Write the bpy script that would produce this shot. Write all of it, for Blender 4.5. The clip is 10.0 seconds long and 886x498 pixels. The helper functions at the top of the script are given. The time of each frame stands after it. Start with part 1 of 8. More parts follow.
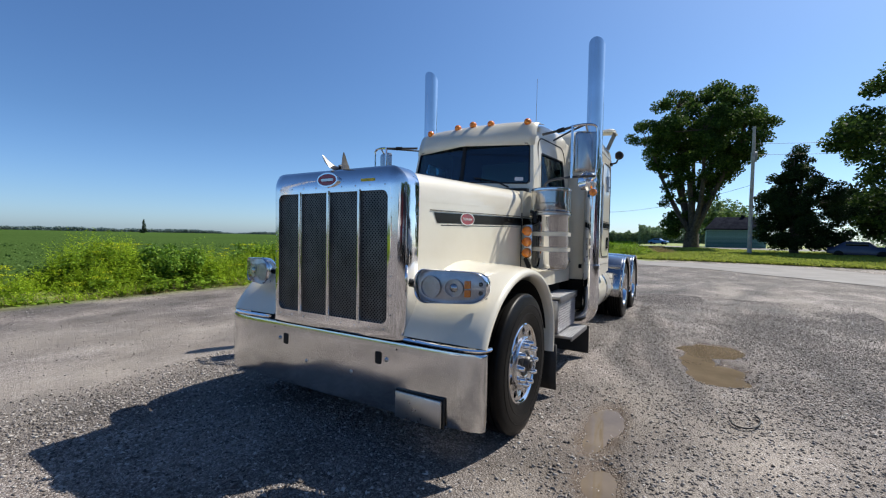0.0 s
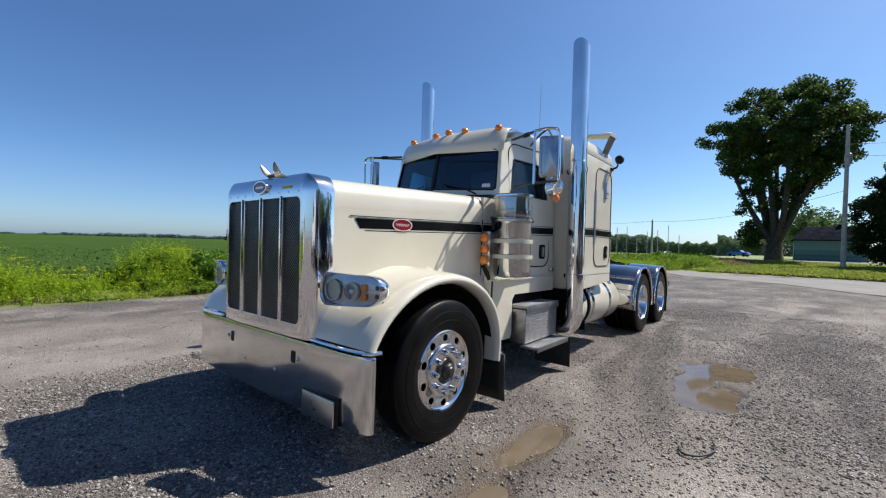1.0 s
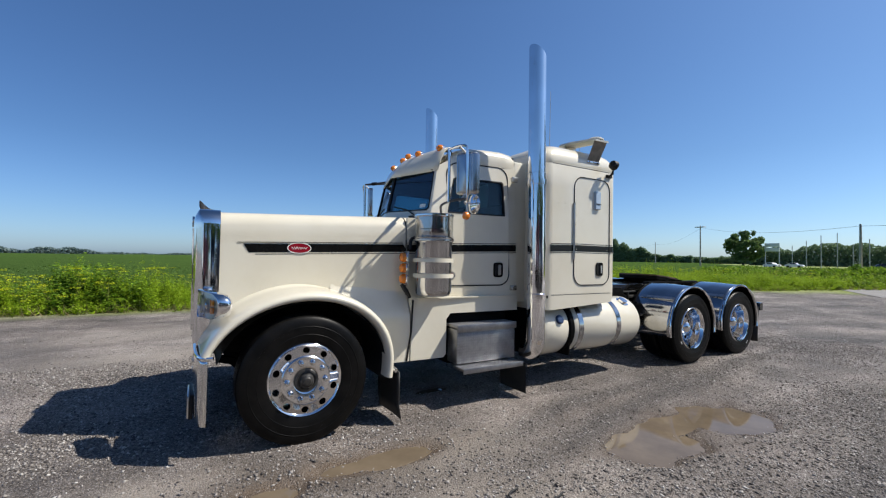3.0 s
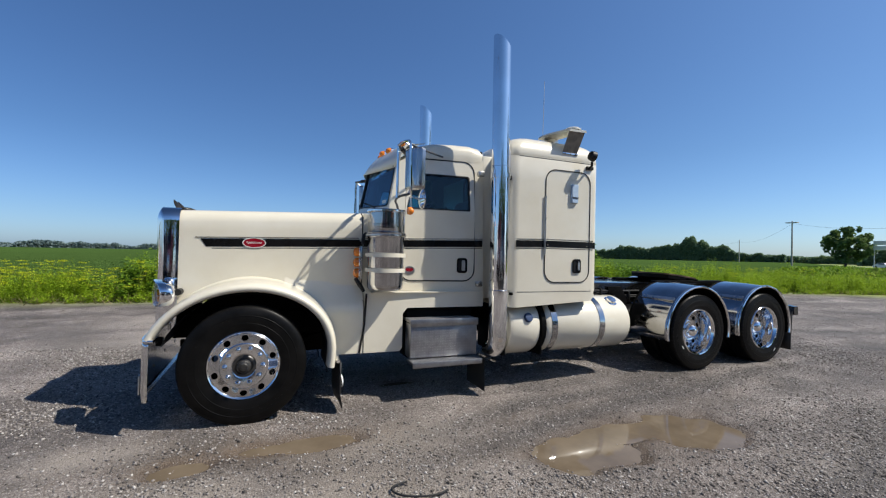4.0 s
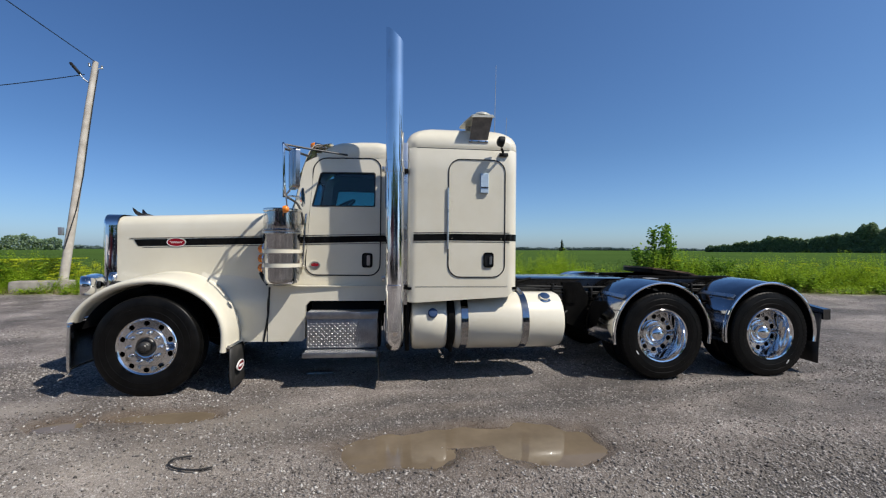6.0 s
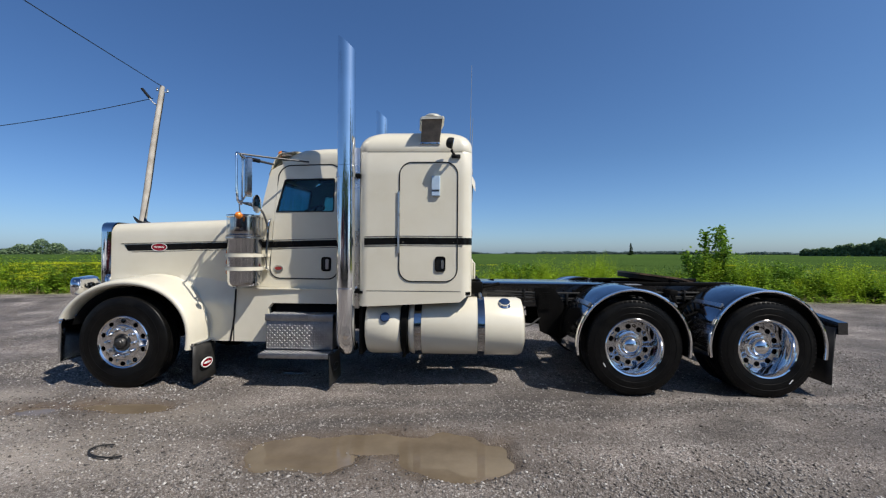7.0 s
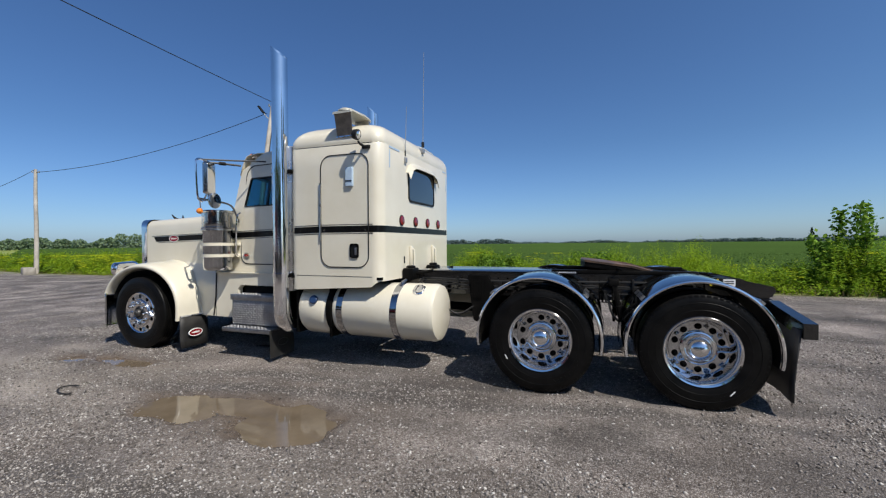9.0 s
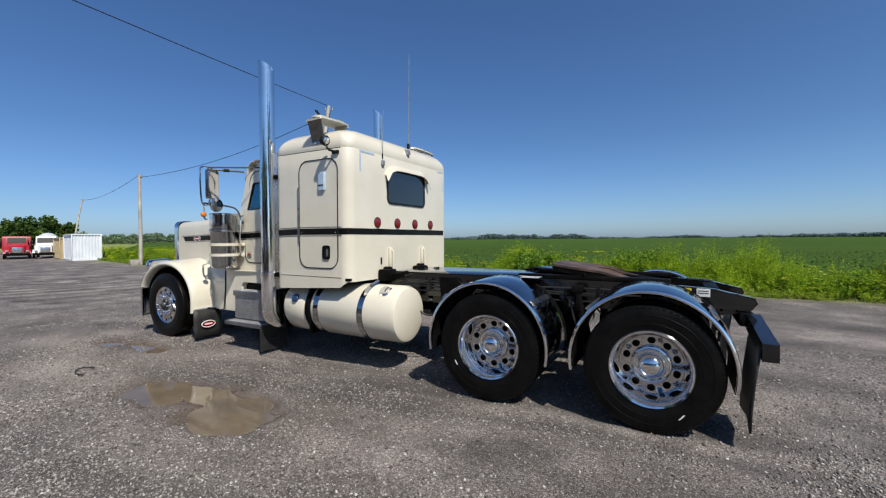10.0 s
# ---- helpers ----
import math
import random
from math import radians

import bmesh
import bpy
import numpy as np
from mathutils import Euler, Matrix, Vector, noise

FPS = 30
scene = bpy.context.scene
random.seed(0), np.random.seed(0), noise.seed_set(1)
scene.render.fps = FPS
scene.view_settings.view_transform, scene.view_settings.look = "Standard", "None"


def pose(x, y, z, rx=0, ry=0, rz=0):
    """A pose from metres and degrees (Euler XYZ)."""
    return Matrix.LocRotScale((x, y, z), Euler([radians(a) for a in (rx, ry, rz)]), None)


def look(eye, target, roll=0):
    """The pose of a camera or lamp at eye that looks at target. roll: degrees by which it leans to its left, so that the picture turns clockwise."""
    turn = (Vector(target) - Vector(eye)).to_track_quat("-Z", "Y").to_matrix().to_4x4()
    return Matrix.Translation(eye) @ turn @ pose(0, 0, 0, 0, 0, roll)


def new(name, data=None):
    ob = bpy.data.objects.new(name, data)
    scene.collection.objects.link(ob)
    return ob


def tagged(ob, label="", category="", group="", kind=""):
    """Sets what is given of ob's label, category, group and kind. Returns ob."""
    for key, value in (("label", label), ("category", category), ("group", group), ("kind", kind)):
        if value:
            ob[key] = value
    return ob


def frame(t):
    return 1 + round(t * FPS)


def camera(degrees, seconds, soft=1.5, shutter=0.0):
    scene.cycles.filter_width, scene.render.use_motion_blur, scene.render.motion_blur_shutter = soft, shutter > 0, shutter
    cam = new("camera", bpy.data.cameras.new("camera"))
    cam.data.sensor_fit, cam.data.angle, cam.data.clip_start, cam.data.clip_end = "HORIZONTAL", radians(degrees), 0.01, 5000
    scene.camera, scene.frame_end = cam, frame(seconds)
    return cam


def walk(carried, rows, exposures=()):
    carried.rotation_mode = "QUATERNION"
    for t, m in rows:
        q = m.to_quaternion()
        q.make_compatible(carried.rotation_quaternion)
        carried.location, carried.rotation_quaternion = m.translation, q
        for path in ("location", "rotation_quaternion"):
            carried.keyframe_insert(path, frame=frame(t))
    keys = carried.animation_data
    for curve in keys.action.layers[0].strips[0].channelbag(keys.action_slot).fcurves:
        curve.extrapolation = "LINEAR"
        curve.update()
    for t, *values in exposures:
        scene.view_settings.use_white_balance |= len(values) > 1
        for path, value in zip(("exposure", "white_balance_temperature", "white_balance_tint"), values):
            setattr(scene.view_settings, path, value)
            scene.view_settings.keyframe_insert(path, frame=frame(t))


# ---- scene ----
cam = camera(93.6, 10.0, soft=1.2)
PATH = [
    (0, (-3.033, -2.268, 1.418), (-1.311, -1.252, 1.362), 1.1),
    (0.5, (-2.719, -2.67, 1.431), (-1.067, -1.542, 1.391), 1.6),
    (1, (-2.461, -3.144, 1.414), (-0.908, -1.884, 1.395), 1.6),
    (1.5, (-2.144, -3.589, 1.418), (-0.709, -2.195, 1.427), 1.0),
    (2, (-1.737, -3.961, 1.468), (-0.432, -2.446, 1.501), 0.6),
    (2.5, (-1.292, -4.368, 1.499), (-0.131, -2.741, 1.54), 0.6),
    (4, (0.204, -5.266, 1.492), (0.952, -3.411, 1.517), 1.1),
    (4.5, (0.759, -5.433, 1.54), (1.373, -3.53, 1.551), 1.0),
    (5, (1.329, -5.647, 1.511), (1.812, -3.707, 1.529), 0.7),
    (5.5, (1.919, -5.716, 1.503), (2.276, -3.749, 1.51), 0.5),
    (6, (2.522, -5.847, 1.497), (2.753, -3.86, 1.499), 0.2),
    (7.5, (4.381, -5.793, 1.497), (4.152, -3.807, 1.524), 0.1),
    (8, (4.991, -5.672, 1.488), (4.605, -3.71, 1.499), -0.1),
    (8.5, (5.632, -5.632, 1.463), (5.108, -3.702, 1.455), -0.2),
    (9, (6.191, -5.455, 1.454), (5.522, -3.571, 1.428), -0.5),
    (9.5, (6.721, -5.188, 1.503), (5.895, -3.367, 1.463), -0.5),
    (10, (7.302, -4.935, 1.532), (6.324, -3.192, 1.484), -0.4),
]
walk(cam, [(t, look(eye, target, roll)) for t, eye, target, roll in PATH], exposures=[(0, 0.30), (1, 0.27), (2.5, 0.20), (4, 0.16), (5.5, 0.09), (7.5, 0.02), (10, 0)])

# ---- world, sun ----
SUN = Vector((0.678, -0.415, 1.0)).normalized()
elev = math.asin(SUN.z)
world = bpy.data.worlds.new("World")
scene.world = world
world.use_nodes = True
wn = world.node_tree
wn.nodes.clear()
sky = wn.nodes.new("ShaderNodeTexSky")
sky.sky_type, sky.sun_disc = "NISHITA", False
sky.sun_elevation, sky.sun_rotation = elev, math.atan2(SUN.x, SUN.y)
sky.altitude, sky.air_density, sky.dust_density, sky.ozone_density = 400, 0.9, 1.1, 3.0
bg = wn.nodes.new("ShaderNodeBackground")
bg.inputs["Strength"].default_value = 0.095
wo = wn.nodes.new("ShaderNodeOutputWorld")
hs = wn.nodes.new("ShaderNodeHueSaturation")
hs.inputs["Saturation"].default_value = 1.08
wn.links.new(sky.outputs[0], hs.inputs["Color"])
tint = wn.nodes.new("ShaderNodeMixRGB")
tint.blend_type = "MULTIPLY"
tint.inputs[0].default_value = 1.0
up = wn.nodes.new("ShaderNodeSeparateXYZ")
wn.links.new(wn.nodes.new("ShaderNodeTexCoord").outputs["Generated"], up.inputs[0])
grade = wn.nodes.new("ShaderNodeValToRGB")
stops = [(0.0, (0.93, 1.14, 1.46)), (0.07, (0.86, 1.05, 1.28)), (0.22, (0.775, 0.965, 1.145)), (0.52, (0.79, 0.98, 1.18)), (0.8, (0.46, 0.57, 0.70)), (1.0, (0.36, 0.45, 0.56))]
while len(grade.color_ramp.elements) < len(stops):
    grade.color_ramp.elements.new(0.5)
for e, (p, c) in zip(grade.color_ramp.elements, stops):
    e.position, e.color = p, (*c, 1.0)
wn.links.new(up.outputs["Z"], grade.inputs[0])
wn.links.new(grade.outputs[0], tint.inputs[2])
wn.links.new(hs.outputs[0], tint.inputs[1])
# the sky brightens and pales towards the sun's side
glow = wn.nodes.new("ShaderNodeVectorMath")
glow.operation = "DOT_PRODUCT"
glow.inputs[1].default_value = SUN
wn.links.new(up.inputs[0].links[0].from_socket, glow.inputs[0])
gain = wn.nodes.new("ShaderNodeVectorMath")
gain.operation = "MULTIPLY_ADD"
gain.inputs[1].default_value, gain.inputs[2].default_value = (0.24, 0.20, 0.11), (1.01, 1.01, 1.02)
wn.links.new(glow.outputs["Value"], gain.inputs[0])
aureole = wn.nodes.new("ShaderNodeVectorMath")
aureole.operation = "MULTIPLY"
wn.links.new(tint.outputs[0], aureole.inputs[0])
wn.links.new(gain.outputs[0], aureole.inputs[1])
wn.links.new(aureole.outputs[0], bg.inputs[0])
wn.links.new(bg.outputs[0], wo.inputs[0])
sun_data = bpy.data.lights.new("sun", "SUN")
sun_data.energy, sun_data.angle, sun_data.color = 5.0, radians(0.53), (1.0, 0.95, 0.87)
sun = new("sun", sun_data)
sun.matrix_world = look((20, -10, 30), Vector((20, -10, 30)) - SUN)

# ---- materials ----


def nodes_of(name):
    m = bpy.data.materials.new(name)
    m.use_nodes = True
    nt = m.node_tree
    return m, nt, nt.nodes["Principled BSDF"]


def noise_node(nt, scale, detail=4.0, rough=0.55, vec=None):
    n = nt.nodes.new("ShaderNodeTexNoise")
    n.inputs["Scale"].default_value, n.inputs["Detail"].default_value, n.inputs["Roughness"].default_value = scale, detail, rough
    if vec:
        nt.links.new(vec, n.inputs["Vector"])
    return n


def ramp(nt, fac, stops):
    r = nt.nodes.new("ShaderNodeValToRGB")
    el = r.color_ramp.elements
    while len(el) < len(stops):
        el.new(0.5)
    for e, (p, c) in zip(el, stops):
        e.position, e.color = p, (*c, 1.0)
    nt.links.new(fac, r.inputs[0])
    return r.outputs[0]


def mix(nt, fac, a, b, kind="MIX"):
    n = nt.nodes.new("ShaderNodeMixRGB")
    n.blend_type = kind
    for sock, v in zip(n.inputs, (fac, a, b)):
        if isinstance(v, (int, float)):
            sock.default_value = v
        elif isinstance(v, tuple):
            sock.default_value = (*v, 1.0)
        else:
            nt.links.new(v, sock)
    return n.outputs[0]


def maths(nt, op, a, b=0.0):
    n = nt.nodes.new("ShaderNodeMath")
    n.operation = op
    for sock, v in zip(n.inputs, (a, b)):
        if isinstance(v, (int, float)):
            sock.default_value = v
        else:
            nt.links.new(v, sock)
    return n.outputs[0]


def bump(nt, bsdf, height, strength, dist=0.01):
    n = nt.nodes.new("ShaderNodeBump")
    n.inputs["Strength"].default_value, n.inputs["Distance"].default_value = strength, dist
    nt.links.new(height, n.inputs["Height"])
    nt.links.new(n.outputs[0], bsdf.inputs["Normal"])


def surface(name, c1, c2, scale=6.0, rough=0.5, metal=0.0, grain=80.0, relief=0.1, coat=0.0, rough_var=0.12, spec=0.5):
    """A plain worn surface: two tones at a large scale, grain at a fine one, uneven gloss."""
    m, nt, b = nodes_of(name)
    tc = nt.nodes.new("ShaderNodeTexCoord").outputs["Object"]
    big, fine = noise_node(nt, scale, 5, 0.6, tc), noise_node(nt, grain, 3, 0.5, tc)
    col = ramp(nt, big.outputs[0], [(0.35, c1), (0.68, c2)])
    col = mix(nt, 0.12, col, fine.outputs[0], "OVERLAY")
    nt.links.new(col, b.inputs["Base Color"])
    r = maths(nt, "MULTIPLY_ADD", big.outputs[0], rough_var)
    r.node.inputs[2].default_value = rough - rough_var / 2
    nt.links.new(r, b.inputs["Roughness"])
    b.inputs["Metallic"].default_value = metal
    b.inputs["Specular IOR Level"].default_value = spec
    b.inputs["Coat Weight"].default_value, b.inputs["Coat Roughness"].default_value = coat, 0.04
    if relief:
        bump(nt, b, fine.outputs[0], relief, 0.004)
    return m


CREAM = surface("cream_paint", (0.70, 0.65, 0.52), (0.745, 0.70, 0.575), 2.5, 0.32, 0, 300, 0.0, 0.7)
CHROME = surface("polished_chrome", (0.80, 0.80, 0.80), (0.88, 0.88, 0.89), 3.0, 0.07, 1.0, 120, 0.012, 0, 0.06)
STEEL = surface("brushed_steel", (0.52, 0.52, 0.52), (0.66, 0.66, 0.66), 5.0, 0.28, 1.0, 160, 0.04)
BUMPER = surface("bumper_chrome", (0.68, 0.68, 0.675), (0.80, 0.80, 0.795), 3.0, 0.13, 1.0, 200, 0.02, 0, 0.14)
FENDER = surface("stainless_fender", (0.40, 0.40, 0.41), (0.54, 0.54, 0.55), 4.0, 0.10, 1.0, 160, 0.012, 0, 0.08)
TREADLUG = surface("tread_lug", (0.36, 0.36, 0.37), (0.47, 0.47, 0.48), 9.0, 0.55, 1.0, 140, 0.05)
ALU = surface("polished_aluminium", (0.50, 0.50, 0.51), (0.66, 0.66, 0.67), 6.0, 0.13, 1.0, 160, 0.02, 0, 0.1)
WHEELALU = surface("wheel_aluminium", (0.68, 0.68, 0.69), (0.80, 0.80, 0.81), 6.0, 0.17, 1.0, 160, 0.02, 0, 0.1)
TREADPLATE = surface("tread_plate", (0.27, 0.27, 0.28), (0.40, 0.40, 0.41), 9.0, 0.42, 1.0, 140, 0.08)
BLACK = surface("black_paint", (0.004, 0.004, 0.004), (0.008, 0.008, 0.008), 4.0, 0.22, 0, 200, 0.03, 0.0, 0.12, 0.22)
GLOSSBLACK = surface("gloss_black_paint", (0.005, 0.005, 0.005), (0.010, 0.010, 0.010), 4.0, 0.14, 0, 200, 0.02, 0.4, 0.1, 0.6)
CHASSIS = surface("chassis_black", (0.003, 0.003, 0.003), (0.008, 0.0075, 0.007), 5.0, 0.5, 0, 90, 0.15, 0, 0.12, 0.06)
RUBBER = surface("tyre_rubber", (0.003, 0.003, 0.003), (0.008, 0.0075, 0.007), 7.0, 0.40, 0, 120, 0.10, 0, 0.18, 0.14)
FLAP = surface("mudflap_rubber", (0.012, 0.012, 0.012), (0.030, 0.028, 0.026), 5.0, 0.6, 0, 120, 0.1)
DARK = surface("dark_plastic", (0.006, 0.006, 0.006), (0.014, 0.014, 0.014), 8.0, 0.5, 0, 80, 0.1, 0, 0.12, 0.3)
MESHDARK = surface("grille_mesh_grey", (0.10, 0.10, 0.103), (0.17, 0.17, 0.173), 8.0, 0.35, 0.8)
AMBER = surface("amber_lens", (0.75, 0.19, 0.01), (0.85, 0.26, 0.02), 30.0, 0.18, 0, 90, 0.1, 0.6)
HUBGREY = surface("greasy_hub", (0.03, 0.029, 0.028), (0.10, 0.097, 0.092), 14.0, 0.4, 0.5)
RED = surface("red_lens", (0.15, 0.004, 0.008), (0.22, 0.008, 0.014), 30.0, 0.2, 0, 90, 0.1, 0.5)
EMBLEM = surface("red_enamel", (0.22, 0.004, 0.012), (0.30, 0.008, 0.02), 20.0, 0.25, 0, 90, 0, 0.5)
WHITE = surface("white_mark", (0.72, 0.72, 0.70), (0.80, 0.80, 0.78), 20.0, 0.45)
YELLOW = surface("yellow_sticker", (0.62, 0.50, 0.03), (0.7, 0.56, 0.05), 20.0, 0.5)
RUST = surface("rusted_grease_steel", (0.03, 0.02, 0.014), (0.19, 0.115, 0.07), 4.0, 0.5, 0.2, 60, 0.3)
BLUEGREY = surface("blue_film", (0.36, 0.48, 0.62), (0.44, 0.56, 0.68), 12.0, 0.55)
WORNPLATE = surface("weathered_plate", (0.17, 0.155, 0.135), (0.27, 0.245, 0.21), 14.0, 0.42, 0.5, 60, 0.12, 0, 0.2)
SLABMETAL = surface("pale_satin_metal", (0.52, 0.50, 0.42), (0.64, 0.62, 0.53), 9.0, 0.40, 0.3, 120, 0.05)
MIRRORBACK = surface("satin_mirror_back", (0.40, 0.40, 0.405), (0.52, 0.52, 0.525), 5.0, 0.24, 1.0, 160, 0.02)
ORNAMENT = surface("dulled_chrome", (0.09, 0.087, 0.083), (0.13, 0.126, 0.12), 8.0, 0.36, 1.0, 160, 0.02)
ARMSTEEL = surface("dull_arm_steel", (0.07, 0.07, 0.072), (0.11, 0.11, 0.112), 8.0, 0.55, 0.7, 160, 0.02)
SEAT = surface("seat_cloth", (0.012, 0.012, 0.014), (0.024, 0.024, 0.026), 10.0, 0.85)
LAMPGREY = surface("lamp_housing", (0.40, 0.41, 0.44), (0.56, 0.57, 0.60), 9.0, 0.30, 0.8, 40, 0.1)
HEAD = surface("reflector", (0.75, 0.76, 0.78), (0.86, 0.87, 0.88), 12.0, 0.12, 0.9, 40, 0.05)
CONCRETE = surface("old_concrete", (0.24, 0.215, 0.18), (0.38, 0.35, 0.30), 3.0, 0.85, 0, 50, 0.35)
WOODPOLE = surface("weathered_wood", (0.36, 0.32, 0.27), (0.58, 0.53, 0.46), 2.0, 0.85, 0, 40, 0.4)
CABLE = surface("cable", (0.012, 0.012, 0.012), (0.02, 0.02, 0.02), 5.0, 0.6)
GREYMETAL = surface("galvanised", (0.34, 0.35, 0.36), (0.46, 0.47, 0.48), 4.0, 0.45, 0.7)
BARK = surface("bark", (0.05, 0.04, 0.03), (0.13, 0.105, 0.08), 4.0, 0.9, 0, 20, 0.6)


def glass(name, tint, gloss=0.04):
    m, nt, b = nodes_of(name)
    nt.nodes.remove(b)
    out = nt.nodes["Material Output"]
    tr, gl, mx, fr = (nt.nodes.new(k) for k in ("ShaderNodeBsdfTransparent", "ShaderNodeBsdfGlossy", "ShaderNodeMixShader", "ShaderNodeLayerWeight"))
    tr.inputs[0].default_value = (*tint, 1)
    gl.inputs["Roughness"].default_value = 0.01
    gl.inputs["Color"].default_value = (0.9, 0.93, 0.95, 1)
    fac = maths(nt, "MULTIPLY_ADD", maths(nt, "POWER", fr.outputs["Facing"], 5.0), 0.95)
    fac.node.inputs[2].default_value = gloss
    nt.links.new(fac, mx.inputs[0])
    nt.links.new(tr.outputs[0], mx.inputs[1])
    nt.links.new(gl.outputs[0], mx.inputs[2])
    nt.links.new(mx.outputs[0], out.inputs[0])
    return m


GLASS = glass("teal_window_glass", (0.42, 0.63, 0.65))
# tinted pane whose tint leans blue in place of reflected sky
WINDSCREEN = glass("sky_blued_windscreen", (0.40, 0.58, 0.68), 0.07)
CLEAR = glass("clear_lens", (0.92, 0.93, 0.94))
SMOKED = glass("smoked_window_glass", (0.03, 0.035, 0.04))
INTAKE = glass("smoked_clear_band", (0.82, 0.81, 0.80), 0.07)


def leaf_material(name, dark, light, yellow=None):
    """Foliage: each leaf its own tone, a little light passing through."""
    m, nt, b = nodes_of(name)
    geo = nt.nodes.new("ShaderNodeNewGeometry")
    tc = nt.nodes.new("ShaderNodeTexCoord").outputs["Object"]
    n = noise_node(nt, 0.9, 3, 0.6, tc)
    stops = [(0.0, dark), (0.75, light)] + ([(1.0, yellow)] if yellow else [(1.0, light)])
    col = ramp(nt, geo.outputs["Random Per Island"], stops)
    col = mix(nt, 0.35, col, ramp(nt, n.outputs[0], [(0.3, dark), (0.7, light)]))
    nt.links.new(col, b.inputs["Base Color"])
    b.inputs["Roughness"].default_value = 0.55
    b.inputs["Specular IOR Level"].default_value = 0.15
    tl, mx, out = nt.nodes.new("ShaderNodeBsdfTranslucent"), nt.nodes.new("ShaderNodeMixShader"), nt.nodes["Material Output"]
    nt.links.new(col, tl.inputs[0])
    mx.inputs[0].default_value = 0.38
    nt.links.new(b.outputs[0], mx.inputs[1])
    nt.links.new(tl.outputs[0], mx.inputs[2])
    nt.links.new(mx.outputs[0], out.inputs[0])
    return m


WEED = leaf_material("weed_leaves", (0.13, 0.235, 0.014), (0.36, 0.51, 0.03), (0.50, 0.60, 0.06))
WEEDDARK = leaf_material("dark_weed_leaves", (0.06, 0.13, 0.013), (0.25, 0.41, 0.035), (0.46, 0.58, 0.07))
STRAW = leaf_material("dry_stalks", (0.16, 0.13, 0.06), (0.34, 0.28, 0.14), (0.46, 0.38, 0.20))
UMBEL = leaf_material("weed_flowers", (0.40, 0.46, 0.02), (0.56, 0.60, 0.03), (0.68, 0.68, 0.05))
GRASSY = leaf_material("grass_blades", (0.08, 0.13, 0.025), (0.22, 0.28, 0.05), (0.36, 0.33, 0.12))
LAWN = leaf_material("mown_grass", (0.24, 0.30, 0.05), (0.40, 0.46, 0.085), (0.52, 0.50, 0.15))
BUSH = leaf_material("bush_leaves", (0.06, 0.13, 0.018), (0.19, 0.34, 0.035), (0.34, 0.48, 0.07))
TREE = leaf_material("tree_leaves", (0.018, 0.042, 0.010), (0.085, 0.15, 0.028), (0.20, 0.28, 0.06))
TREEDARK = leaf_material("dark_tree_leaves", (0.012, 0.026, 0.009), (0.036, 0.068, 0.019), (0.06, 0.095, 0.026))
# far foliage: distance haze is put into these paler, bluer leaf colours
WOODS = leaf_material("haze_paled_woods_leaves", (0.12, 0.18, 0.11), (0.25, 0.335, 0.19), (0.33, 0.42, 0.22))
HAZYWOODS = leaf_material("haze_tinted_woods_leaves", (0.13, 0.18, 0.18), (0.22, 0.29, 0.28), (0.27, 0.34, 0.31))
FARTREE = leaf_material("haze_paled_tree_leaves", (0.065, 0.115, 0.045), (0.19, 0.28, 0.09), (0.28, 0.37, 0.13))
CROP = leaf_material("soy_leaves", (0.075, 0.135, 0.03), (0.12, 0.20, 0.042), (0.15, 0.24, 0.052))


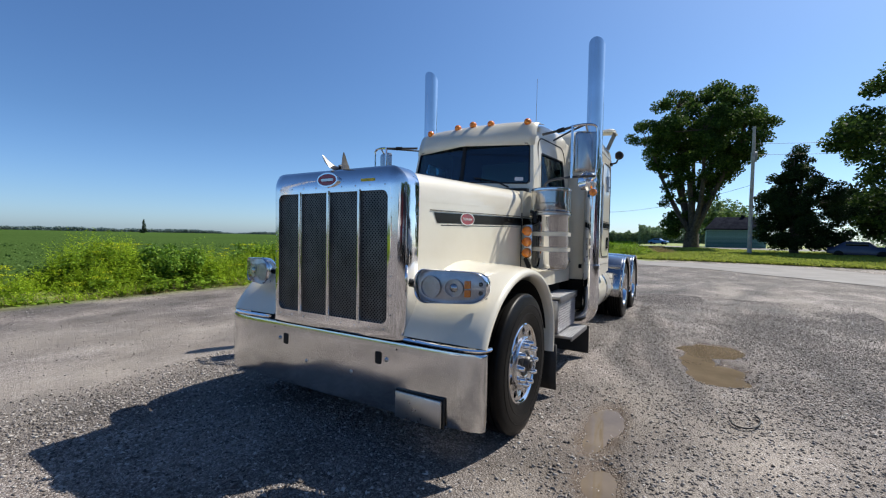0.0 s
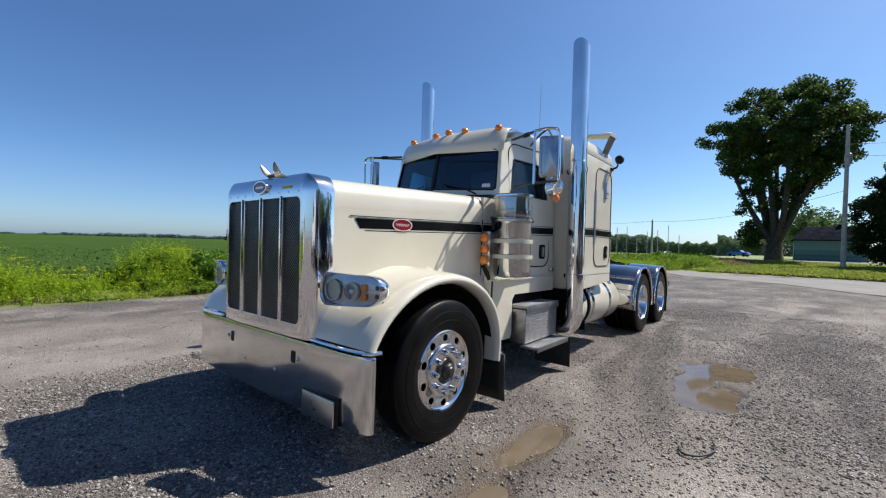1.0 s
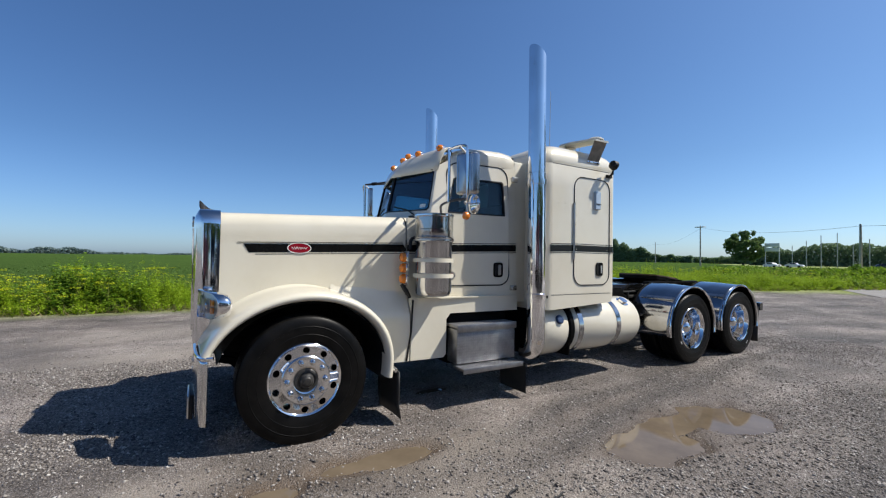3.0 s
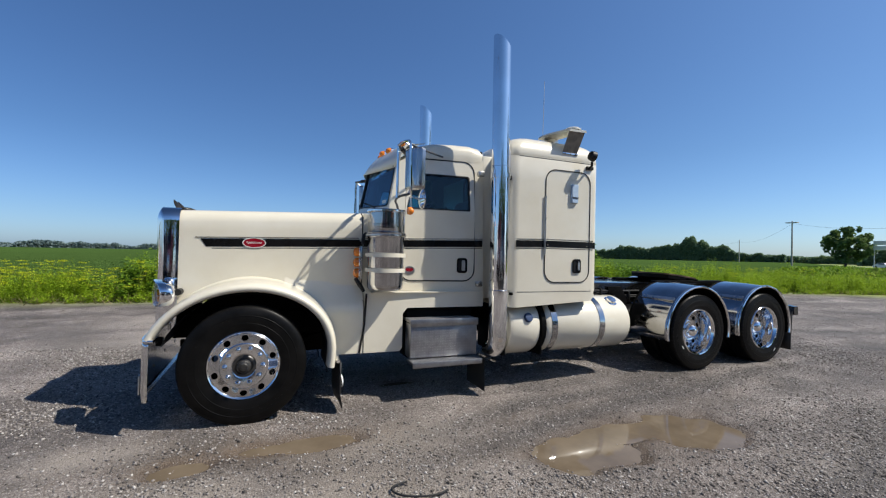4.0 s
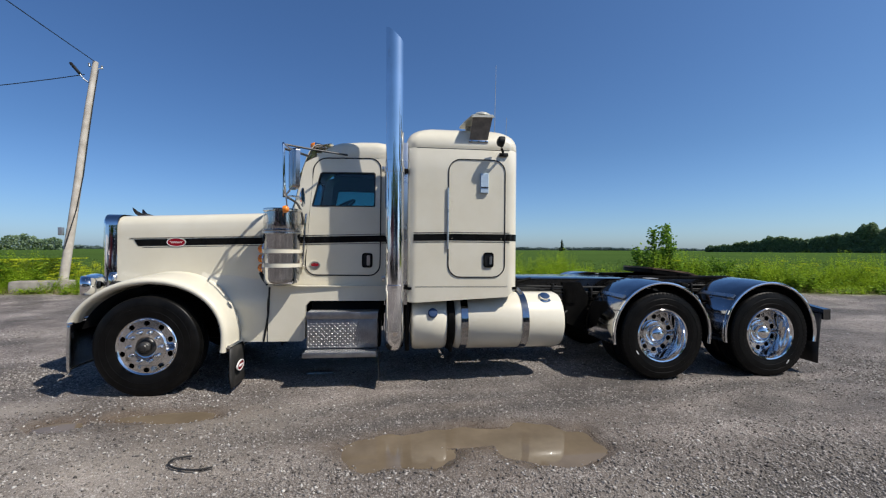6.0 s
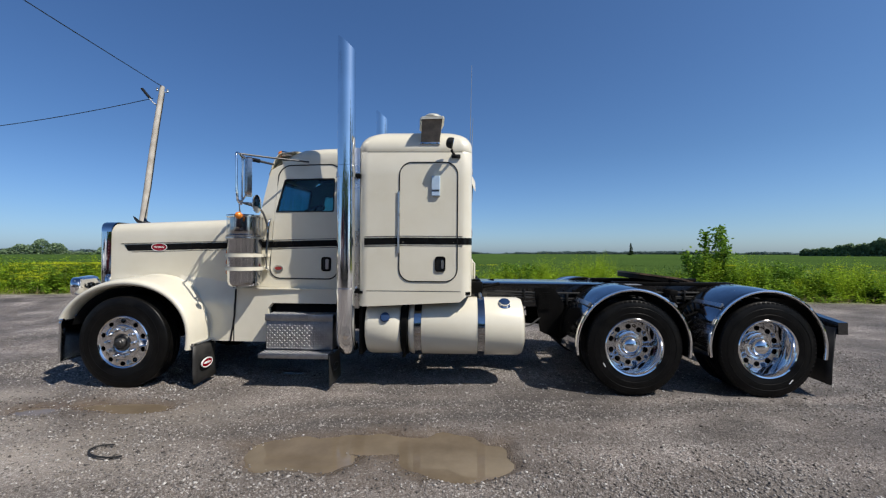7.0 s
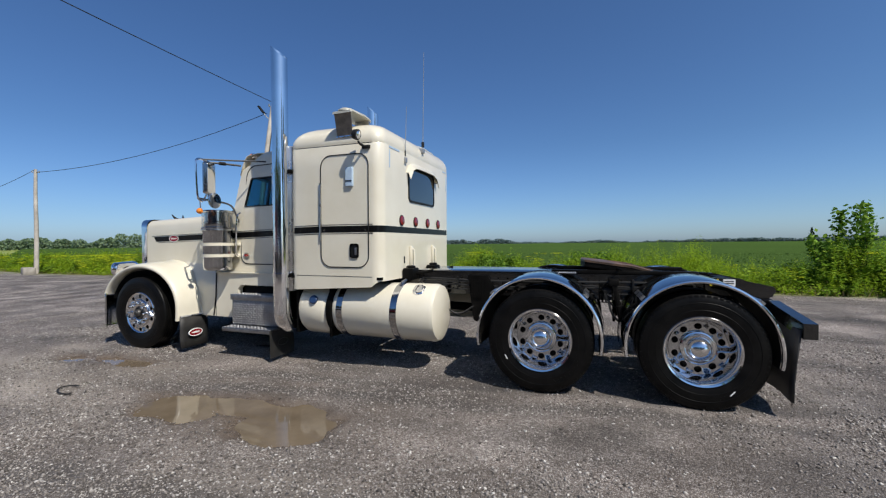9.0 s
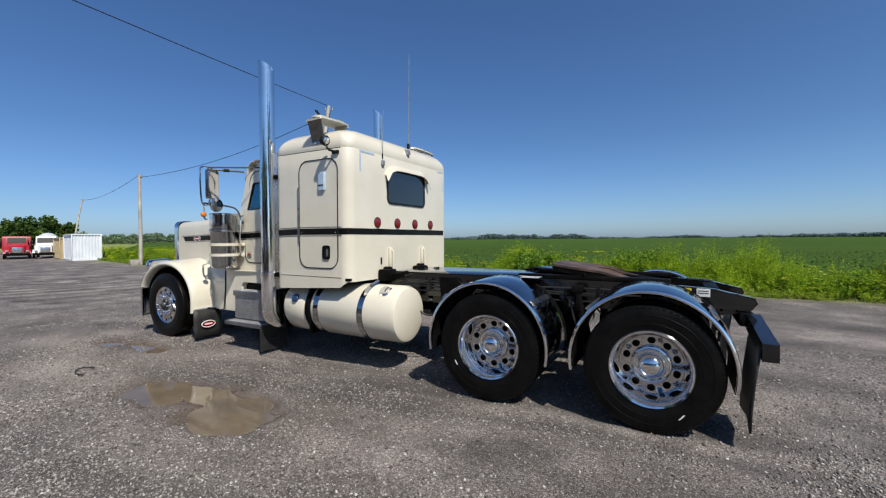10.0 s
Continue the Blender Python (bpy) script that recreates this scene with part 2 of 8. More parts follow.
def gravel_material():
    m, nt, b = nodes_of("gravel_ground")
    tc = nt.nodes.new("ShaderNodeTexCoord").outputs["Object"]
    vor = nt.nodes.new("ShaderNodeTexVoronoi")
    vor.inputs["Scale"].default_value = 70
    nt.links.new(tc, vor.inputs["Vector"])
    vor2 = nt.nodes.new("ShaderNodeTexVoronoi")
    vor2.inputs["Scale"].default_value = 165
    nt.links.new(tc, vor2.inputs["Vector"])
    big, mid, fine = noise_node(nt, 0.35, 5, 0.6, tc), noise_node(nt, 2.2, 5, 0.65, tc), noise_node(nt, 260, 2, 0.6, tc)
    dust = ramp(nt, big.outputs[0], [(0.28, (0.085, 0.072, 0.066)), (0.48, (0.165, 0.142, 0.126)), (0.72, (0.27, 0.23, 0.195))])
    dust = mix(nt, 0.6, dust, ramp(nt, mid.outputs[0], [(0.3, (0.075, 0.064, 0.06)), (0.7, (0.27, 0.232, 0.20))]))
    # long smears that run with the traffic, and brown damp earth showing through
    mp = nt.nodes.new("ShaderNodeMapping")
    mp.inputs["Scale"].default_value, mp.inputs["Rotation"].default_value = (0.42, 1.0, 1.0), (0, 0, 0.3)
    nt.links.new(tc, mp.inputs[0])
    smear = noise_node(nt, 1.0, 6, 0.62, mp.outputs[0])
    dust = mix(nt, 0.55, dust, ramp(nt, smear.outputs[0], [(0.36, (0.06, 0.052, 0.048)), (0.5, (0.165, 0.142, 0.126)), (0.66, (0.34, 0.30, 0.265))]))
    earth = noise_node(nt, 0.55, 6, 0.68, tc)
    ef = ramp(nt, earth.outputs[0], [(0.40, (0, 0, 0)), (0.54, (0.9, 0.9, 0.9))])
    dust = mix(nt, ef, dust, (0.170, 0.130, 0.102))
    sep = nt.nodes.new("ShaderNodeSeparateColor")
    nt.links.new(vor.outputs["Color"], sep.inputs[0])
    peb = ramp(nt, sep.outputs[0], [(0.0, (0.02, 0.019, 0.018)), (0.5, (0.12, 0.107, 0.10)), (0.82, (0.34, 0.32, 0.305)), (1.0, (0.80, 0.77, 0.74))])
    sep2 = nt.nodes.new("ShaderNodeSeparateColor")
    nt.links.new(vor2.outputs["Color"], sep2.inputs[0])
    peb2 = ramp(nt, sep2.outputs[1], [(0.0, (0.05, 0.046, 0.044)), (0.65, (0.165, 0.148, 0.138)), (1.0, (0.78, 0.76, 0.73))])
    col = mix(nt, 0.46, dust, peb)
    col = mix(nt, 0.42, col, peb2)
    col = mix(nt, 0.25, col, fine.outputs[0], "OVERLAY")
    # damp and dusty areas, and the rings that turning wheels have left at the yard's far side
    tone = maths(nt, "ADD", maths(nt, "MULTIPLY", smear.outputs[0], 0.4), maths(nt, "MULTIPLY", noise_node(nt, 0.7, 6, 0.62, tc).outputs[0], 0.6))
    col = mix(nt, 1.0, col, ramp(nt, tone, [(0.39, (0.42, 0.40, 0.385)), (0.50, (0.82, 0.79, 0.77)), (0.61, (1.42, 1.375, 1.345))]), "MULTIPLY")
    mp2 = nt.nodes.new("ShaderNodeMapping")
    mp2.inputs["Location"].default_value = (15.0, -2.0, 0.0)
    nt.links.new(tc, mp2.inputs[0])
    wave = nt.nodes.new("ShaderNodeTexWave")
    wave.wave_type, wave.rings_direction = "RINGS", "Z"
    for key, v in (("Scale", 0.28), ("Distortion", 3.0), ("Detail", 3.0), ("Detail Scale", 0.6)):
        wave.inputs[key].default_value = v
    nt.links.new(mp2.outputs[0], wave.inputs["Vector"])
    far = nt.nodes.new("ShaderNodeVectorMath")
    far.operation = "LENGTH"
    nt.links.new(mp2.outputs[0], far.inputs[0])
    inside = ramp(nt, maths(nt, "MULTIPLY", far.outputs["Value"], 0.07), [(0.45, (0.75, 0.75, 0.75)), (0.95, (0, 0, 0))])
    col = mix(nt, inside, col, mix(nt, 1.0, col, ramp(nt, wave.outputs[1], [(0.25, (0.72, 0.71, 0.70)), (0.75, (1.30, 1.29, 1.28))]), "MULTIPLY"))
    att = nt.nodes.new("ShaderNodeAttribute")
    att.attribute_name = "cover"
    cov = nt.nodes.new("ShaderNodeSeparateColor")
    nt.links.new(att.outputs["Color"], cov.inputs[0])
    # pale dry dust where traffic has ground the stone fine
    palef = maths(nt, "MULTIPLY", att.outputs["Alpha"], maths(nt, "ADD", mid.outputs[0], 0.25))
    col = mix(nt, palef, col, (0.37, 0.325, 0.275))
    mudn = noise_node(nt, 5, 6, 0.7, tc)
    mud = ramp(nt, mudn.outputs[0], [(0.3, (0.085, 0.063, 0.046)), (0.7, (0.17, 0.13, 0.097))])
    mudf = maths(nt, "MULTIPLY", cov.outputs[0], maths(nt, "ADD", mid.outputs[0], 0.45))
    col = mix(nt, mudf, col, mud)
    rut = maths(nt, "MULTIPLY", cov.outputs[1], maths(nt, "ADD", mid.outputs[0], 0.15))
    col = mix(nt, rut, col, (0.055, 0.05, 0.047))
    grass = ramp(nt, mid.outputs[0], [(0.3, (0.15, 0.195, 0.04)), (0.55, (0.24, 0.29, 0.06)), (0.75, (0.34, 0.32, 0.12))])
    col = mix(nt, cov.outputs[2], col, grass)
    nt.links.new(col, b.inputs["Base Color"])
    wet = maths(nt, "MULTIPLY_ADD", cov.outputs[0], -0.42)
    wet.node.inputs[2].default_value = 0.68
    nt.links.new(wet, b.inputs["Roughness"])
    b.inputs["Specular IOR Level"].default_value = 0.35
    h = maths(nt, "ADD", maths(nt, "MULTIPLY", vor.outputs["Distance"], -1.0), maths(nt, "MULTIPLY", vor2.outputs["Distance"], -0.5))
    h = maths(nt, "ADD", h, maths(nt, "MULTIPLY", fine.outputs[0], 0.25))
    bump(nt, b, h, 0.8, 0.012)
    return m


GRAVEL = gravel_material()


def stone_material():
    m, nt, b = nodes_of("gravel_stones")
    geo = nt.nodes.new("ShaderNodeNewGeometry")
    col = ramp(nt, geo.outputs["Random Per Island"], [(0.0, (0.065, 0.058, 0.053)), (0.35, (0.195, 0.175, 0.16)), (0.7, (0.30, 0.275, 0.253)), (0.93, (0.40, 0.375, 0.35)), (1.0, (0.58, 0.555, 0.52))])
    n = noise_node(nt, 90, 3, 0.6, nt.nodes.new("ShaderNodeTexCoord").outputs["Object"])
    nt.links.new(mix(nt, 0.3, col, n.outputs[0], "OVERLAY"), b.inputs["Base Color"])
    b.inputs["Roughness"].default_value = 0.78
    b.inputs["Specular IOR Level"].default_value = 0.3
    return m


STONES = stone_material()


def water_material():
    m, nt, b = nodes_of("muddy_water")
    tc = nt.nodes.new("ShaderNodeTexCoord").outputs["Object"]
    n = noise_node(nt, 2.2, 5, 0.6, tc)
    nt.links.new(ramp(nt, n.outputs[0], [(0.3, (0.11, 0.085, 0.058)), (0.7, (0.185, 0.145, 0.10))]), b.inputs["Base Color"])
    b.inputs["Roughness"].default_value = 0.03
    b.inputs["IOR"].default_value = 1.33
    r = noise_node(nt, 3.5, 2, 0.5, tc)
    bump(nt, b, r.outputs[0], 0.04, 0.006)
    return m


WATER = water_material()
ASPHALT = surface("pale_road", (0.20, 0.19, 0.182), (0.28, 0.27, 0.255), 0.6, 0.85, 0, 30, 0.2)

# ---- mesh helpers ----


def part(name, bm, mat, parent=None, label="", sharp=35, kind=""):
    """One bmesh as one mesh object under a thing or a part."""
    me = bpy.data.meshes.new(name)
    bmesh.ops.recalc_face_normals(bm, faces=bm.faces)
    for fc in bm.faces:
        fc.smooth = True
    bm.to_mesh(me)
    bm.free()
    me.set_sharp_from_angle(angle=radians(sharp))
    me.materials.append(mat)
    ob = new(name, me)
    ob.parent = parent
    return tagged(ob, label, kind=kind)


def empty(name, parent=None, at=(0, 0, 0), label="", category="", group="", kind=""):
    ob = new(name)
    ob.empty_display_size = 0.1
    ob.matrix_basis = Matrix.Translation(at)
    ob.parent = parent
    return tagged(ob, label, category, group, kind)


def shared(name, ob, parent, at, rot=None):
    """Another object on the mesh of ob."""
    o = new(name, ob.data)
    o.parent = parent
    o.matrix_basis = Matrix.Translation(at) @ (rot or Matrix.Identity(4))
    return o


def box(bm, x0, x1, y0, y1, z0, z1, bev=0.0, seg=2):
    vs = [bm.verts.new((x, y, z)) for x in (x0, x1) for y in (y0, y1) for z in (z0, z1)]
    fs = [bm.faces.new([vs[i] for i in q]) for q in ((0, 1, 3, 2), (4, 6, 7, 5), (0, 4, 5, 1), (2, 3, 7, 6), (0, 2, 6, 4), (1, 5, 7, 3))]
    if bev:
        es = {e for f in fs for e in f.edges}
        bmesh.ops.bevel(bm, geom=list(es), offset=bev, segments=seg, affect="EDGES", profile=0.5)
    return bm


def loft(bm, rows, close_u=False, close_v=False, cap=False):
    """Quads between rows of points. close_u joins each row's ends, close_v the last row to the first."""
    vv = [[bm.verts.new(p) for p in r] for r in rows]
    n, m = len(vv), len(vv[0])
    for i in range(n if close_v else n - 1):
        for j in range(m if close_u else m - 1):
            a, b, c, d = vv[i][j], vv[i][(j + 1) % m], vv[(i + 1) % n][(j + 1) % m], vv[(i + 1) % n][j]
            if len({a, b, c, d}) == 4:
                bm.faces.new((a, b, c, d))
    if cap:
        bm.faces.new(vv[0])
        bm.faces.new(list(reversed(vv[-1])))
    return bm


def spin(bm, profile, axis="y", at=(0, 0, 0), seg=32, cap=True):
    """A solid of revolution: profile of (radius, along the axis)."""
    rows = []
    for r, a in profile:
        row = []
        for k in range(seg):
            t = 2 * math.pi * k / seg
            u, v = r * math.cos(t), r * math.sin(t)
            p = {"x": (a, u, v), "y": (u, a, v), "z": (u, v, a)}[axis]
            row.append(Vector(p) + Vector(at))
        rows.append(row)
    return loft(bm, rows, close_u=True, cap=cap)


def tube(bm, pts, r, seg=10, smooth=0):
    """A round bar along points; smooth rounds the corners by cutting them."""
    P = [Vector(p) for p in pts]
    for _ in range(smooth):
        Q = [P[0]]
        for a, b in zip(P, P[1:]):
            Q += [a.lerp(b, 0.25), a.lerp(b, 0.75)]
        P = Q + [P[-1]]
    rs = r if isinstance(r, (list, tuple)) else [r] * len(P)
    if len(rs) != len(P):
        rs = [rs[0] + (rs[-1] - rs[0]) * i / (len(P) - 1) for i in range(len(P))]
    up = Vector((0, 0, 1)) if abs((P[1] - P[0]).normalized().z) < 0.9 else Vector((1, 0, 0))
    rows = []
    for i, p in enumerate(P):
        d = (P[min(i + 1, len(P) - 1)] - P[max(i - 1, 0)]).normalized()
        u = (up - d * up.dot(d)).normalized()
        w = d.cross(u)
        up = u
        rows.append([p + (u * math.cos(2 * math.pi * k / seg) + w * math.sin(2 * math.pi * k / seg)) * rs[i] for k in range(seg)])
    return loft(bm, rows, close_u=True, cap=True)


def rrect(u0, u1, v0, v1, r, n=5):
    """A rounded rectangle, counter-clockwise."""
    out = []
    for cu, cv, a0 in ((u1 - r, v1 - r, 0), (u0 + r, v1 - r, 90), (u0 + r, v0 + r, 180), (u1 - r, v0 + r, 270)):
        for k in range(n + 1):
            a = radians(a0 + 90 * k / n)
            out.append((cu + r * math.cos(a), cv + r * math.sin(a)))
    return out


def circle(cu, cv, r, n=24, rv=None):
    return [(cu + r * math.cos(2 * math.pi * k / n), cv + (rv or r) * math.sin(2 * math.pi * k / n)) for k in range(n)]


def prism(bm, poly, f, lo, hi):
    """A plate: the polygon at depths lo and hi, laid out by f(u, v, depth)."""
    rows = [[Vector(f(u, v, d)) for u, v in poly] for d in (lo, hi)]
    return loft(bm, rows, close_u=True, cap=True)


def cast(poly, c, ang):
    """Where a ray from c at that angle leaves the polygon."""
    d, best = (math.cos(ang), math.sin(ang)), 0.0
    for (x1, y1), (x2, y2) in zip(poly, poly[1:] + poly[:1]):
        ex, ey = x2 - x1, y2 - y1
        den = d[0] * ey - d[1] * ex
        if abs(den) > 1e-12:
            t = ((x1 - c[0]) * ey - (y1 - c[1]) * ex) / den
            s = ((x1 - c[0]) * d[1] - (y1 - c[1]) * d[0]) / den
            if t > 0 and -1e-9 <= s <= 1 + 1e-9:
                best = max(best, t)
    return (c[0] + d[0] * best, c[1] + d[1] * best)


def holed(bm, outer, inner, c, f, lo, hi, mid=0):
    """A plate with a hole: outer and inner are star-shaped about c."""
    angs = sorted({round(math.atan2(v - c[1], u - c[0]), 5) for u, v in list(outer) + list(inner)})
    a = [cast(outer, c, t) for t in angs]
    b = [cast(inner, c, t) for t in angs]
    rings = []
    for k in range(mid + 2):
        w = k / (mid + 1)
        rings.append([(p[0] + (q[0] - p[0]) * w, p[1] + (q[1] - p[1]) * w) for p, q in zip(a, b)])
    rows = [[f(u, v, lo) for u, v in r] for r in rings] + [[f(u, v, hi) for u, v in r] for r in reversed(rings)]
    return loft(bm, rows, close_u=True, close_v=True)


def dome(bm, at, r, axis, depth, seg=8, rings=2):
    """A small round head on a surface; axis points outwards."""
    z = Vector(axis).normalized()
    x = z.orthogonal().normalized()
    y = z.cross(x)
    rows = []
    for i in range(rings):
        t = i / rings * math.pi / 2
        rows.append([Vector(at) + (x * math.cos(2 * math.pi * k / seg) + y * math.sin(2 * math.pi * k / seg)) * r * math.cos(t) + z * depth * math.sin(t) for k in range(seg)])
    vv = [[bm.verts.new(p) for p in row] for row in rows]
    for i in range(rings - 1):
        for k in range(seg):
            bm.faces.new((vv[i][k], vv[i][(k + 1) % seg], vv[i + 1][(k + 1) % seg], vv[i + 1][k]))
    tip = bm.verts.new(Vector(at) + z * depth)
    for k in range(seg):
        bm.faces.new((vv[-1][k], vv[-1][(k + 1) % seg], tip))


def lerp(x, xs, ys):
    return float(np.interp(x, xs, ys))


def quads_object(name, verts, mat, parent=None, kind="stuff", label="", category="", faces=None):
    """A joined mesh of separate faces, from arrays."""
    me = bpy.data.meshes.new(name)
    verts = np.asarray(verts, dtype=np.float32).reshape(-1, 3)
    if faces is None:
        faces = np.arange(len(verts), dtype=np.int32).reshape(-1, 4)
    k = faces.shape[1]
    me.vertices.add(len(verts))
    me.vertices.foreach_set("co", verts.ravel())
    me.loops.add(faces.size)
    me.loops.foreach_set("vertex_index", faces.ravel().astype(np.int32))
    me.polygons.add(len(faces))
    me.polygons.foreach_set("loop_start", np.arange(0, faces.size, k, dtype=np.int32))
    me.update(calc_edges=True)
    me.validate()
    me.materials.append(mat)
    ob = new(name, me)
    ob.parent = parent
    return tagged(ob, label, category, kind=kind)

# ---- ground ----
rng = np.random.default_rng(7)
EDGE_X = [-400, -60, -44, -28, -14, -7, 0, 13, 19, 23, 29, 34, 42, 70]
EDGE_Y = [60, 19.5, 15.2, 11.3, 9.5, 9.0, 8.5, 8.3, 6.8, 6.3, 3.5, 0.6, -1.5, -3.0]


def edge_y(x):
    """The line where the gravel yard ends and the weeds begin."""
    return np.interp(x, EDGE_X, EDGE_Y)


def value_noise(x, y, cell, seed):
    g = np.random.default_rng(seed).random((64, 64))
    u, v = np.asarray(x) / cell, np.asarray(y) / cell
    iu, iv = np.floor(u).astype(int), np.floor(v).astype(int)
    fu, fv = u - iu, v - iv
    fu, fv = fu * fu * (3 - 2 * fu), fv * fv * (3 - 2 * fv)
    a, b = g[iu % 64, iv % 64], g[(iu + 1) % 64, iv % 64]
    c, d = g[iu % 64, (iv + 1) % 64], g[(iu + 1) % 64, (iv + 1) % 64]
    return (a * (1 - fu) + b * fu) * (1 - fv) + (c * (1 - fu) + d * fu) * fv - 0.5


def base_z(x, y):
    z = -0.044 - 0.003 * np.clip(-1.3 - y, 0, 3.5)
    rise = np.clip((x - 24) * 0.016, 0, 0.75) * np.clip((18 - y) / 12, 0, 1)
    return z + rise - 0.014 * np.clip(-10 - x, 0, 36)


# the hollows that hold water: centre, half-axes, depth
HOLLOWS = [(2.56, -2.60, 0.52, 0.34, 0.062), (3.74, -2.58, 0.52, 0.40, 0.070), (3.08, -2.42, 0.78, 0.24, 0.055),
           (0.42, -1.73, 0.56, 0.18, 0.045), (-0.40, -1.85, 0.24, 0.16, 0.042), (1.60, -0.45, 0.26, 0.09, 0.05)]


def hollow(x, y):
    d = np.zeros_like(x)
    wob = 0.95 * value_noise(x, y, 0.36, 3) + 0.75 * value_noise(x, y, 0.13, 4)
    for cx, cy, a, b, h in HOLLOWS:
        r2 = ((x - cx) / a) ** 2 + ((y - cy) / b) ** 2 + wob * 0.6
        d = np.maximum(d, h * np.clip(1.25 - r2, 0, 1.0) ** 0.8)
    spit = np.exp(-(((x - 3.20) / 0.22) ** 2 + ((y + 2.92) / 0.2) ** 2))
    return d * (1 - 0.85 * spit)


def ruts(x, y):
    """Dark tracks that wheels have churned up, curving round the puddle and on past the truck's tail."""
    out = np.zeros_like(x)
    for off, w in ((0.0, 0.17), (0.42, 0.15), (-1.75, 0.22)):
        yc = np.interp(x, [0.0, 1.1, 2.6, 4.2, 5.8, 8.7, 15, 26], [-2.9, -2.45, -2.0, -1.86, -1.58, -1.35, -2.9, -7.5]) + off + 0.05 * np.sin(2.1 * x + 5 * off)
        out = np.maximum(out, np.exp(-((y - yc) / w) ** 2) * np.clip((x - 0.8) / 1.5, 0, 1))
    for r0 in (13.5, 15.2, 19.0):
        r = np.hypot(x - 6, y + 14)
        out = np.maximum(out, 0.8 * np.exp(-((r - r0) / 0.28) ** 2) * np.clip((x - 5) / 4, 0, 1))
    return out


def ground_z(x, y):
    x, y = np.asarray(x, float), np.asarray(y, float)
    near = np.clip(1.4 - np.hypot(x - 3, y + 2) / 22, 0, 1)
    bumps = near * (0.020 * value_noise(x, y, 0.8, 1) + 0.012 * value_noise(x, y, 0.21, 2) + 0.03 * value_noise(x, y, 3.1, 5))
    rut = ruts(x, y)
    return base_z(x, y) + bumps * (1 + 0.8 * rut) - hollow(x, y) - 0.012 * rut


def spaced(lo, hi, step, out_lo, out_hi, grow=1.13):
    a = list(np.arange(lo, hi + 1e-6, step))
    s, v = step, a[-1]
    while v < out_hi:
        s *= grow
        v += s
        a.append(v)
    s, v = step, a[0]
    while v > out_lo:
        s *= grow
        v -= s
        a.insert(0, v)
    return np.array(a)


GX, GY = spaced(-4.5, 9.5, 0.055, -2600, 2600), spaced(-6.0, 1.5, 0.055, -2600, 2600)
gx, gy = np.meshgrid(GX, GY, indexing="ij")
gz = ground_z(gx, gy)
ni, nj = gx.shape
ii, jj = np.meshgrid(np.arange(ni - 1), np.arange(nj - 1), indexing="ij")
gfaces = np.stack([ii * nj + jj, (ii + 1) * nj + jj, (ii + 1) * nj + jj + 1, ii * nj + jj + 1], -1).reshape(-1, 4)
ground = quads_object("ground", np.stack([gx, gy, gz], -1), GRAVEL, None, "structure", "grey crushed-gravel yard with muddy hollows and wheel ruts", "ground", gfaces)
halo = np.exp(-((gx - 3.1) / 1.55) ** 2 - ((gy + 2.5) / 0.8) ** 2) * np.clip(0.75 + 1.2 * value_noise(gx, gy, 0.45, 74) + 0.8 * value_noise(gx, gy, 0.16, 75), 0, 1.3)
mud = np.clip(hollow(gx, gy) * 26 + 0.65 * halo + 0.5 * np.exp(-((gy + 1.75) / 0.28) ** 2) * np.clip((1.6 - gx) / 0.8, 0, 1) * np.clip((gx + 1.2) / 0.5, 0, 1), 0, 1)
over = gy - edge_y(gx)
lawn = np.clip((gx - 29.2 + 1.1 * gy) / 1.5, 0, 1) * np.clip((14 - gy) / 3, 0, 1)
grassed = np.clip(np.maximum(np.clip(over / 0.7 + 0.2, 0, 1), lawn), 0, 1)
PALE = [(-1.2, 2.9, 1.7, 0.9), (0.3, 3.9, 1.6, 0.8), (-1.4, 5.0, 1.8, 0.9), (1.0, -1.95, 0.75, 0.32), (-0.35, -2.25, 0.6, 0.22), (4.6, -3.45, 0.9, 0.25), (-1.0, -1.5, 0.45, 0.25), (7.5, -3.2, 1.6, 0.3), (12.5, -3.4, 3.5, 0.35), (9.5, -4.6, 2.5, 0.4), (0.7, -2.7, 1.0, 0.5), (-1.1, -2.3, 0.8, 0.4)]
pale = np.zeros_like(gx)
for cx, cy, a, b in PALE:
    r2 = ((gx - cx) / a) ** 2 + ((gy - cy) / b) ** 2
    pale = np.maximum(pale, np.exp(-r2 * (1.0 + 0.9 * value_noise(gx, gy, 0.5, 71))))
damp = np.clip(0.5 + 1.1 * value_noise(gx, gy, 1.1, 72) + 0.7 * value_noise(gx, gy, 0.4, 73), 0, 1) * np.clip((gx - 1.6) / 1.5, 0, 1) * np.clip((11 - gx) / 2, 0, 1) * np.clip((gy + 6.6) / 1.2, 0, 1) * np.clip((0.5 - gy) / 1.2, 0, 1)
worn = np.clip(0.55 + 1.0 * value_noise(gx, gy, 2.3, 76) + 0.5 * value_noise(gx, gy, 0.8, 77), 0, 1) * np.clip((gx - 12) / 4, 0, 1) * np.clip((27 - gx) / 3, 0, 1) * np.clip((gy + 10) / 3, 0, 1) * np.clip((3.5 - gy) / 2, 0, 1)
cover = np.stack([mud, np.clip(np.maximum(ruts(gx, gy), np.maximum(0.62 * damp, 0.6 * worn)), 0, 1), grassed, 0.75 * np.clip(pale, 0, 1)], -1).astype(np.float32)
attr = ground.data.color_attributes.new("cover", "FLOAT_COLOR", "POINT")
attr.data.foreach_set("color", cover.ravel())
for p in ground.data.polygons:
    p.use_smooth = True

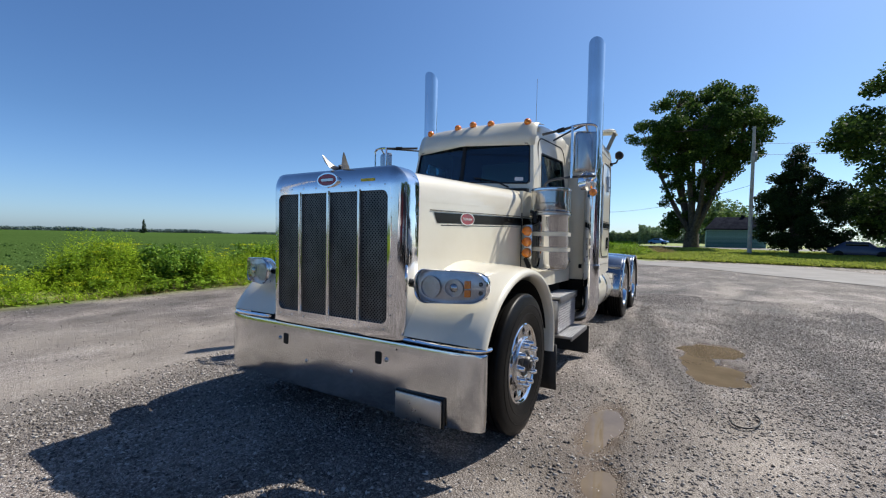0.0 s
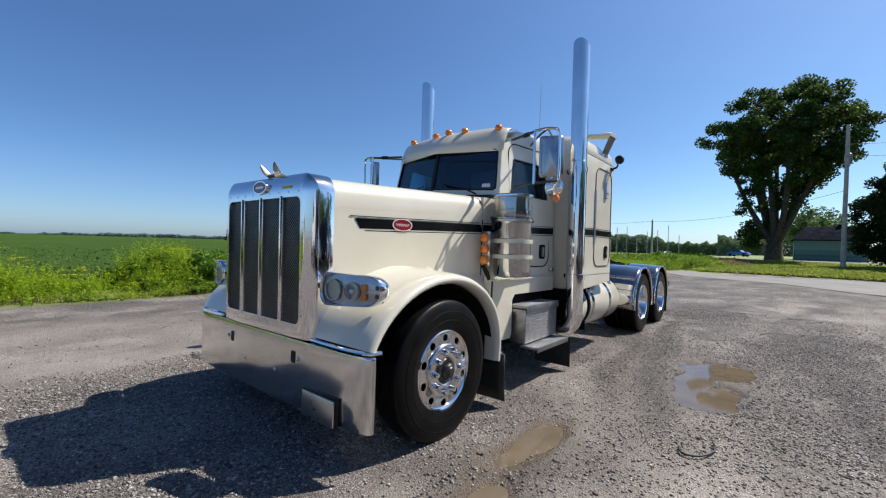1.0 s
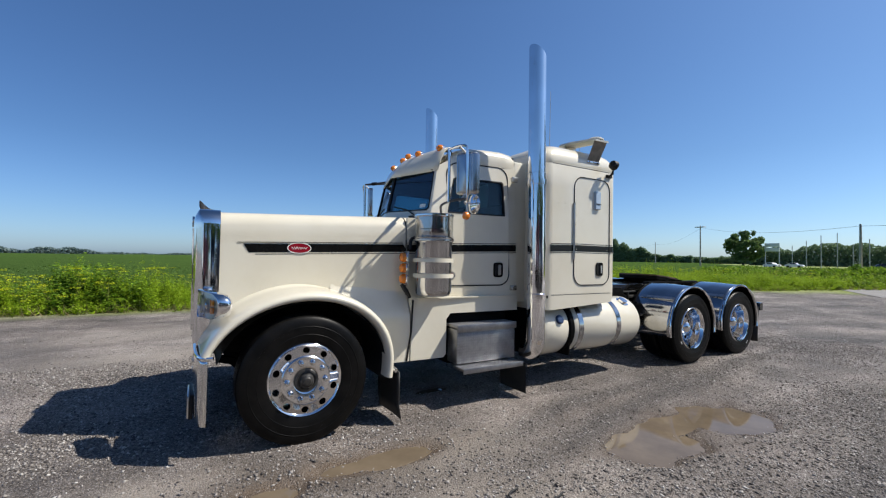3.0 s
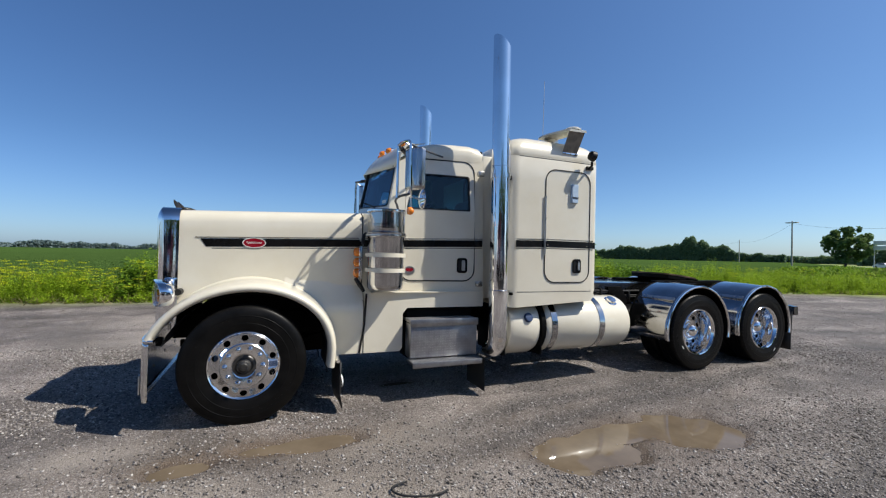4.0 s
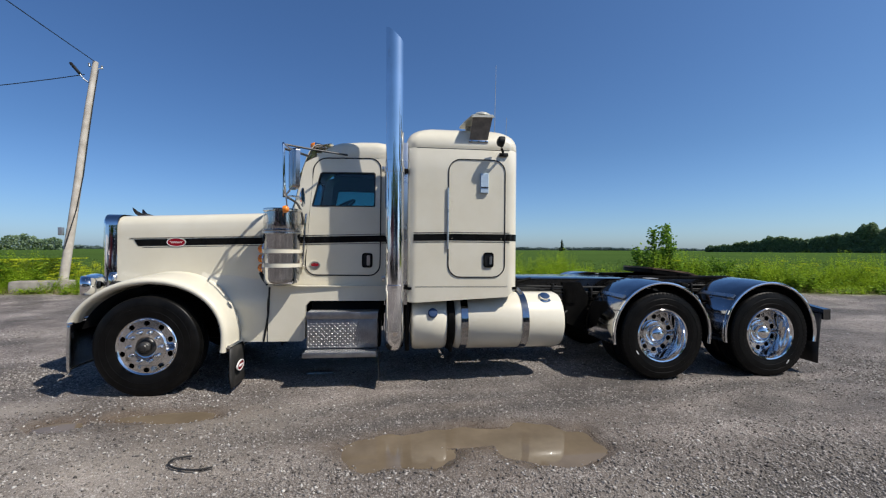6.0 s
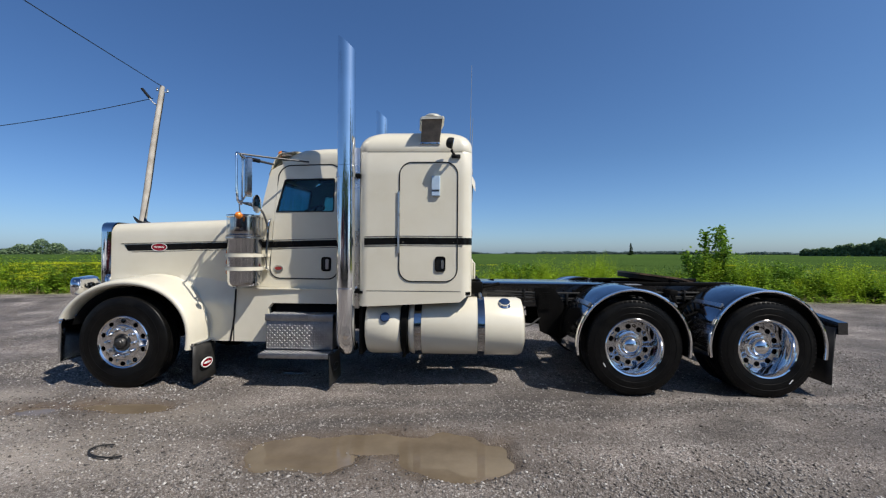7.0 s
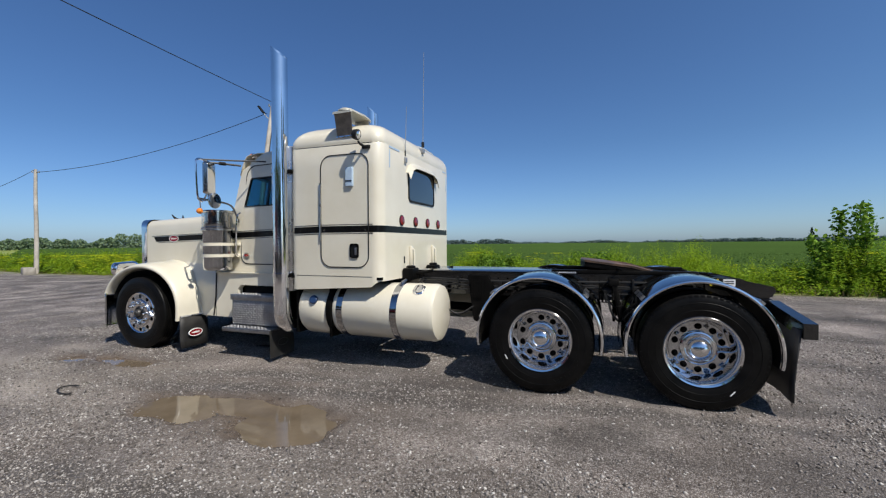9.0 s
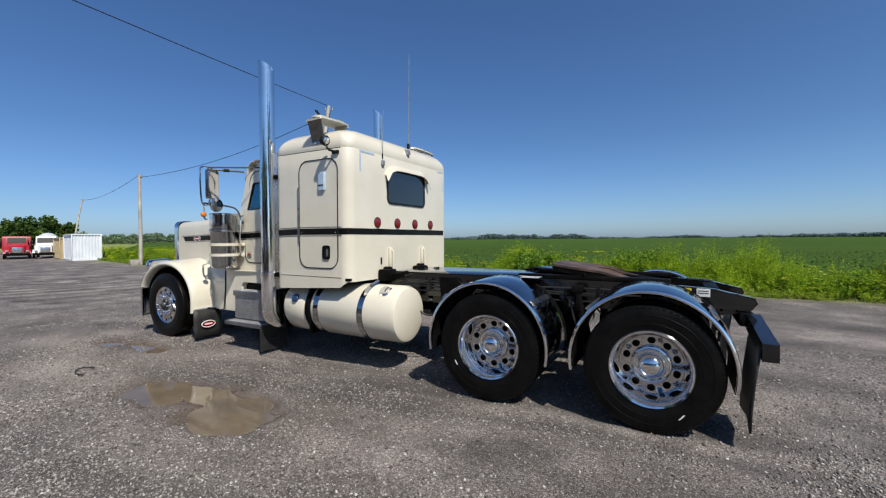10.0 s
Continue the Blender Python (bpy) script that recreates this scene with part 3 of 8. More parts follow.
# standing water: flat sheets that fill the hollows
for n, (x0, x1, y0, y1, lvl) in enumerate(((1.3, 4.7, -3.4, -1.9, 0.029), (-1.0, 1.3, -2.2, -1.4, 0.031), (1.25, 1.95, -0.6, -0.3, 0.028))):
    cx, cy = (x0 + x1) / 2, (y0 + y1) / 2
    z = float(base_z(np.array(cx), np.array(cy))) - lvl
    bm = bmesh.new()
    poly = [(cx + (x1 - x0) / 2 * math.cos(a), cy + (y1 - y0) / 2 * math.sin(a)) for a in np.linspace(0, 2 * math.pi, 40, endpoint=False)]
    bm.faces.new([bm.verts.new((u, v, z)) for u, v in poly])
    w = part("puddle", bm, WATER)
    tagged(w, "shallow brown muddy rain puddle lying in the gravel", "puddle", "puddles in the yard")


def stones(name, n, xr, yr, smin, smax, keep, label):
    """Loose crushed stones, each an uneven eight-sided lump half sunk in the ground."""
    x, y = rng.uniform(*xr, n * 2), rng.uniform(*yr, n * 2)
    k = rng.random(n * 2) < keep(x, y)
    x, y = x[k][:n], y[k][:n]
    m = len(x)
    s = smin + (smax - smin) * rng.random(m) ** 2.7
    octa = np.array([(1, 0, 0), (-1, 0, 0), (0, 1, 0), (0, -1, 0), (0, 0, 1), (0, 0, -1)], float)
    tri = np.array([(0, 2, 4), (2, 1, 4), (1, 3, 4), (3, 0, 4), (2, 0, 5), (1, 2, 5), (3, 1, 5), (0, 3, 5)])
    v = octa[None] * rng.uniform(0.55, 1.25, (m, 6, 1)) + rng.normal(0, 0.22, (m, 6, 3))
    v *= s[:, None, None] * np.stack([rng.uniform(0.7, 1.2, m), rng.uniform(0.6, 1.1, m), rng.uniform(0.40, 0.75, m)], -1)[:, None]
    a = rng.uniform(0, 2 * math.pi, m)
    c, sn = np.cos(a)[:, None], np.sin(a)[:, None]
    vx, vy = v[..., 0] * c - v[..., 1] * sn, v[..., 0] * sn + v[..., 1] * c
    z = ground_z(x, y) + s * 0.18
    v = np.stack([vx + x[:, None], vy + y[:, None], v[..., 2] + z[:, None]], -1)
    f = (tri[None] + (np.arange(m) * 6)[:, None, None]).reshape(-1, 3)
    return quads_object(name, v, STONES, None, "stuff", label, "gravel", f)


def not_wet(x, y):
    w = hollow(x, y)
    muddy = np.exp(-((x - 3.1) / 1.4) ** 2 - ((y + 2.5) / 0.7) ** 2)
    return np.where(w > 0.045, 0.02, np.where(w > 0.016, 0.5, 1.0)) * (1 - 0.55 * muddy)


stones("loose_gravel", 225000, (-4.8, 10), (-5.6, 2.6), 0.0045, 0.018,
       lambda x, y: not_wet(x, y) * np.clip(0.07 + 2.6 * np.clip(value_noise(x, y, 1.7, 21) + 0.6 * value_noise(x, y, 0.6, 22) + 0.33, 0, 1) ** 2.2, 0, 1), "loose grey crushed stone scattered over the yard")
stones("coarse_gravel", 24000, (0.6, 7.5), (-4.2, -1.4), 0.005, 0.0145,
       lambda x, y: not_wet(x, y) * np.clip(ruts(x, y) * 1.3 + 0.6 * np.exp(-((np.hypot((x - 3.05) / 1.5, (y + 2.58) / 0.62) - 1.05) / 0.16) ** 2), 0.0, 1), "coarse dark stones heaped along the wheel ruts")
stones("far_gravel", 52000, (-14, 26), (-8, 8.2), 0.006, 0.017, lambda x, y: 0.8 * not_wet(x, y), "loose stones farther over the yard")

# pale strip of road past the yard, and the kerbless lane behind it
bm = bmesh.new()
line = [(31, 4.8, 2), (25.3, 1.2, 3.6), (24.0, -3.2, 7.6), (18.6, -7.3, 7.5), (7, -17, 8), (-30, -46, 12)]
rows = []
for k in np.linspace(0, 5, 41):
    i = min(int(k), 4)
    w = k - i
    ax, ay, wd = (np.array(line[i]) * (1 - w) + np.array(line[i + 1]) * w)
    row = [(ax + wd * q * 0.8, ay - wd * q * 0.55) for q in np.linspace(0, 1, 5)]
    rows.append([(u, v, float(ground_z(u, v)) + 0.02) for u, v in row])
loft(bm, rows)
tagged(part("road", bm, ASPHALT), "pale worn concrete lane crossing the yard's far side", "road", kind="structure")
bm = bmesh.new()
rows = [[(x, y, float(ground_z(x, y)) + 0.03) for y in (6, 0, -10, -22, -40, -70)] for x in (64, 66, 68, 70, 72)]
loft(bm, rows)
tagged(part("road", bm, ASPHALT), "narrow pale country road along the lawn", "road", kind="structure")


# ---- crop field ----
def field_sheet():
    us = np.concatenate([np.linspace(-1, 1, 161)])
    vs = np.concatenate([np.arange(0, 14, 0.5), np.arange(14, 60, 3.0), np.array([70, 90, 120, 170, 250, 380, 560, 800, 1200])])
    u, v = np.meshgrid(us, vs, indexing="ij")
    x = np.sign(u) * np.abs(u) ** 1.6 * (60 + 2.1 * v) + 4
    y = np.maximum(edge_y(np.clip(x, -60, 40)), 5.0) + 2.6 + v + np.where(x > 24, (x - 24) * 0.12, 0)
    z = -0.1 + 0.52 + 0.12 * value_noise(x, y, 0.9, 11) + 0.10 * value_noise(x, y, 0.4, 12) * (v < 20)
    z = np.where(v < 0.1, -0.25, z)
    a, b = x.shape
    i, j = np.meshgrid(np.arange(a - 1), np.arange(b - 1), indexing="ij")
    f = np.stack([i * b + j, (i + 1) * b + j, (i + 1) * b + j + 1, i * b + j + 1], -1).reshape(-1, 4)
    m, nt, bs = nodes_of("soy_canopy")
    tc = nt.nodes.new("ShaderNodeTexCoord").outputs["Object"]
    n1, n2, n3 = noise_node(nt, 0.02, 4, 0.6, tc), noise_node(nt, 1.4, 6, 0.75, tc), noise_node(nt, 9, 3, 0.7, tc)
    col = ramp(nt, n1.outputs[0], [(0.35, (0.050, 0.090, 0.024)), (0.65, (0.074, 0.130, 0.033))])
    col = mix(nt, 0.5, col, ramp(nt, n2.outputs[0], [(0.3, (0.024, 0.054, 0.013)), (0.7, (0.082, 0.138, 0.035))]))
    nt.links.new(mix(nt, 0.3, col, n3.outputs[0], "OVERLAY"), bs.inputs["Base Color"])
    bs.inputs["Roughness"].default_value, bs.inputs["Specular IOR Level"].default_value = 1.0, 0.0
    bump(nt, bs, n3.outputs[0], 0.9, 0.12)
    return quads_object("crop_field", np.stack([x, y, z], -1), m, None, "structure", "wide flat field of low green soy plants", "field", f)


field_sheet()


def leaf_quads(p, size, up=0.35, aspect=0.55):
    """Leaves as small folded lozenges about the points p, turned at random."""
    n = len(p)
    d = rng.normal(0, 1, (n, 3))
    d[:, 2] = d[:, 2] * 0.6 + up
    d /= np.linalg.norm(d, axis=1, keepdims=True)
    w = np.cross(d, rng.normal(0, 1, (n, 3)))
    w /= np.linalg.norm(w, axis=1, keepdims=True)
    s = (np.asarray(size) * rng.uniform(0.6, 1.3, n))[:, None]
    a, c = p - d * s * 0.5, p + d * s * 0.5
    b, e = p + w * s * aspect * 0.5, p - w * s * aspect * 0.5
    return np.stack([a, b, c, e], 1)


# low soy plants over the nearest rows
n = 30000
cx = rng.uniform(-45, 45, n)
cv = rng.uniform(0, 1, n) ** 1.7 * 26
cy = np.maximum(edge_y(np.clip(cx, -60, 40)), 5.0) + 2.8 + cv
cp = np.stack([cx, cy, 0.36 + 0.12 * rng.random(n)], -1)
quads_object("soy_plants", leaf_quads(cp, 0.10, 0.0, 0.8), CROP, None, "stuff", "green soy leaves at the field's near side", "crop")


# ---- weeds along the yard's edge ----
def lance(p, out, length, width):
    """Narrow leaves from the points p along the directions out."""
    side = np.cross(out, np.array([0, 0, 1.0])) + rng.normal(0, 0.25, out.shape)
    side /= np.linalg.norm(side, axis=1, keepdims=True)
    L, W = np.asarray(length)[:, None], np.asarray(width)[:, None]
    mid = p + out * L * 0.45
    return np.stack([p, mid + side * W * 0.5, p + out * L - np.array([0, 0, 0.25]) * L, mid - side * W * 0.5], 1)


def weed_strip(x, depth, big):
    """Rank growth along the yard's edge: thickets of broad leaves, feathery lime stands, yellow umbels, gaps and a dry fringe."""
    n = len(x)
    dep = 0.1 + depth * rng.random(n) ** 0.8
    y = edge_y(x) + dep
    patch = np.clip(1.25 * value_noise(x, y, 1.9, 31) + 0.75 * value_noise(x, y, 0.7, 33) + 0.5, 0, 1)
    k = (dep < 0.5) | (patch > 0.16) | (rng.random(n) < 0.25)
    x, y, dep, patch = x[k], y[k], dep[k], patch[k]
    n = len(x)
    h = (0.14 + 0.62 * np.clip(dep / 1.0, 0, 1) ** 1.3) * (0.42 + 1.05 * patch) * rng.uniform(0.6, 1.3, n)
    h = np.where(x > 24, h * 0.6, h) * np.interp(x, [-2, 4, 9, 22], [1.18, 1.05, 1.25, 1.35])
    z = ground_z(x, y) - 0.02
    kind = value_noise(x, y, 1.5, 35) + 0.55 * value_noise(x, y, 0.55, 36) + rng.normal(0, 0.09, n)
    lime = kind > np.interp(x, [0, 8], [-0.20, -0.14])
    flowery = value_noise(x, y, 2.6, 37) + 0.6 * value_noise(x, y, 0.9, 38) > np.interp(x, [-22, -13, -6, -2, 4, 14, 17, 24], [0.1, -0.22, -0.22, 0.06, 0.16, 0.16, -0.12, -0.05])
    bloom = np.interp(x, [-24, -17, -3, 1, 5], [0.8, 2.0, 2.0, 0.8, 0.10])
    bright, dark, umbels, blades, dry = [], [], [], [], []
    for i in range(n):
        broad = not lime[i]
        k = int((20 + 34 * h[i]) if broad else (34 + 56 * h[i]))
        stems = rng.normal(0, 0.055 if broad else 0.075, (5, 2))
        pick = rng.integers(0, 5, k)
        t = rng.random(k) ** (0.7 if broad else 0.85)
        a = rng.uniform(0, 6.283, k)
        lean = rng.normal(0, 0.10, 2)
        tall = rng.uniform(0.7, 1.05, 5)[pick]
        p = np.stack([x[i] + stems[pick, 0] * (0.4 + t) + lean[0] * t, y[i] + stems[pick, 1] * (0.4 + t) + lean[1] * t, z[i] + h[i] * tall * (0.04 + 0.94 * t)], -1)
        rise = rng.uniform(-0.1, 0.55, k) if broad else rng.uniform(0.3, 1.4, k)
        out = np.stack([np.cos(a), np.sin(a), rise], -1)
        out /= np.linalg.norm(out, axis=1, keepdims=True)
        ln = big * ((0.15 - 0.06 * t) if broad else (0.15 - 0.09 * t)) * rng.uniform(0.6, 1.3, k)
        (dark if broad else bright).append(lance(p, out, ln, ln * (0.72 if broad else 0.26)))
        if dep[i] > 0.5 and rng.random() < (0.34 if flowery[i] else 0.03) * bloom[i]:
            for _ in range(rng.integers(2, 5)):
                q = np.array([x[i] + lean[0] + rng.normal(0, 0.12), y[i] + lean[1] + rng.normal(0, 0.12), z[i] + min(1.15, h[i] * rng.uniform(1.0, 1.35))])
                g = q + rng.normal(0, 1, (20, 3)) * (0.052, 0.052, 0.010)
                umbels.append(leaf_quads(g, 0.030 * big, 0.1, 0.9))
                s0 = np.array([x[i], y[i], z[i] + h[i] * 0.5])
                o = np.array([0.004, 0, 0])
                blades.append(np.array([[s0 - o, s0 + o, q + o, q - o]]))
        if dep[i] < 0.8 or rng.random() < 0.18:
            m = 14
            r0 = np.stack([x[i] + rng.normal(0, 0.14, m), y[i] + rng.normal(0, 0.14, m), np.full(m, z[i])], -1)
            tip = r0 + np.stack([rng.normal(0, 0.12, m), rng.normal(0, 0.12, m), rng.uniform(0.10, 0.45, m) * (0.45 + 0.6 * h[i])], -1)
            sd = np.stack([rng.normal(0, 0.006, m), rng.normal(0, 0.006, m), np.zeros(m)], -1)
            (dry if dep[i] < 0.6 and rng.random() < 0.7 else blades).append(np.stack([r0 - sd, r0 + sd, tip + sd * 0.1, tip - sd * 0.1], 1))
    quads_object("weeds", np.concatenate(bright), WEED, None, "stuff", "tall lime-green feathery weeds growing along the yard's edge", "weeds")
    quads_object("weeds", np.concatenate(dark), WEEDDARK, None, "stuff", "darker broad-leaved green weeds along the yard's edge", "weeds")
    quads_object("wild_flowers", np.concatenate(umbels), UMBEL, None, "stuff", "yellow-green flower heads of wild parsnip among the weeds", "flowers")
    quads_object("long_grass", np.concatenate(blades), GRASSY, None, "stuff", "long pale grass blades and stalks at the gravel's edge", "grass")
    quads_object("dry_grass", np.concatenate(dry), STRAW, None, "stuff", "dry straw-coloured grass at the gravel's edge", "grass")


weed_x = rng.uniform(-1, 1, 9500)
weed_strip(np.sign(weed_x) * np.abs(weed_x) ** 1.3 * 40 + 2, 3.4, 1.0)
weed_strip(rng.uniform(-75, -16, 2600), 6.0, 1.9)


def clump_points(c, r, n):
    d = rng.normal(0, 1, (n, 3))
    d /= np.linalg.norm(d, axis=1, keepdims=True)
    return c + d * r * rng.random((n, 1)) ** 0.45


def tree(name, at, height, spread, mat, label, leaves=5000, leaf=0.35, trunk=0.35, fork=0.3, low=0.25, seed=0, limbs=9, category="tree", groups="", cone=False):
    """A tapered trunk that forks into limbs, and a crown of leaf clumps with gaps between them."""
    global rng
    keep, rng = rng, np.random.default_rng(seed)
    root = empty(name, None, at, label, category, groups)
    bm = bmesh.new()
    top = np.array([rng.normal(0, 0.03) * height, rng.normal(0, 0.03) * height, height * fork])
    tube(bm, [(0, 0, -0.2), tuple(top * 0.5 + [0.05, 0, 0]), tuple(top)], [trunk, trunk * 0.8, trunk * 0.65], 9)
    clumps = []
    lobes = [(rng.normal(0, 1, 3), rng.uniform(-0.30, 0.22)) for _ in range(9)]
    for k in range(limbs * 7):
        if cone:
            e = (k + rng.random()) / (limbs * 7)
            a, rr = rng.uniform(0, 6.283), spread * (1.02 - 0.93 * e) * math.sqrt(rng.random())
            q = np.array([rr * math.cos(a), rr * math.sin(a), height * (low + (0.97 - low) * e)])
            rad = spread * rng.uniform(0.13, 0.22) * (1.1 - 0.6 * e)
        else:
            d = rng.normal(0, 1, 3)
            d /= np.linalg.norm(d)
            bulge = 1 + sum(w * max(0.0, float(d @ l) / np.linalg.norm(l)) ** 4 for l, w in lobes)
            f = bulge * rng.random() ** 0.42 * 0.88
            zc, zr = height * (low + 0.93) / 2, height * (0.93 - low) / 2
            q = np.array([d[0] * spread * f, d[1] * spread * f, zc + d[2] * zr * f])
            rad = spread * rng.uniform(0.12, 0.22)
        clumps.append((q, rad))
        if k % 5 == 0:
            midp = top * 0.5 + q * 0.5 + [0, 0, -height * 0.03]
            tube(bm, [tuple(top * rng.uniform(0.7, 1.0)), tuple(midp), tuple(q)], [trunk * 0.34, trunk * 0.15, trunk * 0.03], 6, 1)
    part("trunk", bm, BARK, root)
    tot = sum(r * r for _, r in clumps)
    pts = np.concatenate([clump_points(c, r, max(6, int(leaves * r * r / tot))) * np.array([1, 1, 1]) for c, r in clumps])
    pts = pts[pts[:, 2] > height * low * 0.45]
    quads_object("crown", leaf_quads(pts, leaf, 0.25, 0.8), mat, root, "")
    rng = keep
    return root

# ---- trees, poles, buildings round the yard ----
def polar(az, dist, z=None, eye=(-2.0, -3.0)):
    x, y = eye[0] + dist * math.cos(radians(az)), eye[1] + dist * math.sin(radians(az))
    return (x, y, float(ground_z(x, y)) if z is None else z)


def crown_tree(at, height, outline, mat, label, clumps, leaves, leaf, trunk, fork, forks, seed, size=(0.045, 0.085), bare=0.0):
    """A tree whose crown follows an outline of rows (height, reach to +y, reach to -y): steep forking limbs, twigs, clumps of leaves with sky between them."""
    global rng
    keep, rng = rng, np.random.default_rng(seed)
    root = empty("tree", None, at, label, "tree")
    hs, left, right = (np.array(c, float) for c in zip(*outline))
    fine = np.linspace(hs[0], hs[-1], 200)
    wide = np.interp(fine, hs, left) + np.interp(fine, hs, right)
    pick = np.cumsum(wide ** 1.5)
    centres = []
    while len(centres) < clumps:
        z = float(np.interp(rng.random(), pick / pick[-1], fine))
        a, b = float(np.interp(z, hs, left)), float(np.interp(z, hs, right))
        ang, q = rng.uniform(0, 6.283), rng.random() ** 0.42
        rad = height * rng.uniform(*size)
        half = (a + b) / 2
        edge = max(0.15, half - rad * 0.55)
        y = (a - b) / 2 + edge * q * math.cos(ang)
        x = edge * 0.92 * q * math.sin(ang)
        if value_noise(x * 1.0, y + z * 0.6, height * 0.11, seed) < bare - 0.5 + 0.12 * q:
            continue
        centres.append((np.array([x, y, z]), rad))
    bm = bmesh.new()
    tube(bm, [(0, 0, -0.3), (0.02, 0.05, height * fork * 0.4), (0, 0, height * fork)], [trunk * 1.25, trunk, trunk * 0.9], 11)
    limbs = []
    for k in range(forks):
        ang = 6.283 * (k + rng.uniform(0.1, 0.9)) / forks
        zt = height * rng.uniform(0.62, 0.9)
        a, b = float(np.interp(zt, hs, left)), float(np.interp(zt, hs, right))
        tip = np.array([(a + b) / 2 * 0.62 * math.sin(ang), (a - b) / 2 + (a + b) / 2 * 0.66 * math.cos(ang), zt])
        foot = np.array([0, 0, height * fork * rng.uniform(0.7, 1.0)])
        mid = foot * 0.55 + tip * 0.45 + np.array([0, 0, -0.04 * height]) + rng.normal(0, 0.018 * height, 3)
        pts = [foot, mid, tip]
        tube(bm, [tuple(p) for p in pts], [trunk * 0.52, trunk * 0.30, trunk * 0.08], 8, 2)
        limbs += [foot * (1 - u) ** 2 + 2 * u * (1 - u) * mid + tip * u * u for u in np.linspace(0.15, 1, 14)]
    limbs = np.array(limbs)
    for c, rad in centres[::2]:
        near = limbs[np.argmin(np.linalg.norm(limbs - c + [0, 0, rad * 1.5], axis=1))]
        m = (near + c) / 2 + np.array([0, 0, -0.12 * rad]) + rng.normal(0, 0.15 * rad, 3)
        tube(bm, [tuple(near), tuple(m), tuple(c)], [trunk * 0.12, trunk * 0.07, trunk * 0.02], 5, 1)
    part("trunk", bm, BARK, root)
    tot = sum(r * r for _, r in centres)
    pts = np.concatenate([c + (clump_points(np.zeros(3), r, max(8, int(leaves * r * r / tot)))) * [1.05, 1.05, 0.78] for c, r in centres])
    quads_object("crown", leaf_quads(pts, leaf, 0.25, 0.8), mat, root, "")
    rng = keep


POPLAR = [(1.9, 3.6, -1.4), (3.0, 4.6, -0.6), (4.5, 4.7, 0.7), (6.0, 4.9, 2.0), (7.5, 4.2, 3.2), (9.0, 3.8, 4.8), (10.5, 4.9, 7.0), (12.0, 6.4, 8.4), (13.6, 8.6, 9.0), (15.0, 8.4, 8.6), (16.5, 6.4, 7.6), (18.4, 5.2, 6.8), (19.5, 3.8, 3.8), (20.2, 2.4, 1.8)]
crown_tree(polar(-0.25, 62, eye=(-3, -2.3)), 20.2, POPLAR, TREE, "tall broad-crowned dark green poplar on the lawn", 300, 78000, 0.27, 0.85, 0.10, 9, 11, (0.030, 0.062), 0.37)
CEDAR = [(0.9, 2.4, 3.0), (2.0, 3.2, 4.3), (4.2, 3.5, 4.4), (6.0, 3.2, 3.6), (6.8, 2.2, 2.4), (8.0, 1.9, 1.7), (9.4, 0.9, 1.0), (10.8, 0.15, 0.2)]
crown_tree(polar(-9.6, 51, eye=(-3, -2.3)), 10.9, CEDAR, TREEDARK, "dense dark spreading tree with branches near the ground", 190, 46000, 0.19, 0.36, 0.10, 8, 12, (0.040, 0.075), 0.06)
LAWN_TREE = [(0.8, 7.6, 6), (4.0, 8.0, 8), (7.0, 7.4, 9), (9.0, 8.4, 9.5), (11.6, 9.8, 10), (13.5, 7.8, 10), (15.0, 6.8, 9), (17.5, 5.6, 7), (20.0, 3.2, 4), (21.5, 1, 1.5)]
crown_tree(polar(-20.9, 55, eye=(-3, -2.3)), 21.5, LAWN_TREE, TREE, "large leafy tree at the lawn's edge", 260, 60000, 0.29, 0.55, 0.2, 8, 13, (0.035, 0.07), 0.22)
tree("tree", polar(-3.4, 92, eye=(-3, -2.3)), 9.6, 6.5, FARTREE, "small round tree behind the shed", 5000, 0.45, 0.25, 0.25, 0.15, 14, 9)
tree("tree", polar(-16.2, 64, eye=(-3, -2.3)), 9, 5.0, TREEDARK, "dark tree behind the spreading lawn tree", 7000, 0.4, 0.3, 0.15, 0.06, 15, 10)
tree("tree", polar(22.5, 120), 10.2, 4.1, FARTREE, "lone round tree beyond the grass", 5000, 0.55, 0.3, 0.2, 0.12, 16, 9)
def sapling(at, height, spread, label, seed):
    """A young tree: upright shoots of unequal height from one foot, each set with leaves, ragged in outline."""
    r = np.random.default_rng(seed)
    root = empty("young_tree", None, at, label, "tree")
    bm, pts = bmesh.new(), []
    for k in range(19):
        a, q = r.uniform(0, 6.283), math.sqrt(r.random())
        foot = np.array([0.10 * math.cos(a), 0.10 * math.sin(a), -0.1])
        main = k < 5
        hgt = height * (r.uniform(0.78, 1.0) if main else r.uniform(0.35, 0.78) * (1.05 - 0.3 * q))
        reach = spread * (0.25 if main else q)
        tip = np.array([reach * math.cos(a), reach * math.sin(a), hgt])
        bend = foot * 0.4 + tip * 0.6 + np.array([0.22 * math.cos(a), 0.22 * math.sin(a), -0.1]) * q
        tube(bm, [tuple(foot), tuple(bend * 0.6), tuple(bend), tuple(tip)], [0.028, 0.018, 0.010, 0.003], 5, 1)
        for u in r.random(int(70 + 55 * hgt)) ** 0.75:
            c = foot * (1 - u) ** 2 + 2 * bend * u * (1 - u) + tip * u * u
            if c[2] > 0.25:
                pts.append(c + r.normal(0, 1, 3) * (0.17 - 0.09 * u))
    part("stem", bm, BARK, root)
    global rng
    keep, rng = rng, r
    quads_object("crown", leaf_quads(np.array(pts), 0.145, 0.1, 0.6), BUSH, root, "")
    rng = keep


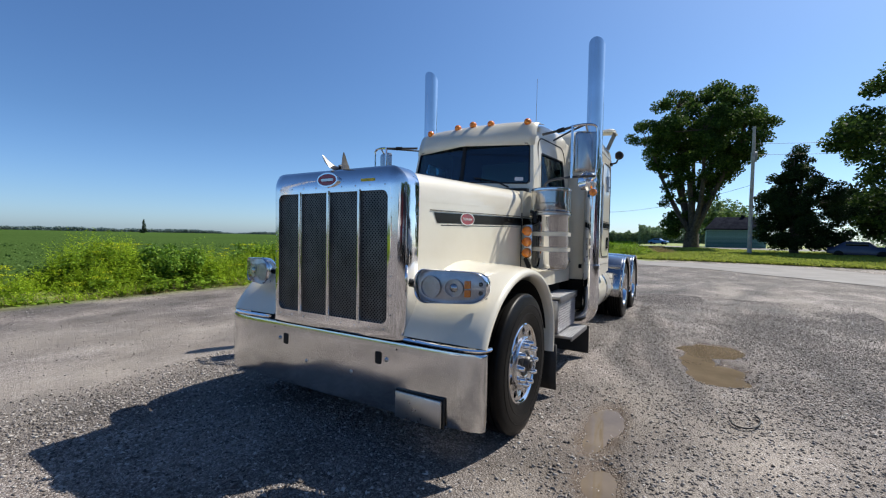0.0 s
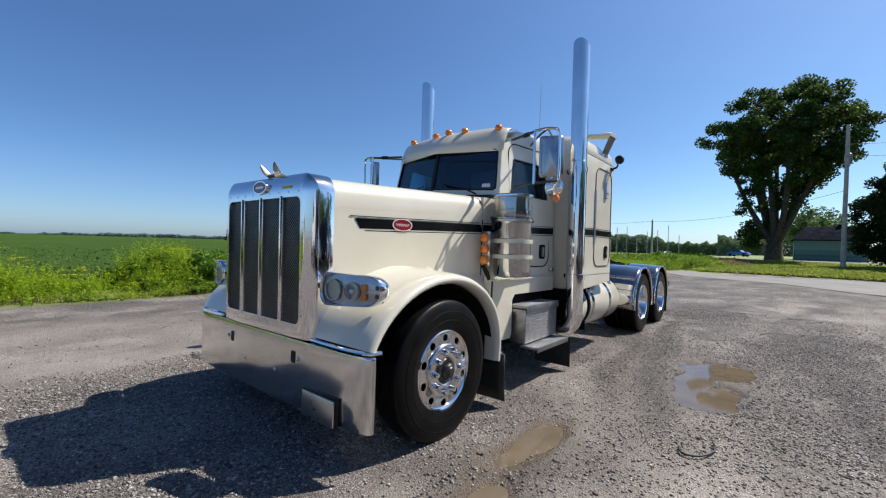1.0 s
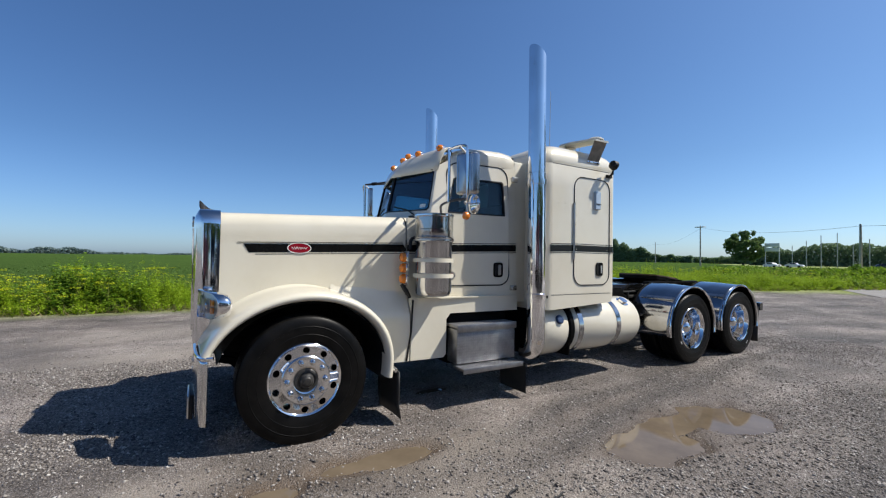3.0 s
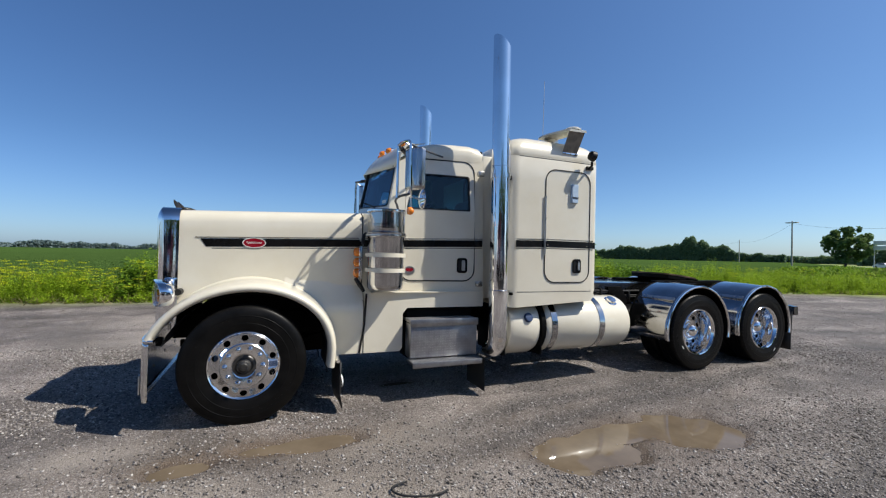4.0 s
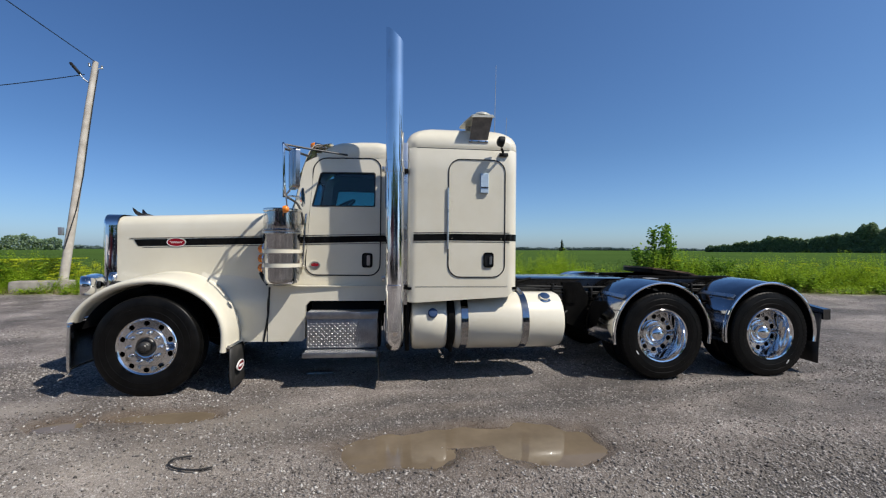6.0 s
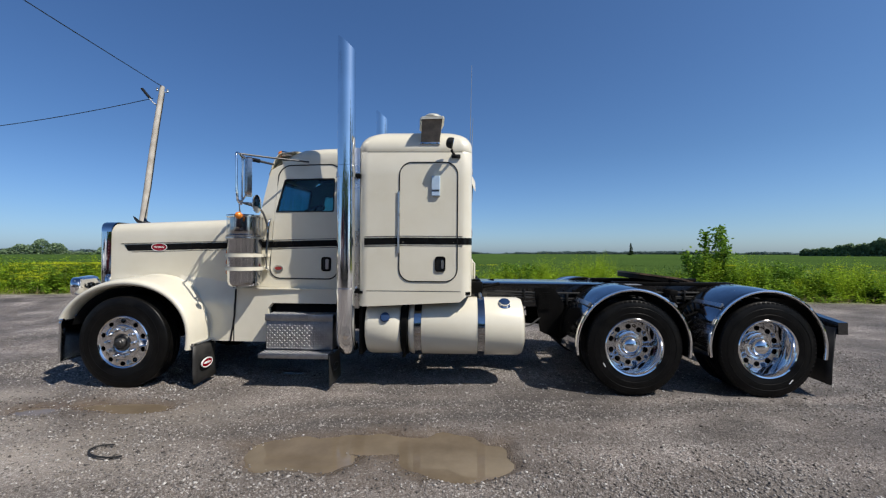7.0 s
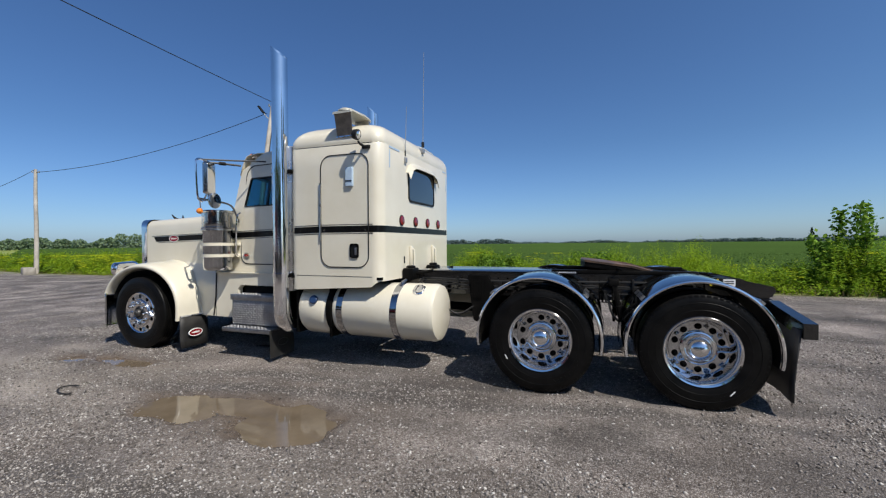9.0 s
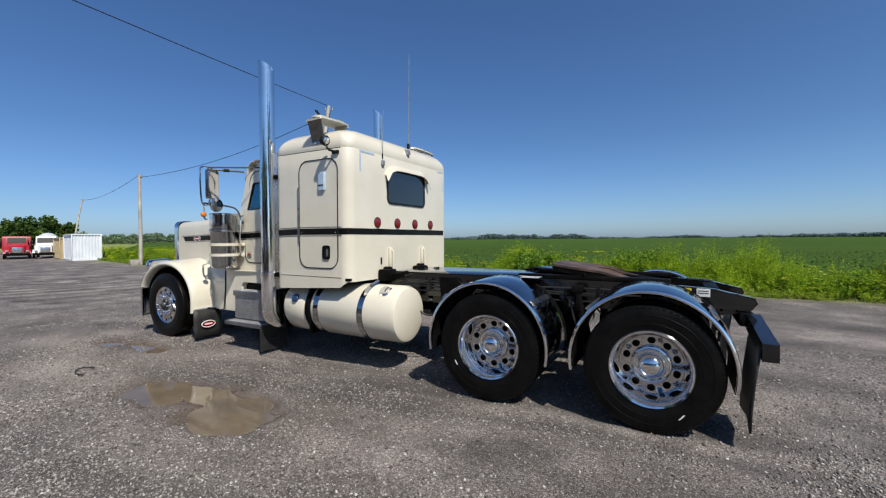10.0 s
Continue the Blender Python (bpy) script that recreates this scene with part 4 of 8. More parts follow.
sapling((13.65, 10.5, -0.15), 3.0, 1.15, "leafy green young tree with ragged upright shoots standing in the weeds", 171)
tree("bush", (2.85, 10.0, -0.1), 1.3, 1.15, BUSH, "low dark green bush in the weeds", 4500, 0.085, 0.05, 0.2, 0.1, 18, 8, "bush")
tree("bush", (6.2, 10.6, -0.1), 1.35, 1.1, BUSH, "small rounded bush among the weeds", 3200, 0.085, 0.05, 0.2, 0.1, 19, 8, "bush")
tree("bush", (15.8, 10.2, -0.2), 1.5, 1.3, BUSH, "low bushy growth beside the young tree", 3600, 0.085, 0.05, 0.2, 0.1, 20, 8, "bush")
tree("tree", polar(66.5, 330, 0), 9.5, 2.3, TREEDARK, "narrow dark tree far out in the field", 2600, 0.45, 0.2, 0.1, 0.05, 21, 14, cone=True)
for k, (az, d, h) in enumerate(((165.4, 104, 7.0), (164.0, 100, 7.5), (162.6, 104, 6.8), (161.2, 100, 6.2))):
    tree("tree", polar(az, d, eye=(7.3, -4.9)), h, 4.2 if k < 3 else 1.8, TREE, "leafy tree behind the parked trucks", 4000, 0.45, 0.3, 0.2, 0.05, 30 + k, 8, groups="trees behind the parked trucks")


def woods(name, az0, az1, dist, h0, h1, n, label, seed, ridge=None, mat=WOODS):
    """A far belt of trees: leaf masses piled along an arc, with an uneven top."""
    r = np.random.default_rng(seed)
    az = np.radians(r.uniform(az0, az1, n))
    deg = np.degrees(az)
    top = h0 + (h1 - h0) * np.clip(0.5 + value_noise(deg, deg * 0, 3.4, seed) + 0.45 * value_noise(deg, deg * 0, 0.8, seed + 1) + 0.25 * value_noise(deg, deg * 0, 0.27, seed + 2), 0, 1)
    if ridge:
        lump = value_noise(deg, deg * 0, 1.1, seed) + 0.6 * value_noise(deg, deg * 0, 0.42, seed + 1) + 0.3 * value_noise(deg, deg * 0, 0.17, seed + 2)
        top = np.interp(deg, *ridge) * (0.95 + 0.42 * lump)
    d = dist * (1 + 0.03 * r.random(n))
    z = top * r.random(n)
    p = np.stack([2 + d * np.cos(az), -4 + d * np.sin(az), z], -1)
    global rng
    keep, rng = rng, r
    quads_object(name, leaf_quads(p, dist * 0.0034, 0.2, 0.9), mat, None, "stuff", label, "woods")
    rng = keep


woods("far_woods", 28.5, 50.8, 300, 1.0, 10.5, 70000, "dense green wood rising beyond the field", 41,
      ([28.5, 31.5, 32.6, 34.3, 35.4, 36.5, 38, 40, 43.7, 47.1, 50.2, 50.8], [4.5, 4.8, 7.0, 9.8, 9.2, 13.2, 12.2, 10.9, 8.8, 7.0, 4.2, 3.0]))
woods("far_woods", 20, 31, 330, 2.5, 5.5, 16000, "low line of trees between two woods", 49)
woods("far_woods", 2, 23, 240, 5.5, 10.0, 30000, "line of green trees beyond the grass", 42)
# the two farthest belts take the bluest leaves, haze as base colour
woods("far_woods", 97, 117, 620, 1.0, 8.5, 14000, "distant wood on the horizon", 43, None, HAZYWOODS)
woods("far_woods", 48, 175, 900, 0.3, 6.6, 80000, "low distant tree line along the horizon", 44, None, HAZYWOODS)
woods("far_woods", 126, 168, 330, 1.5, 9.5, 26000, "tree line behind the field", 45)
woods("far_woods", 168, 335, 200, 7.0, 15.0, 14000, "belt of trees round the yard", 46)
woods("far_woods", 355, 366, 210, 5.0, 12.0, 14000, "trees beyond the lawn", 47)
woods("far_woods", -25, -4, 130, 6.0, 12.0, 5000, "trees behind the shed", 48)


def rough_grass(az0, az1, d0, d1, h0, h1, n, mat, label, seed):
    """A stand of tall uncut grass and weeds between two bearings."""
    global rng
    keep, rng = rng, np.random.default_rng(seed)
    az, d = np.radians(rng.uniform(az0, az1, n)), d0 + (d1 - d0) * rng.random(n) ** 1.4
    x, y = -3 + d * np.cos(az), -2.3 + d * np.sin(az)
    lush = np.clip(0.5 + value_noise(x, y, 4.0, seed) + 0.6 * value_noise(x, y, 1.3, seed + 1), 0, 1)
    fade = np.clip(np.minimum(az - radians(az0), radians(az1) - az) / 0.02, 0.35, 1) * np.clip((d - d0) / 3 + 0.25, 0, 1)
    h = (h0 + (h1 - h0) * lush) * fade
    k = 26
    t = rng.random((n, k)) ** 0.8
    a = rng.uniform(0, 6.283, (n, k))
    p = np.stack([x[:, None] + rng.normal(0, 0.2, (n, k)), y[:, None] + rng.normal(0, 0.2, (n, k)), ground_z(x, y)[:, None] + h[:, None] * t * 0.85], -1).reshape(-1, 3)
    out = np.stack([np.cos(a), np.sin(a), rng.uniform(0.5, 2.2, (n, k))], -1).reshape(-1, 3)
    out /= np.linalg.norm(out, axis=1, keepdims=True)
    ln = 0.32 * rng.uniform(0.6, 1.3, n * k)
    quads_object("rough_grass", lance(p, out, ln, ln * 0.26), mat, None, "stuff", label, "grass")
    rng = keep


rough_grass(5.2, 24, 37, 60, 0.55, 1.15, 3600, WEEDDARK, "tall green uncut weeds beyond the lane", 81)
rough_grass(4.8, 24, 36.5, 58, 0.45, 0.95, 1500, GRASSY, "tall yellowing grass among the weeds beyond the lane", 84)
rough_grass(1.8, 5.6, 43, 52, 0.35, 0.65, 600, STRAW, "patch of dry tan grass on the lawn's edge", 87)
rough_grass(-19, 6, 34.5, 58, 0.05, 0.12, 5200, LAWN, "short mown yellow-green lawn grass", 95)
rough_grass(-3.5, 4.5, 50, 60, 0.10, 0.30, 900, LAWN, "uncut grass under the poplar", 90)
tree("bush", polar(10.3, 40, eye=(-3, -2.3)), 1.35, 0.8, BUSH, "dark rounded bush in the rough grass", 1800, 0.12, 0.05, 0.2, 0.1, 92, 8, "bush")


def pole(at, top, r=0.14, label="weathered wooden utility pole", lamp=False, box_at=None, group="utility poles", arm=0.0):
    root = empty("utility_pole", None, at, label, "pole", group)
    t = Vector(top) - Vector(at)
    side = Vector((0.05, 0.03, 0))
    part("shaft", tube(bmesh.new(), [(0, 0, -0.3), t * 0.35 + side * 0.6, t * 0.7 - side * 0.3, t], [r * 1.15, r, r * 0.85, r * 0.7], 12, 1), WOODPOLE, root)
    bm = bmesh.new()
    for s in (-1, 1):
        spin(bm, [(0.02, -0.07), (0.045, -0.05), (0.03, 0), (0.045, 0.04), (0.015, 0.07)], "z", t + Vector((0.16 * s, 0.1 * s, -0.15)), 10)
        tube(bm, [t + Vector((0, 0, -0.25)), t + Vector((0.16 * s, 0.1 * s, -0.2))], 0.02, 6)
    part("insulator", bm, GREYMETAL, root)
    if lamp:
        bm = bmesh.new()
        a = t + Vector((-0.1, 0, -0.9))
        tube(bm, [a, a + Vector((-0.25, -0.08, 0.18)), a + Vector((-0.45, -0.12, 0.45))], 0.025, 8)
        part("lamp_arm", bm, GREYMETAL, root)
        bm = box(bmesh.new(), -0.24, 0.24, -0.10, 0.10, -0.05, 0.05, 0.03)
        o = part("street_lamp_head", bm, DARK, root, "dark flat street lamp head")
        o.matrix_basis = Matrix.Translation(a + Vector((-0.52, -0.14, 0.56))) @ pose(0, 0, 0, 0, 52, 15)
        bm = tube(bmesh.new(), [(r + 0.02, -0.05, 1.5), t * 0.4 + Vector((r + 0.06, 0, 0)), t * 0.75 + Vector((r, 0, 0)), t + Vector((0.1, 0, -0.3))], 0.018, 6, 1)
        part("cable_riser", bm, CABLE, root)
        part("meter_box", box(bmesh.new(), r * 0.5, r * 0.5 + 0.14, -r - 0.1, -r + 0.02, 2.0, 2.28, 0.015), GREYMETAL, root)
    if arm:
        part("crossarm", box(bmesh.new(), t.x - arm * 0.5, t.x + arm * 0.5, t.y - arm, t.y + arm, t.z - 0.42, t.z - 0.26, 0.02), WOODPOLE, root)
    if box_at:
        part("transformer", spin(bmesh.new(), [(0.22, -0.45), (0.25, -0.4), (0.25, 0.4), (0.2, 0.46)], "z", t * box_at + Vector((0.35, -0.1, 0)), 14), GREYMETAL, root)
    return root


POLE_A, POLE_A_TOP = (-9.3, 10.45, -0.05), (-9.0, 11.7, 8.7)
POLE_B, POLE_B_TOP = (-27.95, 11.25, 0.0), (-27.7, 11.2, 6.5)
pole(POLE_A, POLE_A_TOP, 0.13, "leaning weathered wooden utility pole with a street lamp", True)
pole(POLE_B, POLE_B_TOP, 0.12, "grey wooden utility pole beside the field", False)
PC = polar(161.2, 70, eye=(7.3, -4.9))
pole(PC, (PC[0] + 0.5, PC[1] + 1.2, 6.9), 0.11, "leaning wooden pole behind the containers")
PD = polar(-5.8, 48.5, eye=(-3, -2.3))
pole(PD, (PD[0], PD[1], PD[2] + 12.0), 0.165, "tall wooden pole with a grey transformer", False, 0.77)
PE, PF, PG = polar(27.7, 122, eye=(-0.5, -4.8)), polar(12.4, 62), polar(32.7, 205, eye=(0.8, -5.4))
pole(PE, (PE[0], PE[1], 10.4), 0.17, "far wooden utility pole with a crossarm over the grass", arm=1.1)
pole(PG, (PG[0], PG[1], 9.6), 0.16, "distant wooden pole before the wood")
pole(PF, (PF[0], PF[1], 5.6), 0.13, "far wooden utility pole over the grass")


def wire(a, b, sag, label="black overhead cable between poles"):
    a, b = Vector(a), Vector(b)
    pts = [a.lerp(b, k / 16) - Vector((0, 0, sag * 4 * (k / 16) * (1 - k / 16))) for k in range(17)]
    tagged(part("overhead_cable", tube(bmesh.new(), pts, 0.016, 5), CABLE), label, "cable", "overhead cables")


pole((-3.9, -31, -0.2), (-3.9, -31, 8.6), 0.16, "weathered wooden utility pole at the yard's near side")
wire(POLE_A_TOP, (-3.9, -31, 8.5), 0.35)
wire((POLE_A_TOP[0] - 0.4, POLE_A_TOP[1], 8.2), (POLE_B_TOP[0], POLE_B_TOP[1], 6.3), 0.55)
wire(POLE_B_TOP, (PC[0] + 0.5, PC[1] + 1.2, 6.8), 0.5)
wire((PD[0], PD[1], PD[2] + 6.6), (PF[0], PF[1], 5.4), 0.8)
wire((PF[0], PF[1], 5.4), (PE[0], PE[1], 10.0), 1.0)
wire((PE[0], PE[1], 9.8), (PG[0], PG[1], 8.8), 1.6)
wire((PG[0], PG[1], 8.8), polar(41, 330, 6), 1.4)
wire((PD[0], PD[1], PD[2] + 10.4), (PD[0] + 4, -45, 11), 0.6)
wire((PD[0], PD[1], PD[2] + 9.4), (PD[0] + 4, -45, 10), 0.6)

# concrete block at the foot of the leaning pole
bm = box(bmesh.new(), -0.45, 1.2, -0.3, 0.3, -0.1, 0.40, 0.07)
ob = tagged(part("concrete_block", bm, CONCRETE), "broken grey concrete barrier block beside the pole", "block")
ob.matrix_basis = pose(-9.9, 9.95, -0.03, 0, 0, 12)
bm = box(bmesh.new(), -0.65, 0.65, -0.3, 0.3, -0.1, 0.38, 0.06)
ob = tagged(part("concrete_block", bm, CONCRETE), "grey concrete block at a pole's foot", "block")
ob.matrix_basis = pose(-28.3, 11.0, -0.25, 0, 0, -20)


def container(at, turn, length, mat, label, h=2.59):
    """A corrugated steel shipping container with corner posts, castings and doors."""
    root = empty("shipping_container", None, at, label, "container")
    root.matrix_basis = pose(*at, 0, 0, turn)
    w = 2.44

    def wall(n, f):
        bm, rows = bmesh.new(), []
        prof = []
        for i in range(n):
            for u, d in ((0.0, 0), (0.3, 0), (0.42, 0.035), (0.72, 0.035), (0.84, 0)):
                prof.append(((i + u) / n, d))
        prof.append((1.0, 0))
        for z in (0.16, h - 0.12):
            rows.append([f(u, d, z) for u, d in prof])
        return loft(bm, rows)

    n = int(length / 0.28)
    part("side_wall", wall(n, lambda u, d, z: (u * length, 0.03 + d, z)), mat, root)
    part("side_wall", wall(n, lambda u, d, z: (u * length, w - 0.03 - d, z)), mat, root)
    part("end_wall", wall(9, lambda u, d, z: (length - 0.03 - d, u * w, z)), mat, root)
    part("door", wall(9, lambda u, d, z: (0.03 + d, u * w, z)), mat, root)
    part("roof", box(bmesh.new(), 0, length, 0, w, h - 0.1, h - 0.03), mat, root)
    for x in (0, length):
        for y in (0, w):
            part("corner_post", box(bmesh.new(), x - 0.08, x + 0.08, y - 0.05, y + 0.05, 0.02, h, 0.01), mat, root)
    for y in (0, w):
        part("bottom_rail", box(bmesh.new(), 0, length, y - 0.04, y + 0.04, 0.03, 0.18), mat, root)
        part("top_rail", box(bmesh.new(), 0, length, y - 0.04, y + 0.04, h - 0.14, h), mat, root)
    for x in (0, length):
        part("sill", box(bmesh.new(), x - 0.04, x + 0.04, 0.05, w - 0.05, 0.03, 0.18), mat, root)
        part("header", box(bmesh.new(), x - 0.04, x + 0.04, 0.05, w - 0.05, h - 0.14, h), mat, root)
    return root


CWHITE = surface("white_container_paint", (0.66, 0.69, 0.72), (0.76, 0.78, 0.80), 1.2, 0.5)
CTAN = surface("tan_container_paint", (0.46, 0.36, 0.20), (0.56, 0.45, 0.26), 1.2, 0.55)
CTEAL = surface("teal_board_paint", (0.07, 0.19, 0.18), (0.24, 0.43, 0.40), 2.2, 0.75, 0, 14, 0.3)
# darkened copy of the teal: shade between the boards, painted on the backing
CTEALDARK = surface("gap_shade_teal", (0.02, 0.045, 0.045), (0.05, 0.09, 0.085), 2.0, 0.8)
SHEDROOF = surface("grey_shingle_roof", (0.014, 0.016, 0.024), (0.030, 0.033, 0.044), 2.0, 0.95, 0, 30, 0.3, 0, 0.1, 0.0)
container((-47.9, 16.6, -0.55), 167.5, 6.06, CWHITE, "white corrugated steel shipping container on the yard", 2.9)
container((-54.7, 17.85, -0.55), 167.5, 6.06, CTAN, "tan corrugated steel shipping container behind a white one")

# teal shed under a grey gable roof
sx, sy, sz = polar(-4.5, 74, eye=(-3, -2.3))
shed = empty("shed", None, (sx, sy, sz), "pale teal board shed with a dark grey hipped roof", "shed")
part("wall", box(bmesh.new(), 0.06, 4.5, -3.5, 3.5, -0.3, 2.7), CTEALDARK, shed)
board = part("board", box(bmesh.new(), -0.03, 0.06, -0.105, 0.105, -0.3, 2.7, 0.008, 1), CTEAL, shed)
board.location = (0, -3.38, 0)
for k in range(1, 31):
    shared("board", board, shed, (0.008 * ((k * 7) % 3), -3.38 + 0.2254 * k, 0.02 * ((k * 5) % 3)))
for s in (-1, 1):
    for k in range(20):
        b = shared("board", board, shed, (0.2 + 0.2254 * k, s * 3.53, 0))
        b.rotation_euler = (0, 0, radians(90 * s))
bm = bmesh.new()
loft(bm, [[(-0.45, -3.85, 2.62), (-0.45, 3.85, 2.62), (5.0, 3.85, 2.62), (5.0, -3.85, 2.62)], [(-0.45, -3.85, 2.78), (-0.45, 3.85, 2.78), (5.0, 3.85, 2.78), (5.0, -3.85, 2.78)], [(2.2, -2.4, 4.6), (2.2, 2.4, 4.6), (2.35, 2.4, 4.6), (2.35, -2.4, 4.6)]], close_u=True, cap=True)
part("roof", bm, SHEDROOF, shed)
part("roof_vent", box(bmesh.new(), 2.0, 2.45, -1.2, -0.75, 4.5, 4.85, 0.04), SHEDROOF, shed)


def far_vehicle(name, at, turn, body, label, kind_):
    """A vehicle seen from afar: body, cab, glass and wheels."""
    root = empty(name, None, at, label, "car" if kind_ == "car" else "truck")
    root.matrix_basis = pose(*at, 0, 0, turn)
    if kind_ == "car":
        secs = [(-2.1, 0.5, 0.75), (-1.9, 0.35, 0.9), (-0.9, 0.33, 1.0), (-0.4, 0.33, 1.42), (0.9, 0.33, 1.45), (1.6, 0.33, 1.0), (2.1, 0.45, 0.9)]
        part("body", loft(bmesh.new(), [[(x, -0.85, a), (x, -0.88, (a + b) / 2), (x, -0.7, b), (x, 0.7, b), (x, 0.88, (a + b) / 2), (x, 0.85, a)] for x, a, b in secs], close_u=True, cap=True), body, root)
        part("window", box(bmesh.new(), -0.5, 0.9, -0.82, 0.82, 1.02, 1.36, 0.03), SMOKED, root)
        ws, wr = ((-1.3, 1.3), 0.33)
        hw = 0.85
    else:
        part("chassis", box(bmesh.new(), -4.2, 3.8, -0.5, 0.5, 0.6, 0.95), CHASSIS, root)
        if kind_ == "tanker":
            part("mixer_drum", spin(bmesh.new(), [(0.4, -4.1), (0.8, -3.6), (1.15, -1.8), (1.1, 0.2), (0.6, 1.5)], "x", (0, 0, 2.15), 16), body, root)
        else:
            part("dump_body", loft(bmesh.new(), [[(x, -1.2, 1.0), (x, -1.25, z), (x, 1.25, z), (x, 1.2, 1.0)] for x, z in ((-4.3, 2.7), (-4.2, 2.75), (1.5, 2.75), (1.6, 2.6))], close_u=True, cap=True), body, root)
            for k in range(6):
                part("body_rib", box(bmesh.new(), -4.0 + k, -3.88 + k, -1.32, 1.32, 1.05, 2.7), body, root)
        part("cab", loft(bmesh.new(), [[(x, -1.05, 0.9), (x, -1.07, 1.6), (x, -0.92, z), (x, 0.92, z), (x, 1.07, 1.6), (x, 1.05, 0.9)] for x, z in ((1.7, 2.7), (2.0, 2.78), (2.8, 2.75), (3.25, 1.72))], close_u=True, cap=True), body, root)
        part("hood", loft(bmesh.new(), [[(x, -w, 0.8), (x, -w, z - 0.15), (x, -w + 0.12, z), (x, w - 0.12, z), (x, w, z - 0.15), (x, w, 0.8)] for x, w, z in ((3.2, 0.72, 1.72), (4.2, 0.62, 1.62), (4.48, 0.58, 1.5))], close_u=True, cap=True), body, root)
        for s in (-1, 1):
            part("fender", loft(bmesh.new(), [[(3.4 + 0.62 * math.cos(a), s * y, 0.5 + 0.62 * math.sin(a)) for y in (0.6, 0.95, 1.2)] for a in np.radians(np.linspace(165, 10, 9))]), body, root)
            part("headlamp", box(bmesh.new(), 4.05, 4.16, min(s * 0.72, s * 1.02), max(s * 0.72, s * 1.02), 0.85, 1.05, 0.03), HEAD, root)
            part("mirror", box(bmesh.new(), 3.0, 3.06, min(s * 1.25, s * 1.42), max(s * 1.25, s * 1.42), 1.8, 2.3, 0.02), DARK, root)
        part("windscreen", prism(bmesh.new(), [(2.93, 2.58), (3.16, 1.98), (3.20, 1.98), (2.97, 2.58)], lambda u, v, d: (u, d, v), -0.8, 0.8), DARK, root)
        part("front_bumper", box(bmesh.new(), 4.45, 4.65, -1.15, 1.15, 0.42, 0.72, 0.04), CHASSIS, root)
        part("grille", box(bmesh.new(), 4.47, 4.53, -0.45, 0.45, 0.75, 1.42, 0.02), STEEL, root)
        ws, wr, hw = (-3.4, -2.1, 3.4), 0.5, 1.1
    for x in ws:
        for s in (-1, 1):
            part("wheel", spin(bmesh.new(), [(wr * 0.5, -0.02), (wr, 0.0), (wr, 0.22), (wr * 0.5, 0.24)], "y", (x, s * hw - 0.11, wr), 16), RUBBER, root)
    return root


VRED = surface("red_vehicle_paint", (0.34, 0.012, 0.02), (0.44, 0.02, 0.03), 2.0, 0.35, 0, 80, 0, 0.4)
VWHITE = surface("white_vehicle_paint", (0.68, 0.68, 0.68), (0.78, 0.78, 0.78), 2.0, 0.35, 0, 80, 0, 0.4)
VBLUE = surface("blue_vehicle_paint", (0.02, 0.12, 0.36), (0.03, 0.17, 0.45), 2.0, 0.35, 0, 80, 0, 0.4)
VNAVY = surface("navy_vehicle_paint", (0.012, 0.02, 0.06), (0.02, 0.03, 0.08), 2.0, 0.35, 0, 80, 0, 0.4)
far_vehicle("dump_truck", polar(165.0, 76, eye=(7.3, -4.9)), -15, VRED, "red dump truck parked on the yard", "dump")
far_vehicle("mixer_truck", polar(162.85, 76, eye=(7.3, -4.9)), -20, VWHITE, "white mixer truck parked beside containers", "tanker")
far_vehicle("car", polar(3.2, 112, eye=(-3, -2.3)), 70, VBLUE, "bright blue car parked by the grass", "car")
far_vehicle("van", polar(-14.6, 50, eye=(-3, -2.3)), 70, VNAVY, "dark navy car parked in the trees' shade", "car")
for k, az in enumerate((20.2, 18.4, 12.0, 10.6)):
    far_vehicle("car", polar(az, 150 + 6 * k), 70 + 20 * k, VWHITE if k != 2 else VNAVY, "small parked car far across the grass", "car")

# far sign board on two posts
bx, by, bz = polar(20.0, 118)
sign = empty("roadside_sign", None, (bx, by, 0), "white roadside sign board on two grey posts", "sign")
for z in (3.9, 4.9):
    part("board", box(bmesh.new(), -0.1, 0.1, -1.4, 1.4, z, z + 0.8, 0.02), WHITE, sign)
for y in (-1.3, 1.3):
    part("post", box(bmesh.new(), -0.08, 0.08, y - 0.08, y + 0.08, 0, 5.75), GREYMETAL, sign)
# bare masts by the far boats
for k in range(9):
    x, y, z = polar(9.5 + 1.15 * k, 170 + 7 * (k % 3))
    m = tagged(part("mast", tube(bmesh.new(), [(x, y, 0), (x, y, 7.2 + 1.3 * ((k * 7) % 4))], 0.11, 6), GREYMETAL), "thin bare pole standing far across the grass", "pole", "far bare poles")

# row of parked trucks on the yard's near side, seen in the chrome
VMAROON = surface("maroon_vehicle_paint", (0.05, 0.006, 0.008), (0.09, 0.01, 0.014), 2.0, 0.35, 0, 80, 0, 0.4)
VDARK = surface("dark_vehicle_paint", (0.02, 0.02, 0.025), (0.04, 0.04, 0.045), 2.0, 0.35, 0, 80, 0, 0.4)
